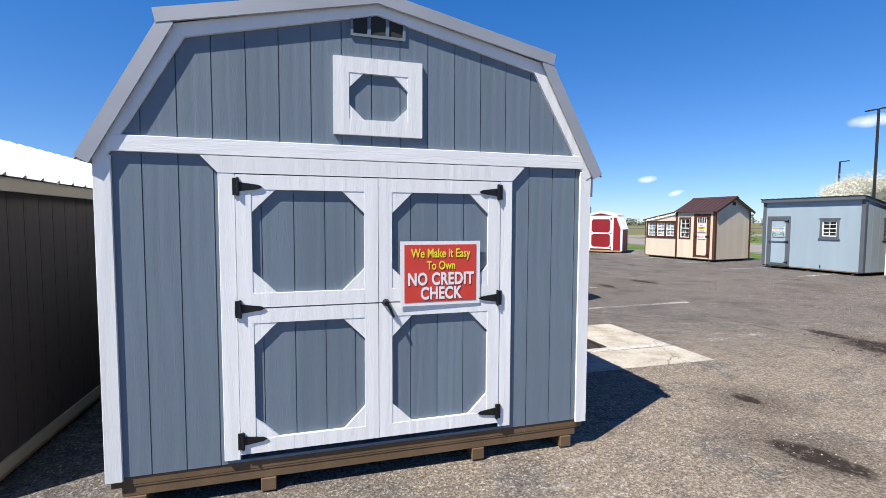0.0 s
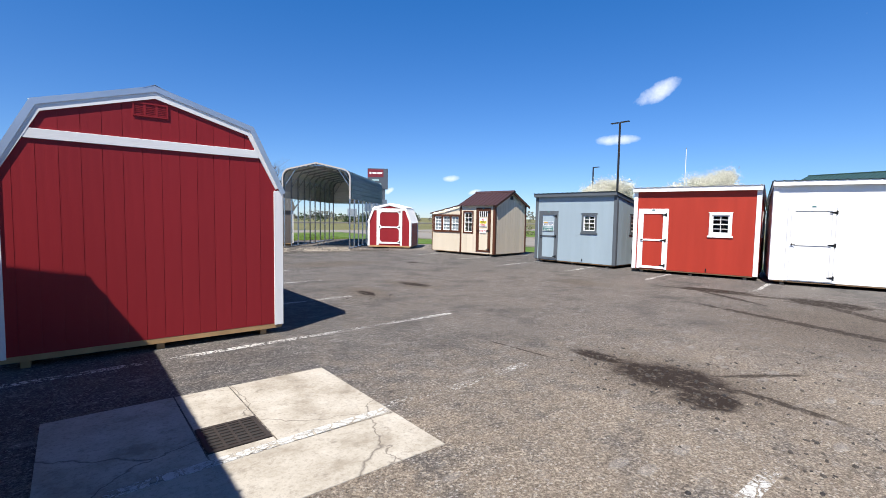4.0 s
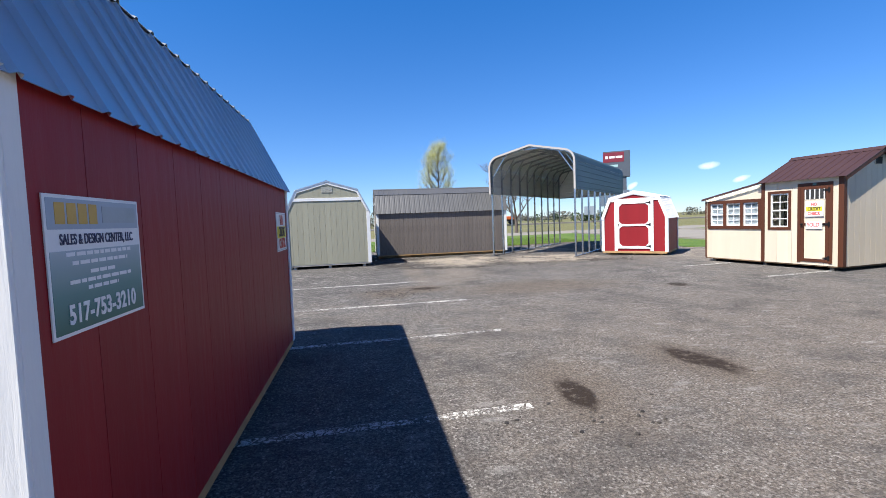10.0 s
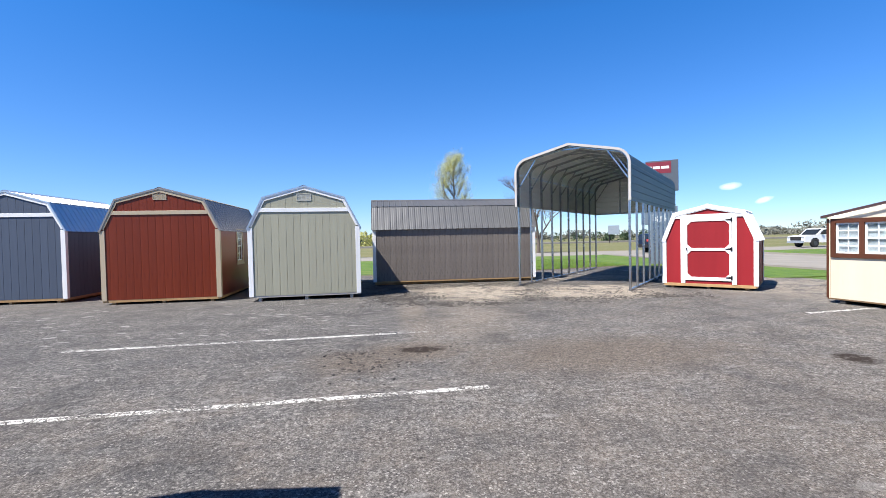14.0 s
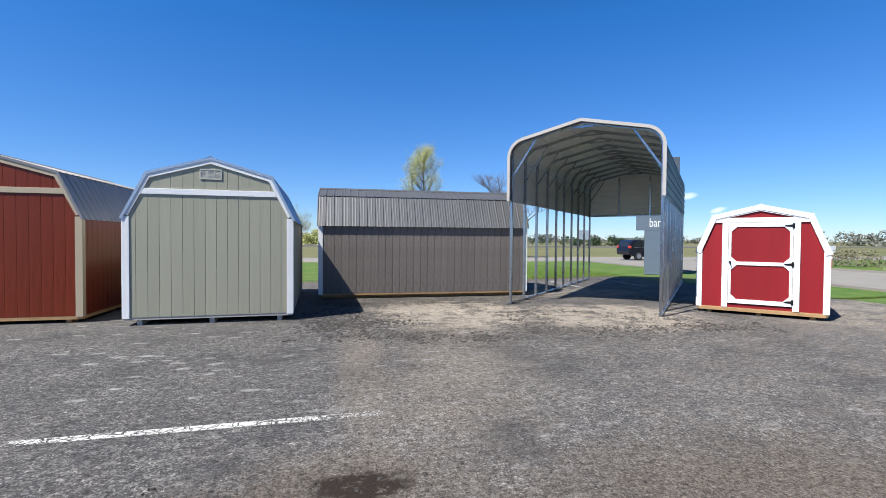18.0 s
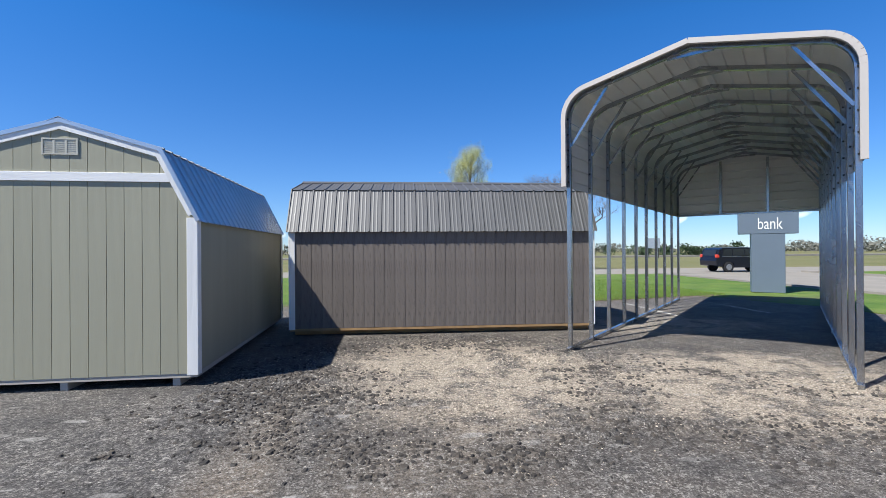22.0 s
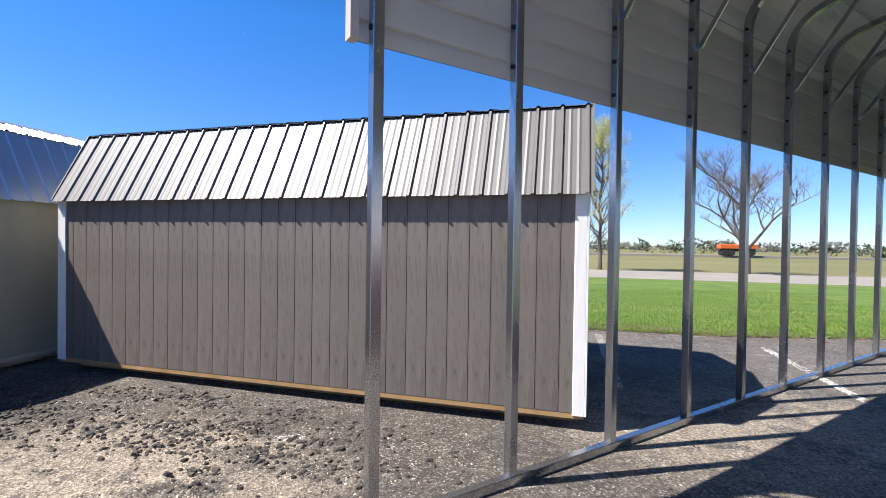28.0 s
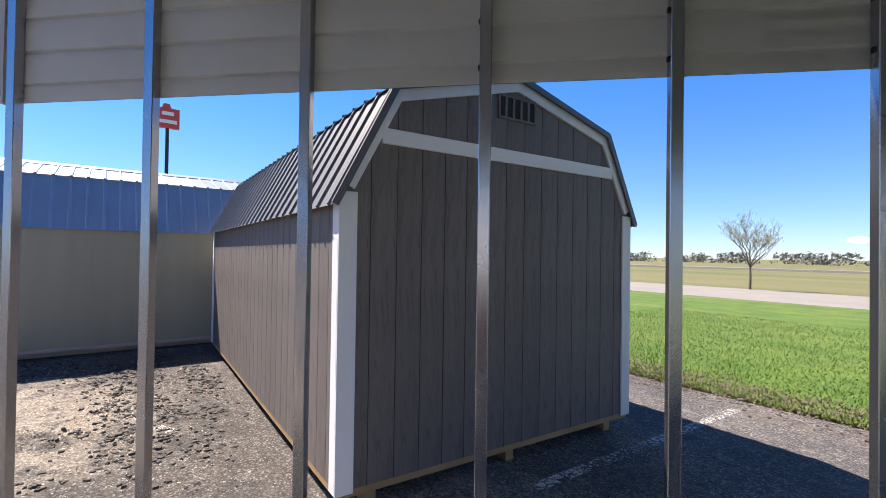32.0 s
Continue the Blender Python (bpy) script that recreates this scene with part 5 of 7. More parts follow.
def lean_shed(name, m, label, w, depth, hf, hb, body, trim, roof, door, wins, side_win=None, base=0.13, ctrim=0.10, group="studio sheds", fascia=None, dtrim=None):
    """A shed whose roof falls from the front (y = 0, facing -y) to the back; x from 0 to w."""
    t = thing(name, m, label, "garden shed", group)
    z0 = base
    for x in (0.3, w / 2, w - 0.3):
        # skids coloured near-black to paint the shade under the floor
        part("skid", boxes((x - 0.05, x + 0.05, 0.03, depth - 0.03, 0, z0 - 0.04), bevel=0.006), SHADE_BLACK, t)
    part("floor_frame", boxes((0.01, w - 0.01, 0.005, depth - 0.005, z0 - 0.04, z0 + 0.01)), PINE_DARK, t)
    opens = [tuple(wn[:4]) for wn in wins] + ([tuple(door[:4])] if door else [])
    fr = wall("front_wall", t, pose(0, 0, 0), [(0, hf), (w, hf)], z0, body, opens, 0)
    so = ((side_win[0], side_win[1], side_win[2], side_win[3]),) if side_win else ()
    rt = wall("side_wall", t, pose(w, 0, 0, 0, 0, 90), [(0, hf), (depth, hb)], z0, body, so, 0.4064)
    wall("side_wall", t, pose(0, depth, 0, 0, 0, -90), [(0, hb), (depth, hf)], z0, body, (), 0.4064)
    wall("back_wall", t, pose(w, depth, 0, 0, 0, 180), [(0, hb), (w, hb)], z0, body, (), 0)
    for x0, x1 in ((-0.03, ctrim), (w - ctrim, w + 0.03)):
        part("corner_board", boxes((x0, x1, -0.030, -0.002, z0, hf - 0.02), bevel=0.003), trim, t)
    for x0, x1 in ((-0.03, -0.012), (w + 0.012, w + 0.03)):
        part("corner_board", boxes((x0, x1, -0.0015, ctrim, z0, hf - 0.04), bevel=0.003), trim, t)
        part("corner_board", boxes((x0, x1, depth - ctrim, depth + 0.02, z0, hb - 0.03), bevel=0.003), trim, t)
    s = (hf - hb) / depth
    ov = 0.14
    part("fascia", boxes((-0.05, w + 0.05, -ov, -ov + 0.02, hf - 0.03, hf + 0.075 + s * ov)), fascia or trim, t)
    part("soffit", boxes((-0.05, w + 0.05, -ov + 0.02, -0.031, hf - 0.025, hf - 0.01)), fascia or trim, t)
    for x0 in (-0.05, w + 0.032):
        part("rake_board", prisms(([(-ov + 0.02, hf - 0.02), (depth + 0.06, hb - 0.05), (depth + 0.06, hb + 0.05), (-ov + 0.02, hf + 0.085)], x0, x0 + 0.018)), fascia or trim, t).matrix_basis = Matrix(((0, 1, 0, 0), (1, 0, 0, 0), (0, 0, 1, 0), (0, 0, 0, 1)))
    bm = ribbed(w + 0.16, (-ov - 0.03, hf + 0.09 + s * ov), (depth + 0.1, hb + 0.09), 0.229, 0.02, 0.05)
    bmesh.ops.transform(bm, matrix=Matrix(((0, 1, 0, -0.08), (1, 0, 0, 0), (0, 0, 1, 0), (0, 0, 0, 1))), verts=bm.verts)
    bmesh.ops.recalc_face_normals(bm, faces=bm.faces)
    part("roof_sheet", bm, roof, t)
    if door:
        shed_door(t, door[0] + 0.004, door[1] - 0.004, door[2], door[3] - 0.004, body, dtrim or trim)
    for wn in wins:
        window(fr, *wn[:4], WHITE, dtrim or trim, wn[4], wn[5])
    if side_win:
        window(rt, *side_win[:4], WHITE, dtrim or trim, side_win[4], side_win[5])
    part("ground_anchor", boxes((w * 0.62, w * 0.62 + 0.03, -0.035, -0.011, z0 + 0.06, z0 + 0.15)), BLACK_IRON, t)
    return t


# pale-blue studio shed
lean_shed("studio_shed", pose(18.315, 14.06, 0, 0, 0, -87.0), "pale blue studio shed with charcoal trim and door", 3.56, 2.45, 2.72, 2.2, PALE_BLUE, CHARCOAL, GREEN_ROOF,
          (0.25, 1.01, 0.16, 2.05), ((2.23, 2.72, 1.37, 1.95, 2, 4),), (1.1, 1.75, 1.37, 1.95, 2, 4))
# bright red studio shed
lean_shed("studio_shed", pose(18.424, 9.764, 0, 0, 0, -76.3), "bright red studio shed with white trim and door", 3.63, 2.45, 2.80, 2.25, BRIGHT_RED, WHITE, WHITE_ROOF,
          (0.22, 1.02, 0.16, 2.12), ((2.37, 2.85, 1.42, 2.0, 2, 4),), (1.2, 1.9, 1.42, 2.05, 2, 4))
# a low building with a dark green roof, far behind the white shed; only its roof clears the shed
tW = thing("workshop_building", pose(47.8, 11.7, -0.05, 0, 0, 172.5), "pale low building under a dark green metal gable roof", "building")
part("wall", prisms(([(-2.9, 0), (2.9, 0), (2.9, 4.62), (0, 5.50), (-2.9, 4.62)], 0.35, 13.65)), WHITE_SIDING, tW)
for sx in (-1, 1):
    bm = ribbed(14.0, (sx * 3.2, 4.57), (0, 5.54), 0.305, 0.022, 0.05)
    part("roof", bm, GREEN_ROOF, tW)
    for y in (-0.02, 14.004):
        part("rake_flashing", prisms(([(sx * 3.2, 4.45), (sx * 3.2, 4.58), (0, 5.55), (0, 5.42)], y, y + 0.016)), GREEN_ROOF, tW)
part("ridge_cap", prisms(([(-0.16, 5.525), (0, 5.585), (0.16, 5.525), (0.16, 5.532), (0, 5.592), (-0.16, 5.532)], -0.03, 14.03)), GREEN_ROOF, tW)
# white studio shed
lean_shed("studio_shed", pose(18.94, 5.80, 0, 0, 0, -71.2), "white studio shed with black hinges, wide and plain", 5.6, 3.0, 2.88, 2.35, WHITE_SIDING, WHITE, GREEN_ROOF,
               (0.42, 1.42, 0.16, 2.22), ((2.75, 3.25, 1.4, 2.05, 3, 4),), None, fascia=WHITE)


def cottage(m):
    """A cream shed under a burgundy gable roof, with a glazed lean-to; x from 0 (lean-to) to the gable end, y back."""
    t = thing("potting_shed", m, "cream potting shed with chocolate trim and burgundy roof", "garden shed")
    w1, w2, dp, z0 = 1.97, 4.02, 2.55, 0.12
    he, ha = 2.42, 3.05
    part("floor_frame", boxes((0.0, w2, 0.004, dp - 0.004, z0 - 0.03, z0)), PINE_DARK, t)
    for x in (0.3, 2.0, w2 - 0.25):
        # the underfloor shade is put into the skids' near-black colour
        part("skid", boxes((x - 0.05, x + 0.05, 0.03, dp - 0.03, 0, z0 - 0.03)), SHADE_BLACK, t)
    main = wall("front_wall", t, pose(0, 0, 0), [(w1, he), (w2, he)], z0, CREAM, ((w1 + 0.22, w1 + 0.72, 1.12, 2.05), (w1 + 1.05, w1 + 1.75, 0.2, 2.2)), 0.4064)
    lean = wall("front_wall", t, pose(0, 0.02, 0), [(0, 1.98), (w1, 2.36)], z0, CREAM, tuple((0.17 + i * 0.58, 0.65 + i * 0.58, 1.16, 1.85) for i in range(3)), 0)
    gab = [(0, he), (dp / 2, ha), (dp, he)]
    ge = wall("gable_wall", t, pose(w2, 0, 0, 0, 0, 90), gab, z0, CREAM, (), 0.2032)
    wall("gable_wall", t, pose(w1, dp, 0, 0, 0, -90), gab, z0, CREAM, (), 0)
    wall("side_wall", t, pose(0, dp, 0, 0, 0, -90), [(0, 1.98), (dp, 1.98)], z0, CREAM, (), 0)
    wall("back_wall", t, pose(w2, dp, 0, 0, 0, 180), [(0, he), (w2 - w1, he)], z0, CREAM, (), 0)
    wall("back_wall", t, pose(w1, dp, 0, 0, 0, 180), [(0, 2.36), (w1, 1.98)], z0, CREAM, (), 0)
    for x0, x1, h in ((w2 - 0.09, w2 + 0.032, he), (w1 - 0.05, w1 + 0.05, he)):
        part("corner_board", boxes((x0, x1, -0.032, -0.011, z0, h - 0.02), bevel=0.003), CHOCOLATE, t)
    part("corner_board", boxes((w2 + 0.012, w2 + 0.031, -0.010, 0.09, z0, he), bevel=0.003), CHOCOLATE, t)
    part("corner_board", boxes((w2 + 0.012, w2 + 0.031, dp - 0.09, dp + 0.02, z0, he), bevel=0.003), CHOCOLATE, t)
    part("corner_board", boxes((-0.02, 0.03, -0.014, 0.009, z0, 1.96), bevel=0.003), CHOCOLATE, t)
    ov = 0.16
    k = (ha - he) / (dp / 2)
    swap = Matrix(((0, 1, 0, w1 - 0.12), (1, 0, 0, 0), (0, 0, 1, 0), (0, 0, 0, 1)))
    for a, b in (((-ov, he - ov * k + 0.04), (dp / 2, ha + 0.04)), ((dp + ov, he - ov * k + 0.04), (dp / 2, ha + 0.04))):
        bm = ribbed(w2 - w1 + 0.28, a, b, 0.229, 0.02, 0.05)
        bmesh.ops.transform(bm, matrix=swap, verts=bm.verts)
        bmesh.ops.recalc_face_normals(bm, faces=bm.faces)
        part("roof_sheet", bm, RUST_ROOF, t)
    bm = prisms(([(dp / 2 - 0.13, ha - 0.01), (dp / 2, ha + 0.085), (dp / 2 + 0.13, ha - 0.01), (dp / 2, ha + 0.075)], 0, w2 - w1 + 0.3))
    bmesh.ops.transform(bm, matrix=swap, verts=bm.verts)
    part("ridge_cap", bm, RUST_ROOF, t)
    rk = Matrix(((0, 1, 0, 0), (1, 0, 0, 0), (0, 0, 1, 0), (0, 0, 0, 1)))
    for a, b in (((-ov, he - ov * k + 0.035), (dp / 2, ha + 0.035)), ((dp + ov, he - ov * k + 0.035), (dp / 2, ha + 0.035))):
        part("rake_board", trim_board(strip(a, b, 0.1), w2 + 0.125, w2 + 0.15), CHOCOLATE, t).matrix_basis = rk
    # lean-to roof of clear panels with a dark edge
    part("lean_roof", prisms(([(-0.08, 1.98 - 0.015), (w1 - 0.05, 2.37), (w1 - 0.05, 2.41), (-0.08, 1.98 + 0.03)], -0.08, dp + 0.05)), GLASS, t, "low clear lean-to roof").visible_shadow = False
    part("lean_edge", prisms(([(-0.09, 1.965), (w1 - 0.05, 2.365), (w1 - 0.05, 2.425), (-0.09, 2.025)], -0.10, -0.081)), RUST_ROOF, t, "dark edge strip")
    for i in range(3):
        window(lean, 0.17 + i * 0.58, 0.65 + i * 0.58, 1.16, 1.85, WHITE, None, 2, 4, room=False, backing=SIGN_STEEL)
    for r in ((0.07, 0.17, 1.06, 1.95), (0.65, 0.75, 1.16, 1.85), (1.23, 1.33, 1.16, 1.85), (1.81, 1.91, 1.06, 1.95), (0.17, 1.81, 1.85, 1.95), (0.17, 1.81, 1.06, 1.16)):
        part("window_casing", boxes((r[0], r[1], -0.018, 0.018, r[2], r[3]), bevel=0.003), CHOCOLATE, t)
    window(main, w1 + 0.22, w1 + 0.72, 1.12, 2.05, WHITE, CHOCOLATE, 2, 4, sill=False)
    d = shed_door(t, w1 + 1.054, w1 + 1.746, 0.2, 2.196, CREAM, CHOCOLATE)
    # an opaque near-black pane paints the unlit room behind the transom
    part("door_glass", boxes((w1 + 1.15, w1 + 1.65, -0.02, -0.011, 1.86, 2.10)), SHADE_BLACK, d, "small dark transom light")
    for i in range(5):
        x = w1 + 1.17 + i * 0.115
        part("transom_bar", boxes((x - 0.012, x + 0.012, -0.03, -0.02, 1.85, 2.11)), WHITE, d)
    gable_vent(ge, dp / 2, 2.78, 0.30, 0.22, CREAM, SHADE_BLACK, 0)
    return t


H_POSE = pose(17.67, 20.40, 0, 0, 0, -82.0)
cottage(H_POSE)
credit_sign(H_POSE @ pose(3.37, -0.04, 1.60), 0.46, 0.40)
sold = thing("sign", H_POSE @ pose(3.37, -0.04, 1.18), "pink and white sold sign on the door", "sign")
part("board", boxes((-0.2, 0.2, -0.004, 0, -0.1, 0.1)), SIGN_WHITE, sold)
text_at(sold, "SOLD!", 0, 0, 0.14, SIGN_RED, 0.85, -0.006)
office_sign(pose(18.315, 14.06, 0, 0, 0, -87.0) @ pose(0.63, -0.037, 1.5), 0.85)


# ---- metal carport ----
CP = pose(12.045, 26.20, 0, 0, 0, -41.9)
CW, CL, CN = 3.57, 9.15, 10
CP_SHIFT = {1: -0.01, 3: 0.04, 4: 0.02, 5: -0.035}     # legs that stand a little out of step


def arch(off=0.0, step=7):
    """The frame's centre line in x, z: legs, rounded shoulders and two slopes."""
    pts = [(0 - off, 3.81)]
    r = 0.42
    pitch = math.atan2(0.42, CW / 2 - 0.3)
    for i in range(1, step + 1):
        a = math.pi - (math.pi / 2 - pitch) * i / step
        pts.append((r + (r + off) * math.cos(a), 3.81 + (r + off) * math.sin(a)))
    apex = (CW / 2, 4.54 + off)
    return pts + [apex] + [(CW - x, z) for x, z in reversed(pts)]


def corrugated_sheet(line, y0, y1, thick=0.003, rib=0.022, pitch=0.24):
    """A sheet that follows line in x, z and runs from y0 to y1, with ribs along y."""
    pts = []
    for (xa, za), (xb, zb) in zip(line, line[1:]):
        d = Vector((xb - xa, zb - za))
        n = max(1, round(d.length / pitch))
        nv = Vector((-d.y, d.x)).normalized()
        for i in range(n):
            a, b = Vector((xa, za)) + d * (i / n), Vector((xa, za)) + d * ((i + 1) / n)
            pts.append(a)
            if d.length > 0.2:
                q = (b - a)
                for f, h in ((0.42, 0), (0.46, rib), (0.54, rib), (0.58, 0)):
                    pts.append(a + q * f + nv * h)
    pts.append(Vector(line[-1]))
    bm = bmesh.new()
    rows = []
    for y in (y0, y1):
        rows.append([bm.verts.new((p.x, y, p.y)) for p in pts])
    for i in range(len(pts) - 1):
        bm.faces.new((rows[0][i], rows[0][i + 1], rows[1][i + 1], rows[1][i]))
    r = bmesh.ops.solidify(bm, geom=bm.faces[:], thickness=thick)
    bmesh.ops.recalc_face_normals(bm, faces=bm.faces)
    return bm


def carport():
    t = thing("carport", CP, "open metal carport of galvanized tube with sheet roof", "carport")
    tw = 0.066
    for side in (0, CW):
        bm = bmesh.new()
        box(bm, side - tw / 2, side + tw / 2, -0.10, CL + 0.05, 0.0, tw, bevel=0.004)
        part("base_rail", bm, STEEL, t, "galvanized base rail on the ground")
    line = arch()
    for i in range(CN):
        y = CL * i / (CN - 1) + CP_SHIFT.get(i, 0.0)
        for side in (0, CW):
            part("post", boxes((side - tw / 2, side + tw / 2, y - tw / 2, y + tw / 2, tw, 3.81), bevel=0.004), STEEL, t)
        bm = bmesh.new()
        for a, b in zip(line, line[1:]):
            beam(bm, (a[0], y, a[1]), (b[0], y, b[1]), tw, tw, (0, 1, 0))
        part("roof_bow", bm, STEEL, t)
        for s in (1, -1):
            x0 = 0 if s == 1 else CW
            part("brace", beam(bmesh.new(), (x0 + s * 0.03, y + 0.032, 3.38), (x0 + s * 0.62, y + 0.032, 4.25), 0.04, 0.02, (0, 1, 0)), STEEL, t, "diagonal knee brace")
        part("peak_brace", beam(bmesh.new(), (CW / 2 - 0.30, y + 0.032, 4.445), (CW / 2 + 0.30, y + 0.032, 4.445), 0.045, 0.02, (0, 1, 0)), STEEL, t)
    # roof sheet, in strips, pale below and blue on the outside
    roofl = arch(0.035)
    part("roof_sheet", corrugated_sheet(roofl, -0.12, CL + 0.12), WHITE_SHEET, t, "off-white underside of roof sheets")
    part("roof_skin", corrugated_sheet(arch(0.045), -0.118, CL + 0.118), BLUE_SHEET, t, "slate-blue painted outer roof skin")
    for s, x in ((-1, -0.033), (1, CW + 0.033)):
        part("side_sheet", corrugated_sheet([(x, 2.70), (x, 3.80)] if s < 0 else [(x, 3.80), (x, 2.70)], -0.12, CL + 0.12), WHITE_SHEET, t, "off-white side panel")
        x2 = x + s * 0.010
        part("side_skin", corrugated_sheet([(x2, 2.70), (x2, 3.80)] if s < 0 else [(x2, 3.80), (x2, 2.70)], -0.118, CL + 0.118), BLUE_SHEET, t, "slate-blue side panel")
    # pale trim along the front arch and the sheet edges
    bm = bmesh.new()
    tl = [(-0.04, 2.70)] + arch(0.04) + [(CW + 0.04, 2.70)]
    for a, b in zip(tl, tl[1:]):
        beam(bm, (a[0], -0.125, a[1]), (b[0], -0.125, b[1]), 0.075, 0.05, (0, 1, 0))
    part("edge_trim", bm, BEIGE_SHEET, t, "pale painted edge trim")
    # rear gable
    poly = [(0.0, 2.70)] + [(x, z) for x, z in arch(0.02)] + [(CW, 2.70)]
    part("gable_panel", prisms((poly, CL + 0.035, CL + 0.045)), WHITE_SHEET, t, "off-white rear gable panel")
    for i in range(7):
        z = 2.80 + i * 0.24
        a = 0.03 if z < 3.8 else 0.1 + (z - 3.8) * 1.4
        part("gable_rib", prisms(([(CL + 0.0355, z - 0.02), (CL + 0.012, z), (CL + 0.012, z + 0.022), (CL + 0.0355, z + 0.042)], a, CW - a)), WHITE_SHEET, t).matrix_basis = Matrix(((0, 1, 0, 0), (1, 0, 0, 0), (0, 0, 1, 0), (0, 0, 0, 1)))
    part("gable_rail", boxes((0.02, CW - 0.02, CL - 0.02, CL + 0.031, 2.69, 2.74)), STEEL, t)
    for x in (CW / 3, CW * 2 / 3):
        part("gable_stud", boxes((x - tw / 2, x + tw / 2, CL - 0.025, CL + 0.031, 2.74, 4.34)), STEEL, t)
    # screws that hold the panels show on the posts
    for side in (0, 1):
        bm = bmesh.new()
        for i in range(CN):
            y = CL * i / (CN - 1)
            y += CP_SHIFT.get(i, 0.0)
            for j in range(5):
                z = 2.78 + j * 0.26
                x = (0.0 if side == 0 else CW)
                box(bm, x - 0.012, x + 0.012, y - tw / 2 - 0.010, y - tw / 2, z - 0.012, z + 0.012)
        tagged(part("screws", bm, BLACK_IRON, t, "dark panel screws"), kind="stuff")
    return t


carport()

# ---- bank pylon sign ----
PYLON = plain("pylon_blue_grey", (0.14, 0.18, 0.235), 0.5, 0.1, 0.05, 1.5)
PYLON_DARK = plain("pylon_dark_grey", (0.085, 0.10, 0.125), 0.5, 0.1, 0.05, 1.5)
MAROON = plain("sign_maroon", (0.20, 0.02, 0.035), 0.45)
py = thing("pylon_sign", pose(22.88, 34.95, 0, 0, 0, -33), "tall blue-grey bank pylon sign on the lawn", "pylon sign")
part("column", boxes((-0.52, 0.52, -0.05, 0.55, 0, 2.20), bevel=0.01), PYLON, py)
cross = part("cross_panel", boxes((-0.92, 0.92, -0.06, 0.56, 2.20, 3.20), bevel=0.01), PYLON, py, "blue-grey panel with white word")
lettering("lettering", "bank", 0.62, SIGN_WHITE, Matrix.Translation((0.05, -0.066, 2.56)) @ FACE, cross, 0.004, "CENTER", 0.66, 0.0)
part("logo_mark", prisms(([(-0.40, 2.96), (-0.33, 2.96), (-0.30, 3.10), (-0.40, 3.10)], -0.068, -0.06)), SIGN_YELLOW, cross)
for x in (-0.16, 0.06, 0.28, 0.48):
    part("logo_bar", boxes((x - 0.08, x + 0.08, -0.066, -0.06, 2.98, 3.14)), SIGN_WHITE, cross)
part("neck", boxes((0.35, 0.75, 0.02, 0.5, 3.20, 4.08), bevel=0.01), PYLON_DARK, py)
upper = part("upper_box", boxes((-0.68, 0.98, -0.06, 0.56, 4.08, 5.76), bevel=0.012), PYLON_DARK, py)
part("maroon_panel", boxes((-0.66, 0.62, -0.07, -0.06, 5.05, 5.68)), MAROON, upper)
part("logo_mark", boxes((-0.52, -0.36, -0.074, -0.07, 5.28, 5.46)), SIGN_WHITE, upper)
part("logo_bar", boxes((-0.28, 0.05, -0.074, -0.07, 5.30, 5.44)), SIGN_WHITE, upper)
part("logo_bar", boxes((0.12, 0.52, -0.074, -0.07, 5.30, 5.44)), SIGN_WHITE, upper)
part("print_bar", boxes((-0.30, 0.25, -0.064, -0.06, 4.74, 4.88)), SIGN_PALE, upper)
part("print_bar", boxes((-0.25, 0.45, -0.064, -0.06, 4.42, 4.54)), SIGN_PALE, upper)


# ---- trees, lamps and distance ----
BARK = plain("grey_bark", (0.13, 0.105, 0.085), 0.9, 0, 0.25, 5, 0.6)


def leaf_mat(name, a, b):
    m, N, L, bs = shader(name)
    g = N.new("ShaderNodeNewGeometry")
    col = ramp(N, L, g.outputs["Random Per Island"], [(0.0, a), (1.0, b)])
    L.new(col, bs.inputs["Base Color"])
    bs.inputs["Roughness"].default_value = 0.7
    return m


LEAF_SPRING = leaf_mat("yellow_green_buds", (0.40, 0.41, 0.11), (0.57, 0.55, 0.20))
LEAF_BUD = leaf_mat("reddish_buds", (0.12, 0.075, 0.052), (0.22, 0.14, 0.10))
BLOSSOM = leaf_mat("white_blossom", (0.60, 0.58, 0.47), (0.78, 0.76, 0.66))
CONIFER = leaf_mat("dark_conifer", (0.018, 0.040, 0.018), (0.05, 0.085, 0.03))
SCRUB = leaf_mat("brown_scrub", (0.14, 0.125, 0.08), (0.25, 0.225, 0.145))
FARWOOD = leaf_mat("far_woodland", (0.11, 0.115, 0.10), (0.20, 0.20, 0.165))


def grow(bm, p, d, length, radius, depth, rng, tips, spread=0.6, up=0.25, sides=6, keep=0.72, forks=(2, 3, 3)):
    pts, rad = [p], [radius]
    q, dd = Vector(p), Vector(d).normalized()
    n = 3
    for i in range(n):
        dd = (dd + Vector((rng.uniform(-1, 1), rng.uniform(-1, 1), rng.uniform(-0.3, 1) * up)) * 0.16).normalized()
        q = q + dd * length / n
        pts.append(q.copy())
        rad.append(radius * (1 - 0.42 * (i + 1) / n))
    tube(bm, pts, rad, max(3, sides))
    if depth == 0:
        tips.extend(pts[1:])
        return
    for i in range(rng.choice(forks)):
        base = pts[rng.choice((1, 2, 3, 3))]
        a = rng.uniform(0, math.tau)
        side = Vector((math.cos(a), math.sin(a), 0))
        nd = (dd * (1 - spread * 0.5) + side * spread + Vector((0, 0, up))).normalized()
        grow(bm, base, nd, length * rng.uniform(keep - 0.12, keep + 0.08), max(0.006, radius * 0.55), depth - 1, rng, tips, spread, up, sides - 1, keep, forks)


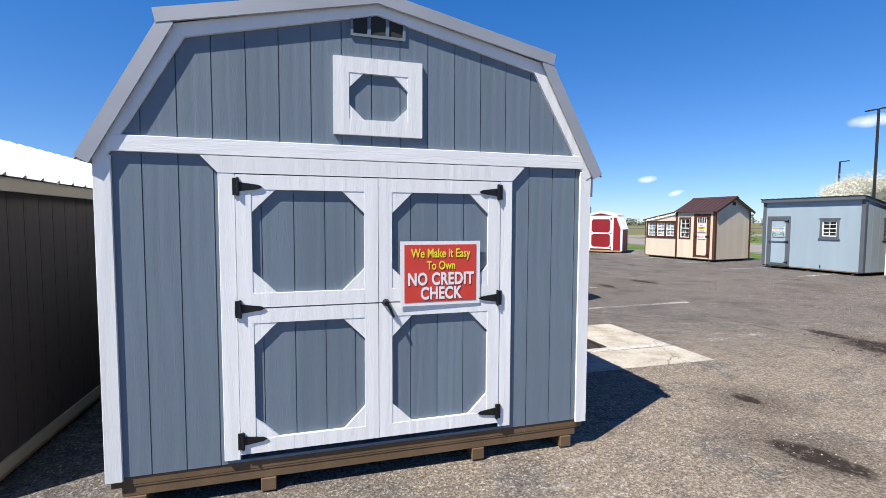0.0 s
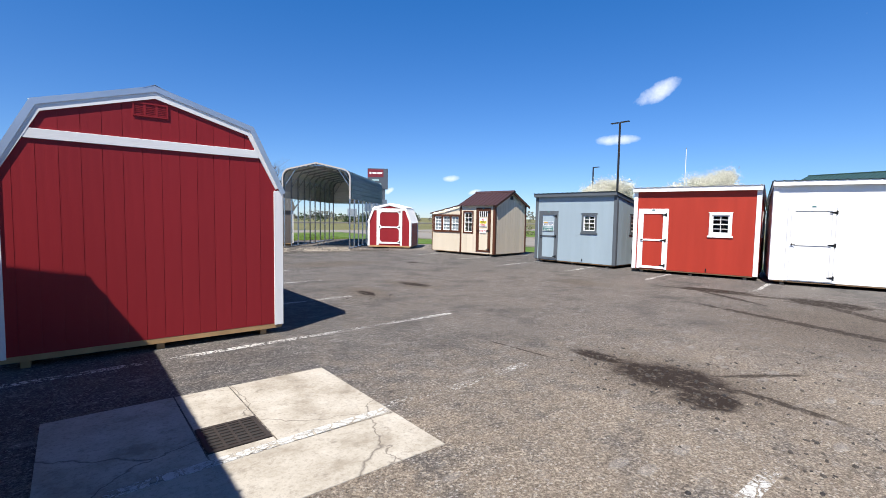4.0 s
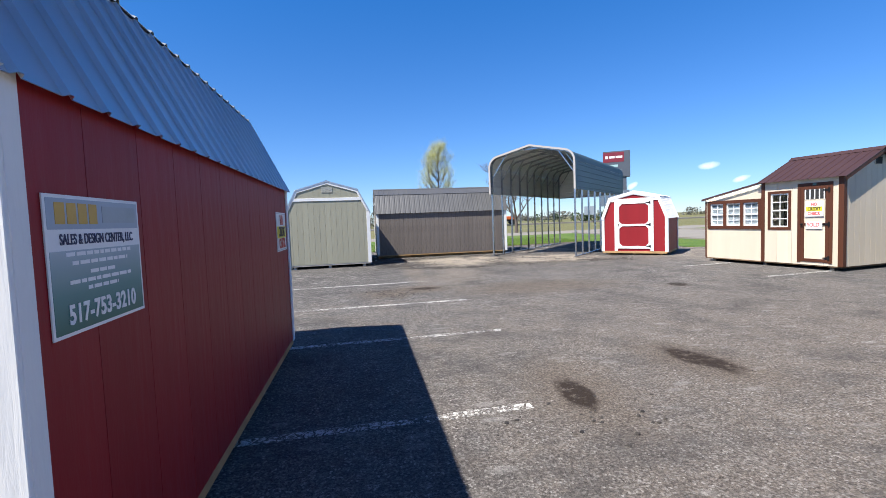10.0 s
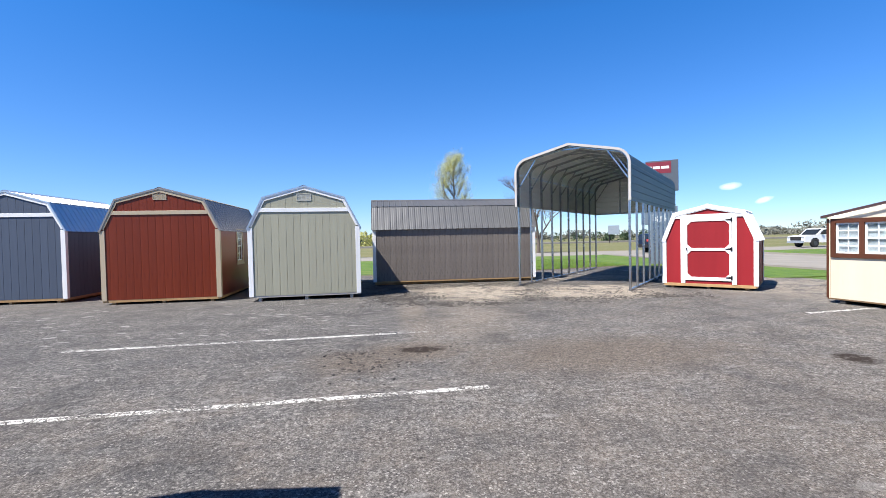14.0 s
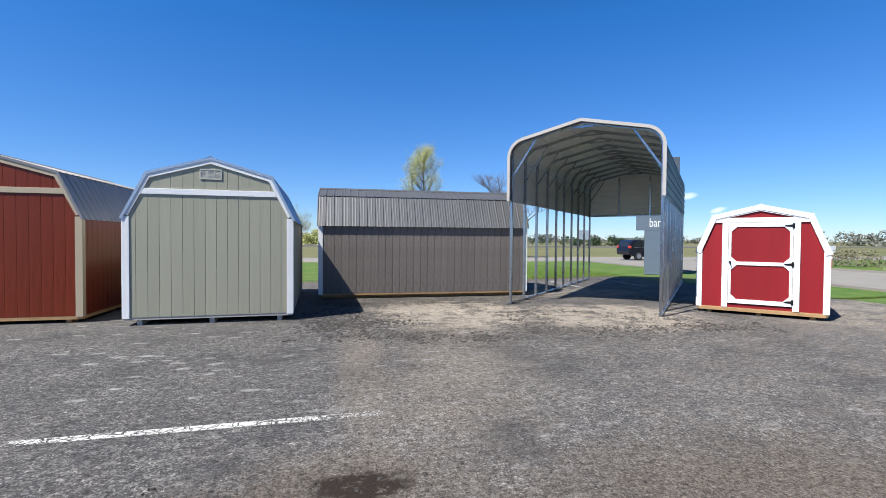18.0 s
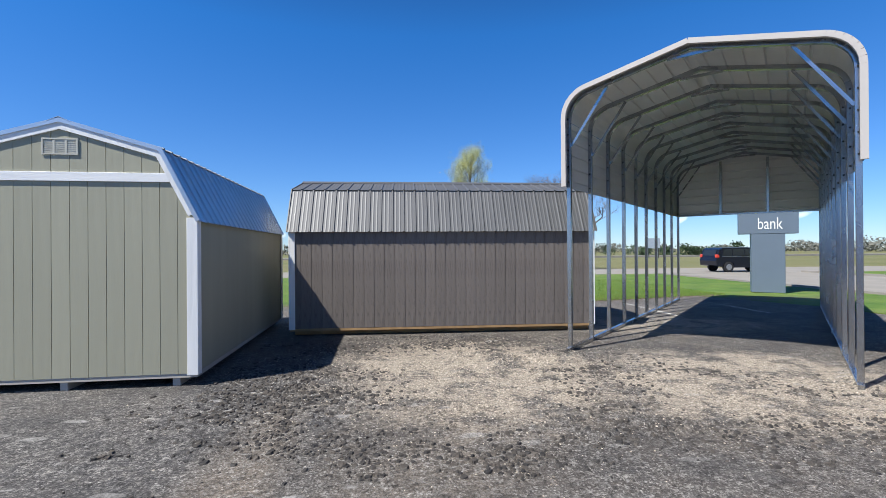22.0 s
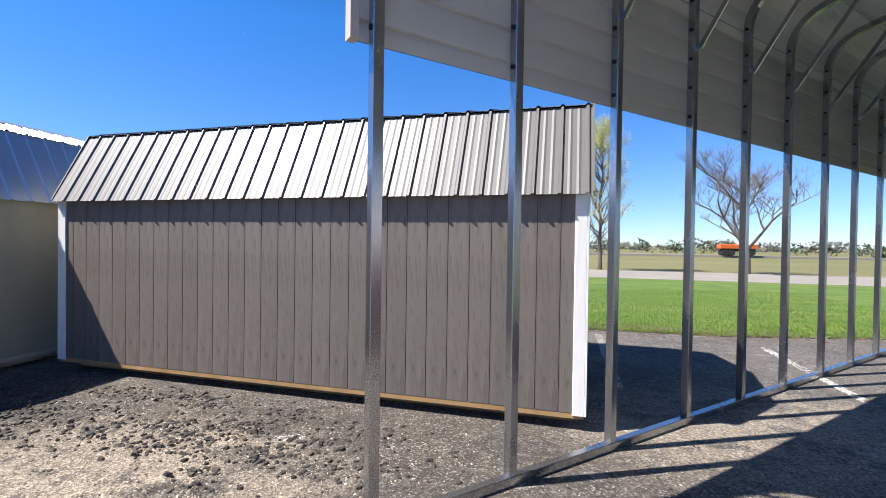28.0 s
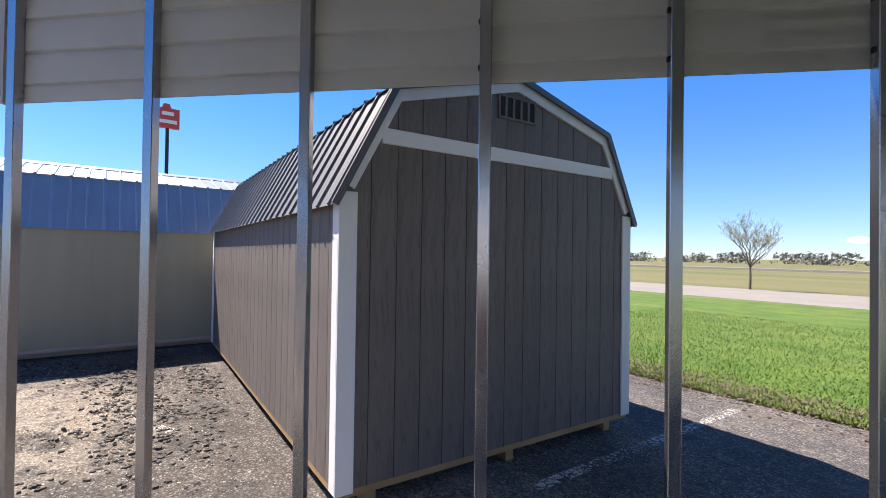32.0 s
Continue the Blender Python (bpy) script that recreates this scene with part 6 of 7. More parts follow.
def leaves(bm, tips, per, size, jitter, rng):
    for p in tips:
        for _ in range(per):
            c = p + Vector((rng.gauss(0, jitter), rng.gauss(0, jitter), rng.gauss(0, jitter)))
            a = Vector((rng.uniform(-1, 1), rng.uniform(-1, 1), rng.uniform(-1, 1))).normalized()
            b = a.cross(Vector((rng.uniform(-1, 1), rng.uniform(-1, 1), rng.uniform(-1, 1)))).normalized()
            s = size * rng.uniform(0.6, 1.3)
            bm.faces.new([bm.verts.new(c + a * s * u + b * s * v * 0.7) for u, v in ((-1, 0), (0, -1), (1, 0), (0, 1))])


def tree(name, x, y, h, label, leaf=None, seed=1, depth=4, spread=0.55, up=0.3, trunk=0.3, per=3, size=0.06, jitter=0.15, r=0.13, keep=0.72, category="tree", reach=0.225, rise=0.75, forks=(2, 3, 3)):
    rng = random.Random(seed)
    t = thing(name, pose(x, y, -0.05), label, category)
    bm = bmesh.new()
    tips = []
    th = h * trunk
    tube(bm, [(0, 0, 0), (0.02, 0.01, th * 0.5), (0.0, 0.03, th)], [r * 1.25, r, r * 0.9], 8)
    L0 = h * (1 - trunk) * 0.36
    if spread < 0.5:
        # a leader with many short side limbs
        lead = [Vector((0, 0.03, th + (h - th) * i / 8)) + Vector((rng.uniform(-1, 1), rng.uniform(-1, 1), 0)) * 0.10 for i in range(9)]
        tube(bm, lead, [r * 0.9 * (1 - i / 9.5) for i in range(9)], 6)
        for i in range(1, 9):
            for k in range(7):
                a = rng.uniform(0, math.tau)
                span = h * reach * (1 - abs(i - 3.2) / 7.5)
                grow(bm, lead[i] - Vector((0, 0, rng.uniform(0, 0.5))), Vector((math.cos(a) * 0.75, math.sin(a) * 0.75, rise)), span, r * 0.3, depth - 2, rng, tips, spread, up, 4, keep)
    else:
        for i in range(4):
            a = math.tau * i / 4 + rng.uniform(-0.5, 0.5)
            grow(bm, Vector((0, 0.03, th - 0.1)), Vector((math.cos(a) * spread, math.sin(a) * spread, 0.9)), L0, r * 0.62, depth - 1, rng, tips, spread, up, 5, keep, forks)
        grow(bm, Vector((0, 0.03, th - 0.05)), Vector((0, 0, 1)), L0 * 1.1, r * 0.7, depth - 1, rng, tips, spread, up, 5, keep, forks)
    part("trunk", bm, BARK, t, "grey-brown trunk and limbs")
    if leaf:
        bm = bmesh.new()
        leaves(bm, tips, per, size, jitter, rng)
        part("crown", bm, leaf, t)
    return t


tree("budding_tree", 14.85, 57.0, 9.0, "slender tree with fresh yellow-green buds", LEAF_SPRING, 3, 4, 0.42, 0.5, 0.16, 10, 0.042, 0.22, 0.13)
tree("bare_tree", 23.4, 56.3, 8.2, "bare spreading tree with reddish buds", LEAF_BUD, 11, 6, 0.68, 0.22, 0.19, 1, 0.026, 0.20, 0.17, 0.70, forks=(3, 3, 4))
tree("sapling", 3.66, 56.2, 4.6, "thin bare sapling at the road edge", LEAF_SPRING, 5, 5, 0.6, 0.35, 0.30, 1, 0.028, 0.1, 0.06, forks=(3, 3, 4))
for i, (x, y, h, w) in enumerate(((46.0, 27.4, 5.9, 1), (49.3, 19.6, 7.3, 2), (51.0, 31.5, 6.3, 3))):
    tree("blossom_tree", x, y, h, "round tree thick with white blossom", BLOSSOM, 20 + i, 5, 0.72, 0.24, 0.14, 190, 0.05, 0.34, 0.16)


def thicket(name, rows, material, label, category, seed, size=0.5, kind="stuff"):
    """Far woods: many overlapping ragged clumps of small faces."""
    rng = random.Random(seed)
    bm = bmesh.new()
    for x, y, h, w, n in rows:
        for _ in range(n):
            a = rng.uniform(0, math.tau)
            k = rng.random() ** 0.5
            zz = rng.random()
            c = Vector((x + math.cos(a) * w * k * (1.05 - 0.6 * zz), y + math.sin(a) * w * k * 0.5, h * zz))
            for _ in range(3):
                u = Vector((rng.uniform(-1, 1), rng.uniform(-1, 1), rng.uniform(-1, 1))) * size
                v = Vector((rng.uniform(-1, 1), rng.uniform(-1, 1), rng.uniform(-1, 1))) * size
                o = c + Vector((rng.gauss(0, 0.4), rng.gauss(0, 0.4), rng.gauss(0, 0.3))) * size
                o.z = max(o.z, 0.05)
                bm.faces.new([bm.verts.new(o), bm.verts.new(o + u), bm.verts.new(o + v)])
    return solo(name, bm, material, label, category, kind)


rng0 = random.Random(77)
thicket("far_woods", [(x, 230 + rng0.uniform(-12, 12), rng0.uniform(1.8, 4.2), 7, 80) for x in range(-190, 250, 8)], FARWOOD, "hazy bare woodland along the horizon", "woodland", 5, 1.0)
thicket("far_woods_east", [(200 + rng0.uniform(-10, 10), y, rng0.uniform(3, 6.5), 8, 80) for y in range(-60, 230, 9)], FARWOOD, "hazy bare woodland to the east", "woodland", 6, 1.0)
thicket("evergreen_row", [(68 + i * 4.2, 124 + rng0.uniform(-3, 3), rng0.uniform(1.8, 3.0), 2.2, 120) for i in range(6)], CONIFER, "row of dark evergreens across the road", "evergreens", 7, 0.5)
thicket("evergreen_row", [(-4 + i * 8.0 + rng0.uniform(-3, 3), 150, rng0.uniform(2.0, 3.2), 2.6, 50) for i in range(12)], CONIFER, "distant clumps of dark evergreens", "evergreens", 9, 0.5)
thicket("scrub_bank", [(43 + rng0.uniform(-3, 3), 12 + i * 4.0, rng0.uniform(0.5, 1.4), 2.6, 420) for i in range(8)], SCRUB, "brown and green scrub beyond the east drive", "scrub", 11, 0.13)
thicket("scrub_bank", [(88 + i * 4, 62 + rng0.uniform(-4, 4), rng0.uniform(1.3, 2.8), 3.2, 320) for i in range(9)], SCRUB, "leafing scrub and trees by the far bend", "scrub", 13, 0.22)
thicket("yellow_thicket", [(-1 + i * 2.2, 128, 4.2 - abs(i - 1.5), 2.0, 200) for i in range(4)], LEAF_SPRING, "rounded yellow-green tree far across the field", "tree", 15, 0.35)
thicket("bare_clump", [(10 + i * 4.0, 125, 4.6, 2.2, 120) for i in range(3)], FARWOOD, "grey clump of bare trees across the field", "trees", 16, 0.35)

POLE = plain("dark_bronze_pole", (0.03, 0.028, 0.03), 0.5, 0.4)


def lot_lamp(x, y, h, arms):
    t = thing("street_lamp", pose(x, y, -0.05), "dark bronze parking-lot lamp with flat heads", "street lamp", "lot lamps")
    bm = bmesh.new()
    tube(bm, [(0, 0, 0), (0, 0, h)], [0.11, 0.085], 8)
    part("pole", bm, POLE, t)
    for s in arms:
        part("lamp_head", boxes((-0.12, 0.12, min(0.1 * s, 0.85 * s), max(0.1 * s, 0.85 * s), h - 0.06, h + 0.02), bevel=0.01), POLE, t)
    return t


lot_lamp(40.7, 23.65, 10.4, (1, -1))
lot_lamp(54.0, 34.9, 8.4, (-1,))
fl = thing("flagpole", pose(50.0, 22.0, -0.05), "thin white flagpole beside blossom trees", "flagpole")
bm = bmesh.new()
tube(bm, [(0, 0, 0), (0, 0, 8.9)], [0.06, 0.03], 8)
part("pole", bm, SIGN_WHITE, fl)
part("finial", boxes((-0.05, 0.05, -0.05, 0.05, 8.9, 9.0), bevel=0.02), SIGN_STEEL, fl)

# restaurant pylon far behind the barns
rs = thing("road_sign", pose(-44.0, 29.3, -0.05, 0, 0, 95), "tall red restaurant sign on a dark post", "pylon sign")
bm = bmesh.new()
tube(bm, [(0, 0.1, 0), (0, 0.1, 15.5)], [0.22, 0.18], 8)
part("post", bm, POLE, rs)
pan = part("panel", prisms(([(-1.15, 15.5), (1.15, 15.5), (1.15, 17.7), (0.35, 17.7), (0.15, 18.2), (-0.4, 18.2), (-0.6, 17.7), (-1.15, 17.7)], -0.2, 0.35)), SIGN_RED, rs)
part("word_bar", boxes((-0.6, 0.6, -0.22, -0.2, 16.9, 17.3)), SIGN_WHITE, pan)
part("word_bar", boxes((-0.9, 0.9, -0.22, -0.2, 16.0, 16.4)), SIGN_WHITE, pan)


# ---- white pickup on the road ----
CAR_WHITE = plain("white_car_paint", (0.75, 0.76, 0.77), 0.25, 0, 0.02, 3, 0.02)
TYRE = plain("tyre_rubber", (0.018, 0.018, 0.019), 0.8)
RIM = plain("wheel_rim", (0.09, 0.09, 0.095), 0.35, 0.7)
CARGLASS = plain("dark_car_glass", (0.02, 0.025, 0.03), 0.08, 0, 0.05)
pk = thing("pickup_truck", pose(52.5, 52.6, -0.02), "white crew-cab pickup truck on the road", "pickup truck")
side = [(-3.15, 0.55), (-3.2, 0.95), (-3.1, 1.18), (-1.75, 1.26), (-1.05, 1.86), (-0.7, 1.93), (0.75, 1.93), (0.95, 1.86), (1.08, 1.30), (3.1, 1.28), (3.15, 0.60),
        (2.55, 0.52), (2.50, 0.78), (2.25, 0.95), (1.85, 0.95), (1.62, 0.78), (1.56, 0.50), (-1.45, 0.50), (-1.52, 0.78), (-1.75, 0.95), (-2.15, 0.95), (-2.40, 0.78), (-2.45, 0.52)]
body = part("body", prisms((side, -0.98, 0.98)), CAR_WHITE, pk)
part("bed", boxes((1.2, 3.0, -0.85, 0.85, 1.281, 1.285)), TYRE, pk, "dark truck bed")
for sy in (-1, 1):
    y0, y1 = sorted((sy * 0.981, sy * 0.987))
    part("side_window", prisms(([(-1.42, 1.32), (-1.0, 1.76), (-0.30, 1.80), (-0.30, 1.32)], y0, y1)), CARGLASS, pk)
    part("side_window", prisms(([(-0.22, 1.32), (-0.22, 1.80), (0.70, 1.80), (0.86, 1.36)], y0, y1)), CARGLASS, pk)
    part("door_handle", boxes((-0.42, -0.28, min(y0, y1) - 0.004, max(y0, y1) + 0.004, 1.16, 1.20)), TYRE, pk)
    part("mirror", boxes((-1.34, -1.16, *sorted((sy * 0.99, sy * 1.16)), 1.34, 1.58), bevel=0.03), TYRE, pk)
    part("tail_light", boxes((3.12, 3.17, *sorted((sy * 0.78, sy * 0.98)), 0.95, 1.22)), SIGN_RED, pk, "red tail light")
    part("headlight", boxes((-3.21, -3.08, *sorted((sy * 0.62, sy * 0.95)), 0.92, 1.12), bevel=0.02), SIGN_STEEL, pk, "clear headlight")
    for wx in (-1.95, 2.05):
        bm = bmesh.new()
        tube(bm, [(wx, sy * 0.72, 0.42), (wx, sy * 0.75, 0.42), (wx, sy * 0.97, 0.42), (wx, sy * 1.0, 0.42)], [0.36, 0.42, 0.42, 0.36], 20)
        wheel = part("wheel", bm, TYRE, pk)
        bm = bmesh.new()
        tube(bm, [(wx, sy * 0.95, 0.42), (wx, sy * 1.006, 0.42)], [0.25, 0.22], 14)
        part("rim", bm, RIM, wheel)
part("windscreen", prisms(([(-1.72, 1.27), (-1.08, 1.82), (-1.06, 1.85), (-1.76, 1.275)], -0.82, 0.82)), CARGLASS, pk)
part("grille", boxes((-3.23, -3.18, -0.6, 0.6, 0.72, 1.12)), TYRE, pk)
part("bumper", boxes((-3.30, -3.16, -0.95, 0.95, 0.45, 0.68), bevel=0.03), SIGN_STEEL, pk)
part("bumper", boxes((3.14, 3.28, -0.95, 0.95, 0.50, 0.70), bevel=0.03), SIGN_STEEL, pk)

# ---- dark sport utility vehicle on the near lane ----
CAR_DARK = plain("dark_navy_car_paint", (0.012, 0.014, 0.024), 0.22, 0.2, 0.02, 3, 0.02)
ALLOY = plain("silver_alloy_rim", (0.48, 0.49, 0.50), 0.3, 0.8)
suv = thing("sport_utility_vehicle", pose(33.4, 50.2, -0.02), "dark navy sport utility vehicle on the road", "car")
hull = [(-2.32, 0.48), (-2.36, 0.80), (-2.30, 1.05), (-2.10, 1.60), (-1.85, 1.70), (0.15, 1.72), (0.55, 1.64), (1.20, 1.12), (2.10, 0.98), (2.34, 0.78), (2.36, 0.42),
        (1.92, 0.38), (1.86, 0.60), (1.66, 0.74), (1.30, 0.74), (1.10, 0.60), (1.04, 0.32), (-0.98, 0.32), (-1.04, 0.60), (-1.24, 0.74), (-1.60, 0.74), (-1.80, 0.60), (-1.86, 0.38)]
part("body", prisms((hull, -0.90, 0.90)), CAR_DARK, suv)
for sy in (-1, 1):
    y0, y1 = sorted((sy * 0.901, sy * 0.906))
    for pane in ([(-1.92, 1.12), (-1.80, 1.58), (-1.20, 1.62), (-1.20, 1.14)], [(-1.12, 1.14), (-1.12, 1.62), (-0.28, 1.63), (-0.28, 1.15)], [(-0.20, 1.15), (-0.20, 1.63), (0.20, 1.62), (0.86, 1.17)]):
        part("side_window", prisms((pane, y0, y1)), CARGLASS, suv)
    part("roof_rail", boxes((-1.7, 0.2, *sorted((sy * 0.70, sy * 0.74)), 1.715, 1.76), bevel=0.01), ALLOY, suv)
    part("chrome_strip", boxes((-1.9, 0.85, *sorted((sy * 0.902, sy * 0.910)), 1.095, 1.115)), ALLOY, suv)
    part("mirror", boxes((0.70, 0.86, *sorted((sy * 0.90, sy * 1.08)), 1.13, 1.28), bevel=0.03), CAR_DARK, suv)
    part("tail_light", boxes((-2.345, -2.12, *sorted((sy * 0.72, sy * 0.912)), 1.02, 1.24), bevel=0.02), SIGN_RED, suv, "red tail light")
    part("headlight", boxes((2.02, 2.30, *sorted((sy * 0.60, sy * 0.908)), 0.76, 0.92), bevel=0.02), SIGN_STEEL, suv, "clear headlight")
    for wx in (-1.42, 1.48):
        bm = bmesh.new()
        tube(bm, [(wx, sy * 0.68, 0.36), (wx, sy * 0.70, 0.36), (wx, sy * 0.90, 0.36), (wx, sy * 0.92, 0.36)], [0.31, 0.36, 0.36, 0.32], 20)
        wheel = part("wheel", bm, TYRE, suv)
        bm = bmesh.new()
        tube(bm, [(wx, sy * 0.88, 0.36), (wx, sy * 0.926, 0.36)], [0.24, 0.21], 14)
        part("rim", bm, ALLOY, wheel)
part("windscreen", prisms(([(0.60, 1.615), (1.17, 1.135), (1.20, 1.15), (0.63, 1.63)], -0.72, 0.72)), CARGLASS, suv)
part("rear_window", prisms(([(-2.28, 1.15), (-2.13, 1.56), (-2.15, 1.57), (-2.30, 1.15)], -0.68, 0.68)), CARGLASS, suv)

# small roadside things
mk = thing("marker_post", pose(37.6, 38.0, -0.03), "orange plastic marker post at the verge", "marker post")
ORANGE = plain("safety_orange", (0.62, 0.12, 0.02), 0.5)
part("post", boxes((-0.05, 0.05, -0.05, 0.05, 0.0, 0.95), bevel=0.01), ORANGE, mk)
part("cuff", boxes((-0.055, 0.055, -0.055, 0.055, 0.62, 0.78)), SIGN_WHITE, mk)
gs = thing("road_sign", pose(-29.5, 81.0, -0.05, 0, 0, -8), "green highway sign across the field", "road sign")
GREEN_SIGN = plain("highway_green", (0.01, 0.16, 0.09), 0.5)
part("panel", boxes((-1.0, 1.0, -0.03, 0.03, 2.0, 3.3)), GREEN_SIGN, gs)
for x in (-0.7, 0.7):
    part("post", boxes((x - 0.05, x + 0.05, -0.05, 0.05, 0, 3.2)), SIGN_STEEL, gs)
bs = thing("billboard", pose(55.0, 100.0, -0.05, 0, 0, -28), "grey backed sign board beside the far road", "road sign")
part("panel", boxes((-1.1, 1.1, -0.04, 0.04, 1.8, 3.6)), SIGN_STEEL, bs)
for x in (-0.8, 0.8):
    part("post", boxes((x - 0.06, x + 0.06, -0.06, 0.06, 0, 1.8)), POLE, bs)
tr = thing("freight_trailer", pose(38.5, 108.6, 0.25), "orange freight trailer on the distant road", "trailer")
part("box", boxes((-2.6, 2.6, -1.2, 1.2, 1.1, 1.8), bevel=0.05), ORANGE, tr)
for x in (-1.9, -1.0, 1.8):
    bm = bmesh.new()
    tube(bm, [(x, -1.25, 0.5), (x, 1.25, 0.5)], [0.5, 0.5], 12)
    part("wheel", bm, TYRE, tr)
part("chassis", boxes((-2.5, 2.5, -0.5, 0.5, 0.7, 1.1)), TYRE, tr)


# ---- loose rubble and grass ----
# rubble set darker than the asphalt, taking the clods' shadows into its colour
RUBBLE = leaf_mat("asphalt_rubble", (0.022, 0.020, 0.020), (0.085, 0.072, 0.060))
PEBBLE = leaf_mat("pale_pebbles", (0.24, 0.20, 0.155), (0.60, 0.53, 0.43))
BLADE = leaf_mat("grass_blades", (0.065, 0.145, 0.014), (0.18, 0.25, 0.038))


BEDS = ((6.9, 12.9, 21.9, 27.95, 0.03, 0.105, "churned mud and broken asphalt before the long barn"),
        (12.4, 17.0, 21.6, 25.2, 0.035, 0.07, "gravelly churned ground at the carport mouth"),
        (7.3, 9.3, 2.2, 5.6, 0.03, 0.05, "wet mud clods tracked across the asphalt"),
        (6.2, 8.6, 16.6, 18.7, 0.03, 0.035, "crumbling hollow with loose asphalt"))


def bed_height(bed, x, y):
    """The height of churned ground: clods and ruts that rise out of the asphalt, and dip under it all round."""
    x0, x1, y0, y1, _, lift, _ = bed
    p = Vector((x, y, 0))
    far = max(abs((2 * x - x0 - x1) / (x1 - x0)), abs((2 * y - y0 - y1) / (y1 - y0)))
    edge = max(0.0, min(1.0, (1 - far) * 3.5))
    heap = noise.fractal(p * 0.8, 1.0, 2.0, 3) * 0.5 + 0.15
    clod = noise.fractal(p * 7.0, 0.9, 2.1, 4)
    crumb = noise.fractal(p * 17.0, 0.9, 2.1, 2)
    h = max(0.0, heap) * (0.35 + max(0.0, clod) * 1.5 + 0.35 * crumb) * lift
    return h * edge - 0.006 - 0.012 * (1 - edge)


def lie(x, y):
    return max([0.0] + [bed_height(b, x, y) for b in BEDS if b[0] < x < b[1] and b[2] < y < b[3]])


for bed in BEDS:
    x0, x1, y0, y1, step, _, label = bed
    nx, ny = int((x1 - x0) / step), int((y1 - y0) / step)
    me = bpy.data.meshes.new("mud")
    me.from_pydata([(x0 + i * step, y0 + j * step, bed_height(bed, x0 + i * step, y0 + j * step)) for j in range(ny + 1) for i in range(nx + 1)], [],
                   [(a, a + 1, a + nx + 2, a + nx + 1) for j in range(ny) for a in range(j * (nx + 1), j * (nx + 1) + nx)])
    me.shade_smooth()
    me.materials.append(ASPHALT)
    tagged(new("mud", me), label, "mud", "", "stuff")


def rocks(name, spots, material, label, seed):
    """Broken lumps lying on the ground, each a squashed and chipped box."""
    rng = random.Random(seed)
    verts, faces = [], []
    for x, y, s in spots:
        b, z0 = len(verts), lie(x, y) - 0.004
        a = rng.uniform(0, math.tau)
        ca, sa = math.cos(a), math.sin(a)
        w, d, h = s * rng.uniform(0.7, 1.3), s * rng.uniform(0.6, 1.1), min(s, 0.026) * rng.uniform(0.45, 0.9)
        for kz in (0, 1):
            for i in range(5):
                t = math.tau * i / 5
                r = rng.uniform(0.7, 1.1) * (1.0 if kz == 0 else rng.uniform(0.45, 0.85))
                u, v = math.cos(t) * w * r, math.sin(t) * d * r
                verts.append((x + u * ca - v * sa, y + u * sa + v * ca, z0 + kz * h * rng.uniform(0.7, 1.1)))
        for i in range(5):
            j = (i + 1) % 5
            faces.append((b + i, b + j, b + 5 + j, b + 5 + i))
        faces.append(tuple(b + 5 + i for i in range(5)))
    me = bpy.data.meshes.new(name)
    me.from_pydata(verts, [], faces)
    me.materials.append(material)
    return tagged(new(name, me), label, "rubble", "", "stuff")


rng1 = random.Random(41)


def clear(x, y):
    if 7.0 < x < 13.3 and y > 27.9:
        return False
    if 3.6 < x < 6.85 and y > 24.4:
        return False
    return True


spots = []
# ridges of broken asphalt round the bare gravel
ridges = ((7.0, 25.6, 8.3, 23.6), (8.0, 23.3, 9.8, 22.3), (9.8, 22.4, 11.4, 22.9), (11.4, 23.0, 12.0, 25.6), (11.8, 22.7, 13.6, 22.5), (9.0, 27.4, 11.8, 27.2), (12.0, 26.1, 14.8, 23.4), (14.0, 22.7, 15.8, 22.5), (7.6, 26.9, 9.9, 26.6), (9.6, 26.7, 12.0, 26.9), (8.4, 27.6, 10.6, 27.5))
for x0, y0, x1, y1 in ridges:
    for _ in range(22):
        k = rng1.random()
        cx, cy, r = x0 + (x1 - x0) * k + rng1.gauss(0, 0.30), y0 + (y1 - y0) * k + rng1.gauss(0, 0.25), rng1.uniform(0.06, 0.26)
        for _ in range(20):
            spots.append((rng1.gauss(cx, r), rng1.gauss(cy, r * 0.6), rng1.choice((0.009, 0.012, 0.016, 0.020, 0.026, 0.036))))
for _ in range(44):
    cx, cy, r = rng1.uniform(6.6, 9.2), rng1.uniform(22.4, 27.2), rng1.uniform(0.08, 0.3)
    for _ in range(22):
        spots.append((rng1.gauss(cx, r), rng1.gauss(cy, r * 0.6), rng1.choice((0.009, 0.013, 0.018, 0.026, 0.04))))
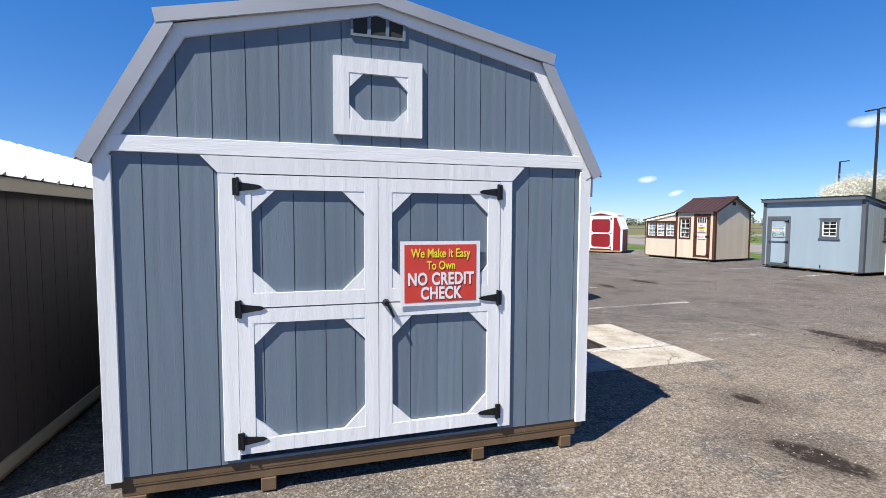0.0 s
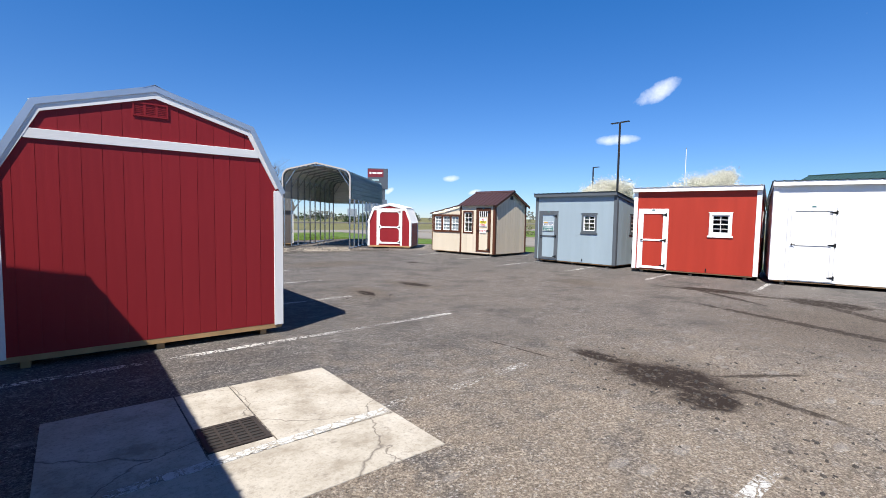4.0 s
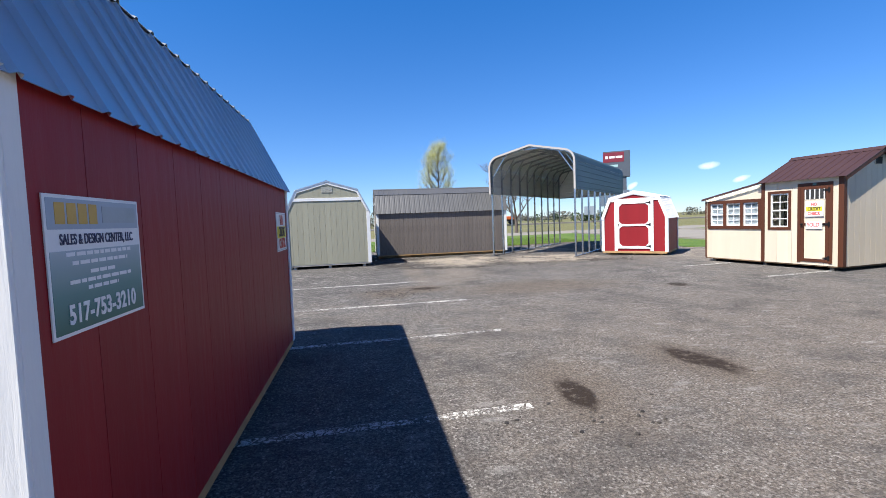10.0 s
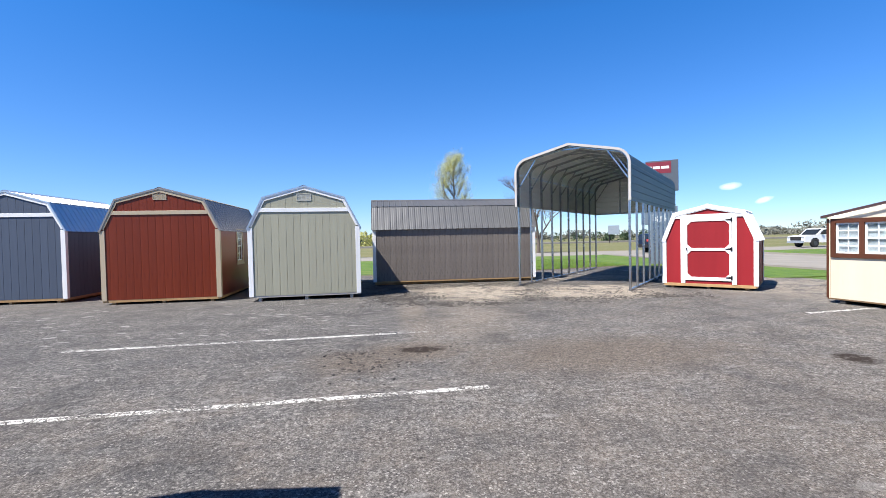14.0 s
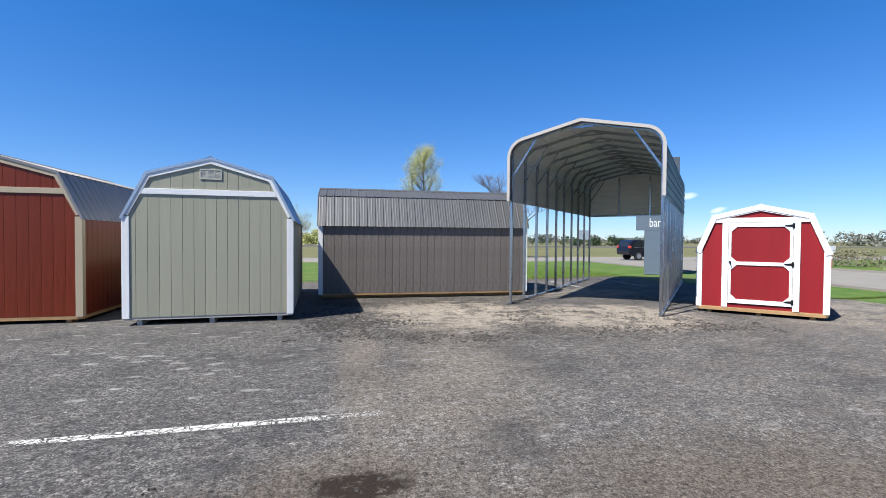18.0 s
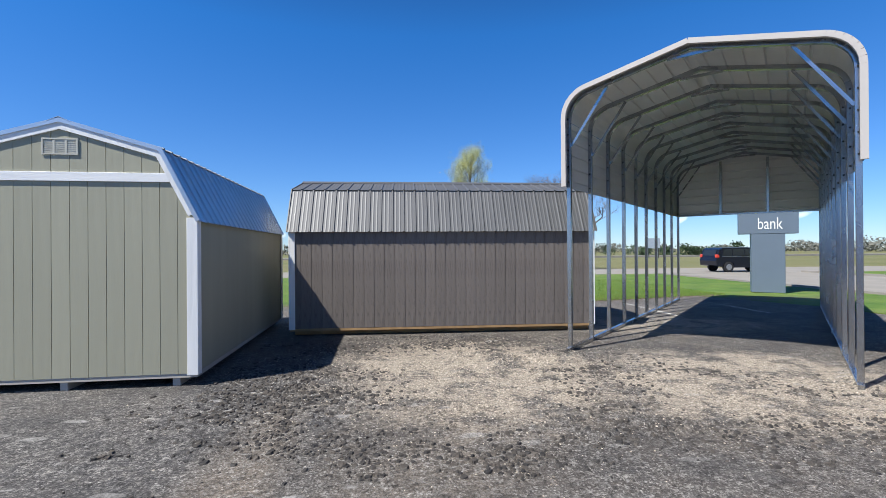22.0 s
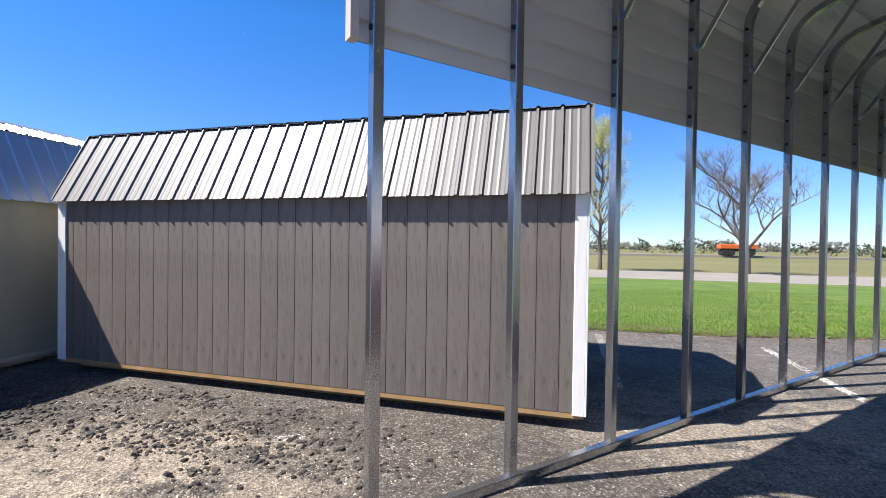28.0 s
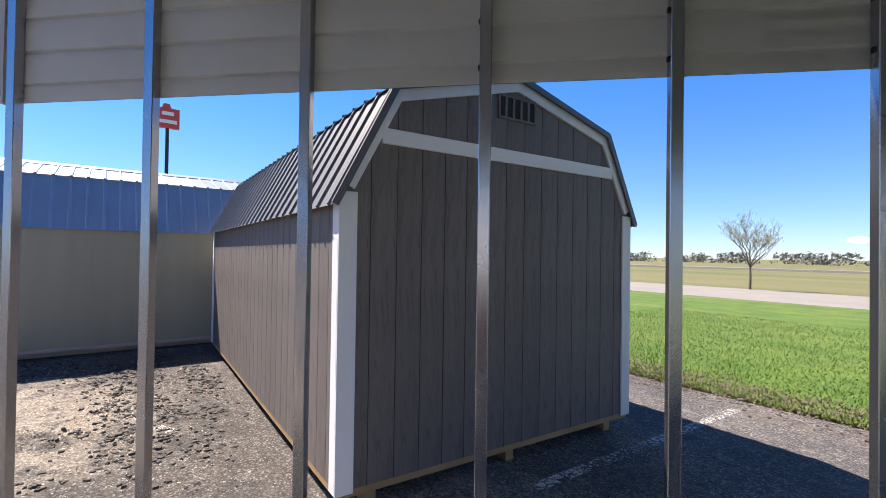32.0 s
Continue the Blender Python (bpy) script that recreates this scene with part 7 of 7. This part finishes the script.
# a crust that has split into flat blocks
for _ in range(520):
    spots.append((rng1.gauss(7.9, 0.55), rng1.gauss(24.3, 0.75), rng1.uniform(0.015, 0.05)))
for x0, y0, x1, y1 in ridges:
    for _ in range(26):
        k = rng1.random()
        spots.append((x0 + (x1 - x0) * k + rng1.gauss(0, 0.25), y0 + (y1 - y0) * k + rng1.gauss(0, 0.2), rng1.uniform(0.022, 0.05)))
for _ in range(1800):
    spots.append((rng1.uniform(6.0, 16.5), rng1.uniform(21.3, 28.0), rng1.choice((0.006, 0.008, 0.010, 0.013, 0.018))))
for cx, cy, r in ((6.85, 17.75, 0.22), (7.1, 17.35, 0.28), (6.7, 17.95, 0.2), (7.2, 17.2, 0.3), (8.15, 3.9, 0.35), (8.1, 4.6, 0.3), (8.0, 3.2, 0.4), (8.3, 3.8, 0.6), (8.0, 2.5, 0.7), (9.6, 3.0, 0.8), (7.9, 18.0, 0.45), (8.3, 10.1, 0.5), (7.3, 1.9, 0.6), (13.5, 2.6, 0.9), (7.2, 16.9, 0.5), (20.5, 21.5, 1.4), (19.5, 23.0, 1.0)):
    for _ in range(75):
        spots.append((rng1.gauss(cx, r), rng1.gauss(cy, r * 0.5), rng1.choice((0.007, 0.010, 0.014, 0.02, 0.028))))
for _ in range(1300):
    spots.append((rng1.uniform(-0.5, 20), rng1.uniform(-2.5, 21), rng1.choice((0.005, 0.007, 0.009, 0.013))))
rocks("rubble", [p for p in spots if clear(p[0], p[1])], RUBBLE, "dark broken asphalt crumbs strewn on the ground", 3)
peb = [(rng1.gauss(10.4, 1.3), rng1.gauss(25.2, 1.2), rng1.choice((0.006, 0.008, 0.010, 0.013))) for _ in range(11000)]
peb += [(rng1.gauss(13.5, 1.1), rng1.gauss(24.3, 1.0), rng1.choice((0.006, 0.008, 0.010))) for _ in range(7000)]
peb += [(rng1.gauss(4.5, 3.0), rng1.gauss(1.2, 1.6), rng1.choice((0.005, 0.007, 0.010))) for _ in range(3500)]
rocks("gravel", [p for p in peb if clear(p[0], p[1])], PEBBLE, "pale tan gravel scattered over bare ground", 4)

# soil and crumbs along the edge of the lawn
edge = [(rng1.uniform(9, 20.5), 0, rng1.choice((0.008, 0.012, 0.018, 0.026))) for _ in range(2600)]
rocks("edge_soil", [(x, 33.05 + max(0, x - 12.6) * 0.06 + max(0, x - 15.8) * 0.2 + rng1.gauss(0.05, 0.24), s) for x, _, s in edge], leaf_mat("brown_soil", (0.07, 0.05, 0.035), (0.17, 0.13, 0.10)),
      "brown soil and crumbs along the lawn edge", 6)


def grass_patch(name, n, seed, area, label):
    rng = random.Random(seed)
    verts, faces = [], []
    while len(faces) < n:
        x, y = area(rng)
        h = rng.uniform(0.006, 0.034)
        a = rng.uniform(0, math.tau)
        w = rng.uniform(0.006, 0.012)
        lean = rng.uniform(-0.03, 0.03), rng.uniform(-0.03, 0.03)
        b = len(verts)
        verts += [(x - math.cos(a) * w, y - math.sin(a) * w, -0.014), (x + math.cos(a) * w, y + math.sin(a) * w, -0.014), (x + lean[0], y + lean[1], h)]
        faces.append((b, b + 1, b + 2))
    me = bpy.data.meshes.new(name)
    me.from_pydata(verts, [], faces)
    me.materials.append(BLADE)
    return tagged(new(name, me), label, "grass", "", "stuff")


def near_lawn(r):
    x = r.uniform(7.0, 21.0)
    y0 = 33.15 + max(0, x - 12.6) * 0.06 + max(0, x - 15.8) * 0.2
    return x, y0 + 9.0 * r.random() ** 2.2


grass_patch("grass", 60000, 9, near_lawn, "short bright green spring grass")
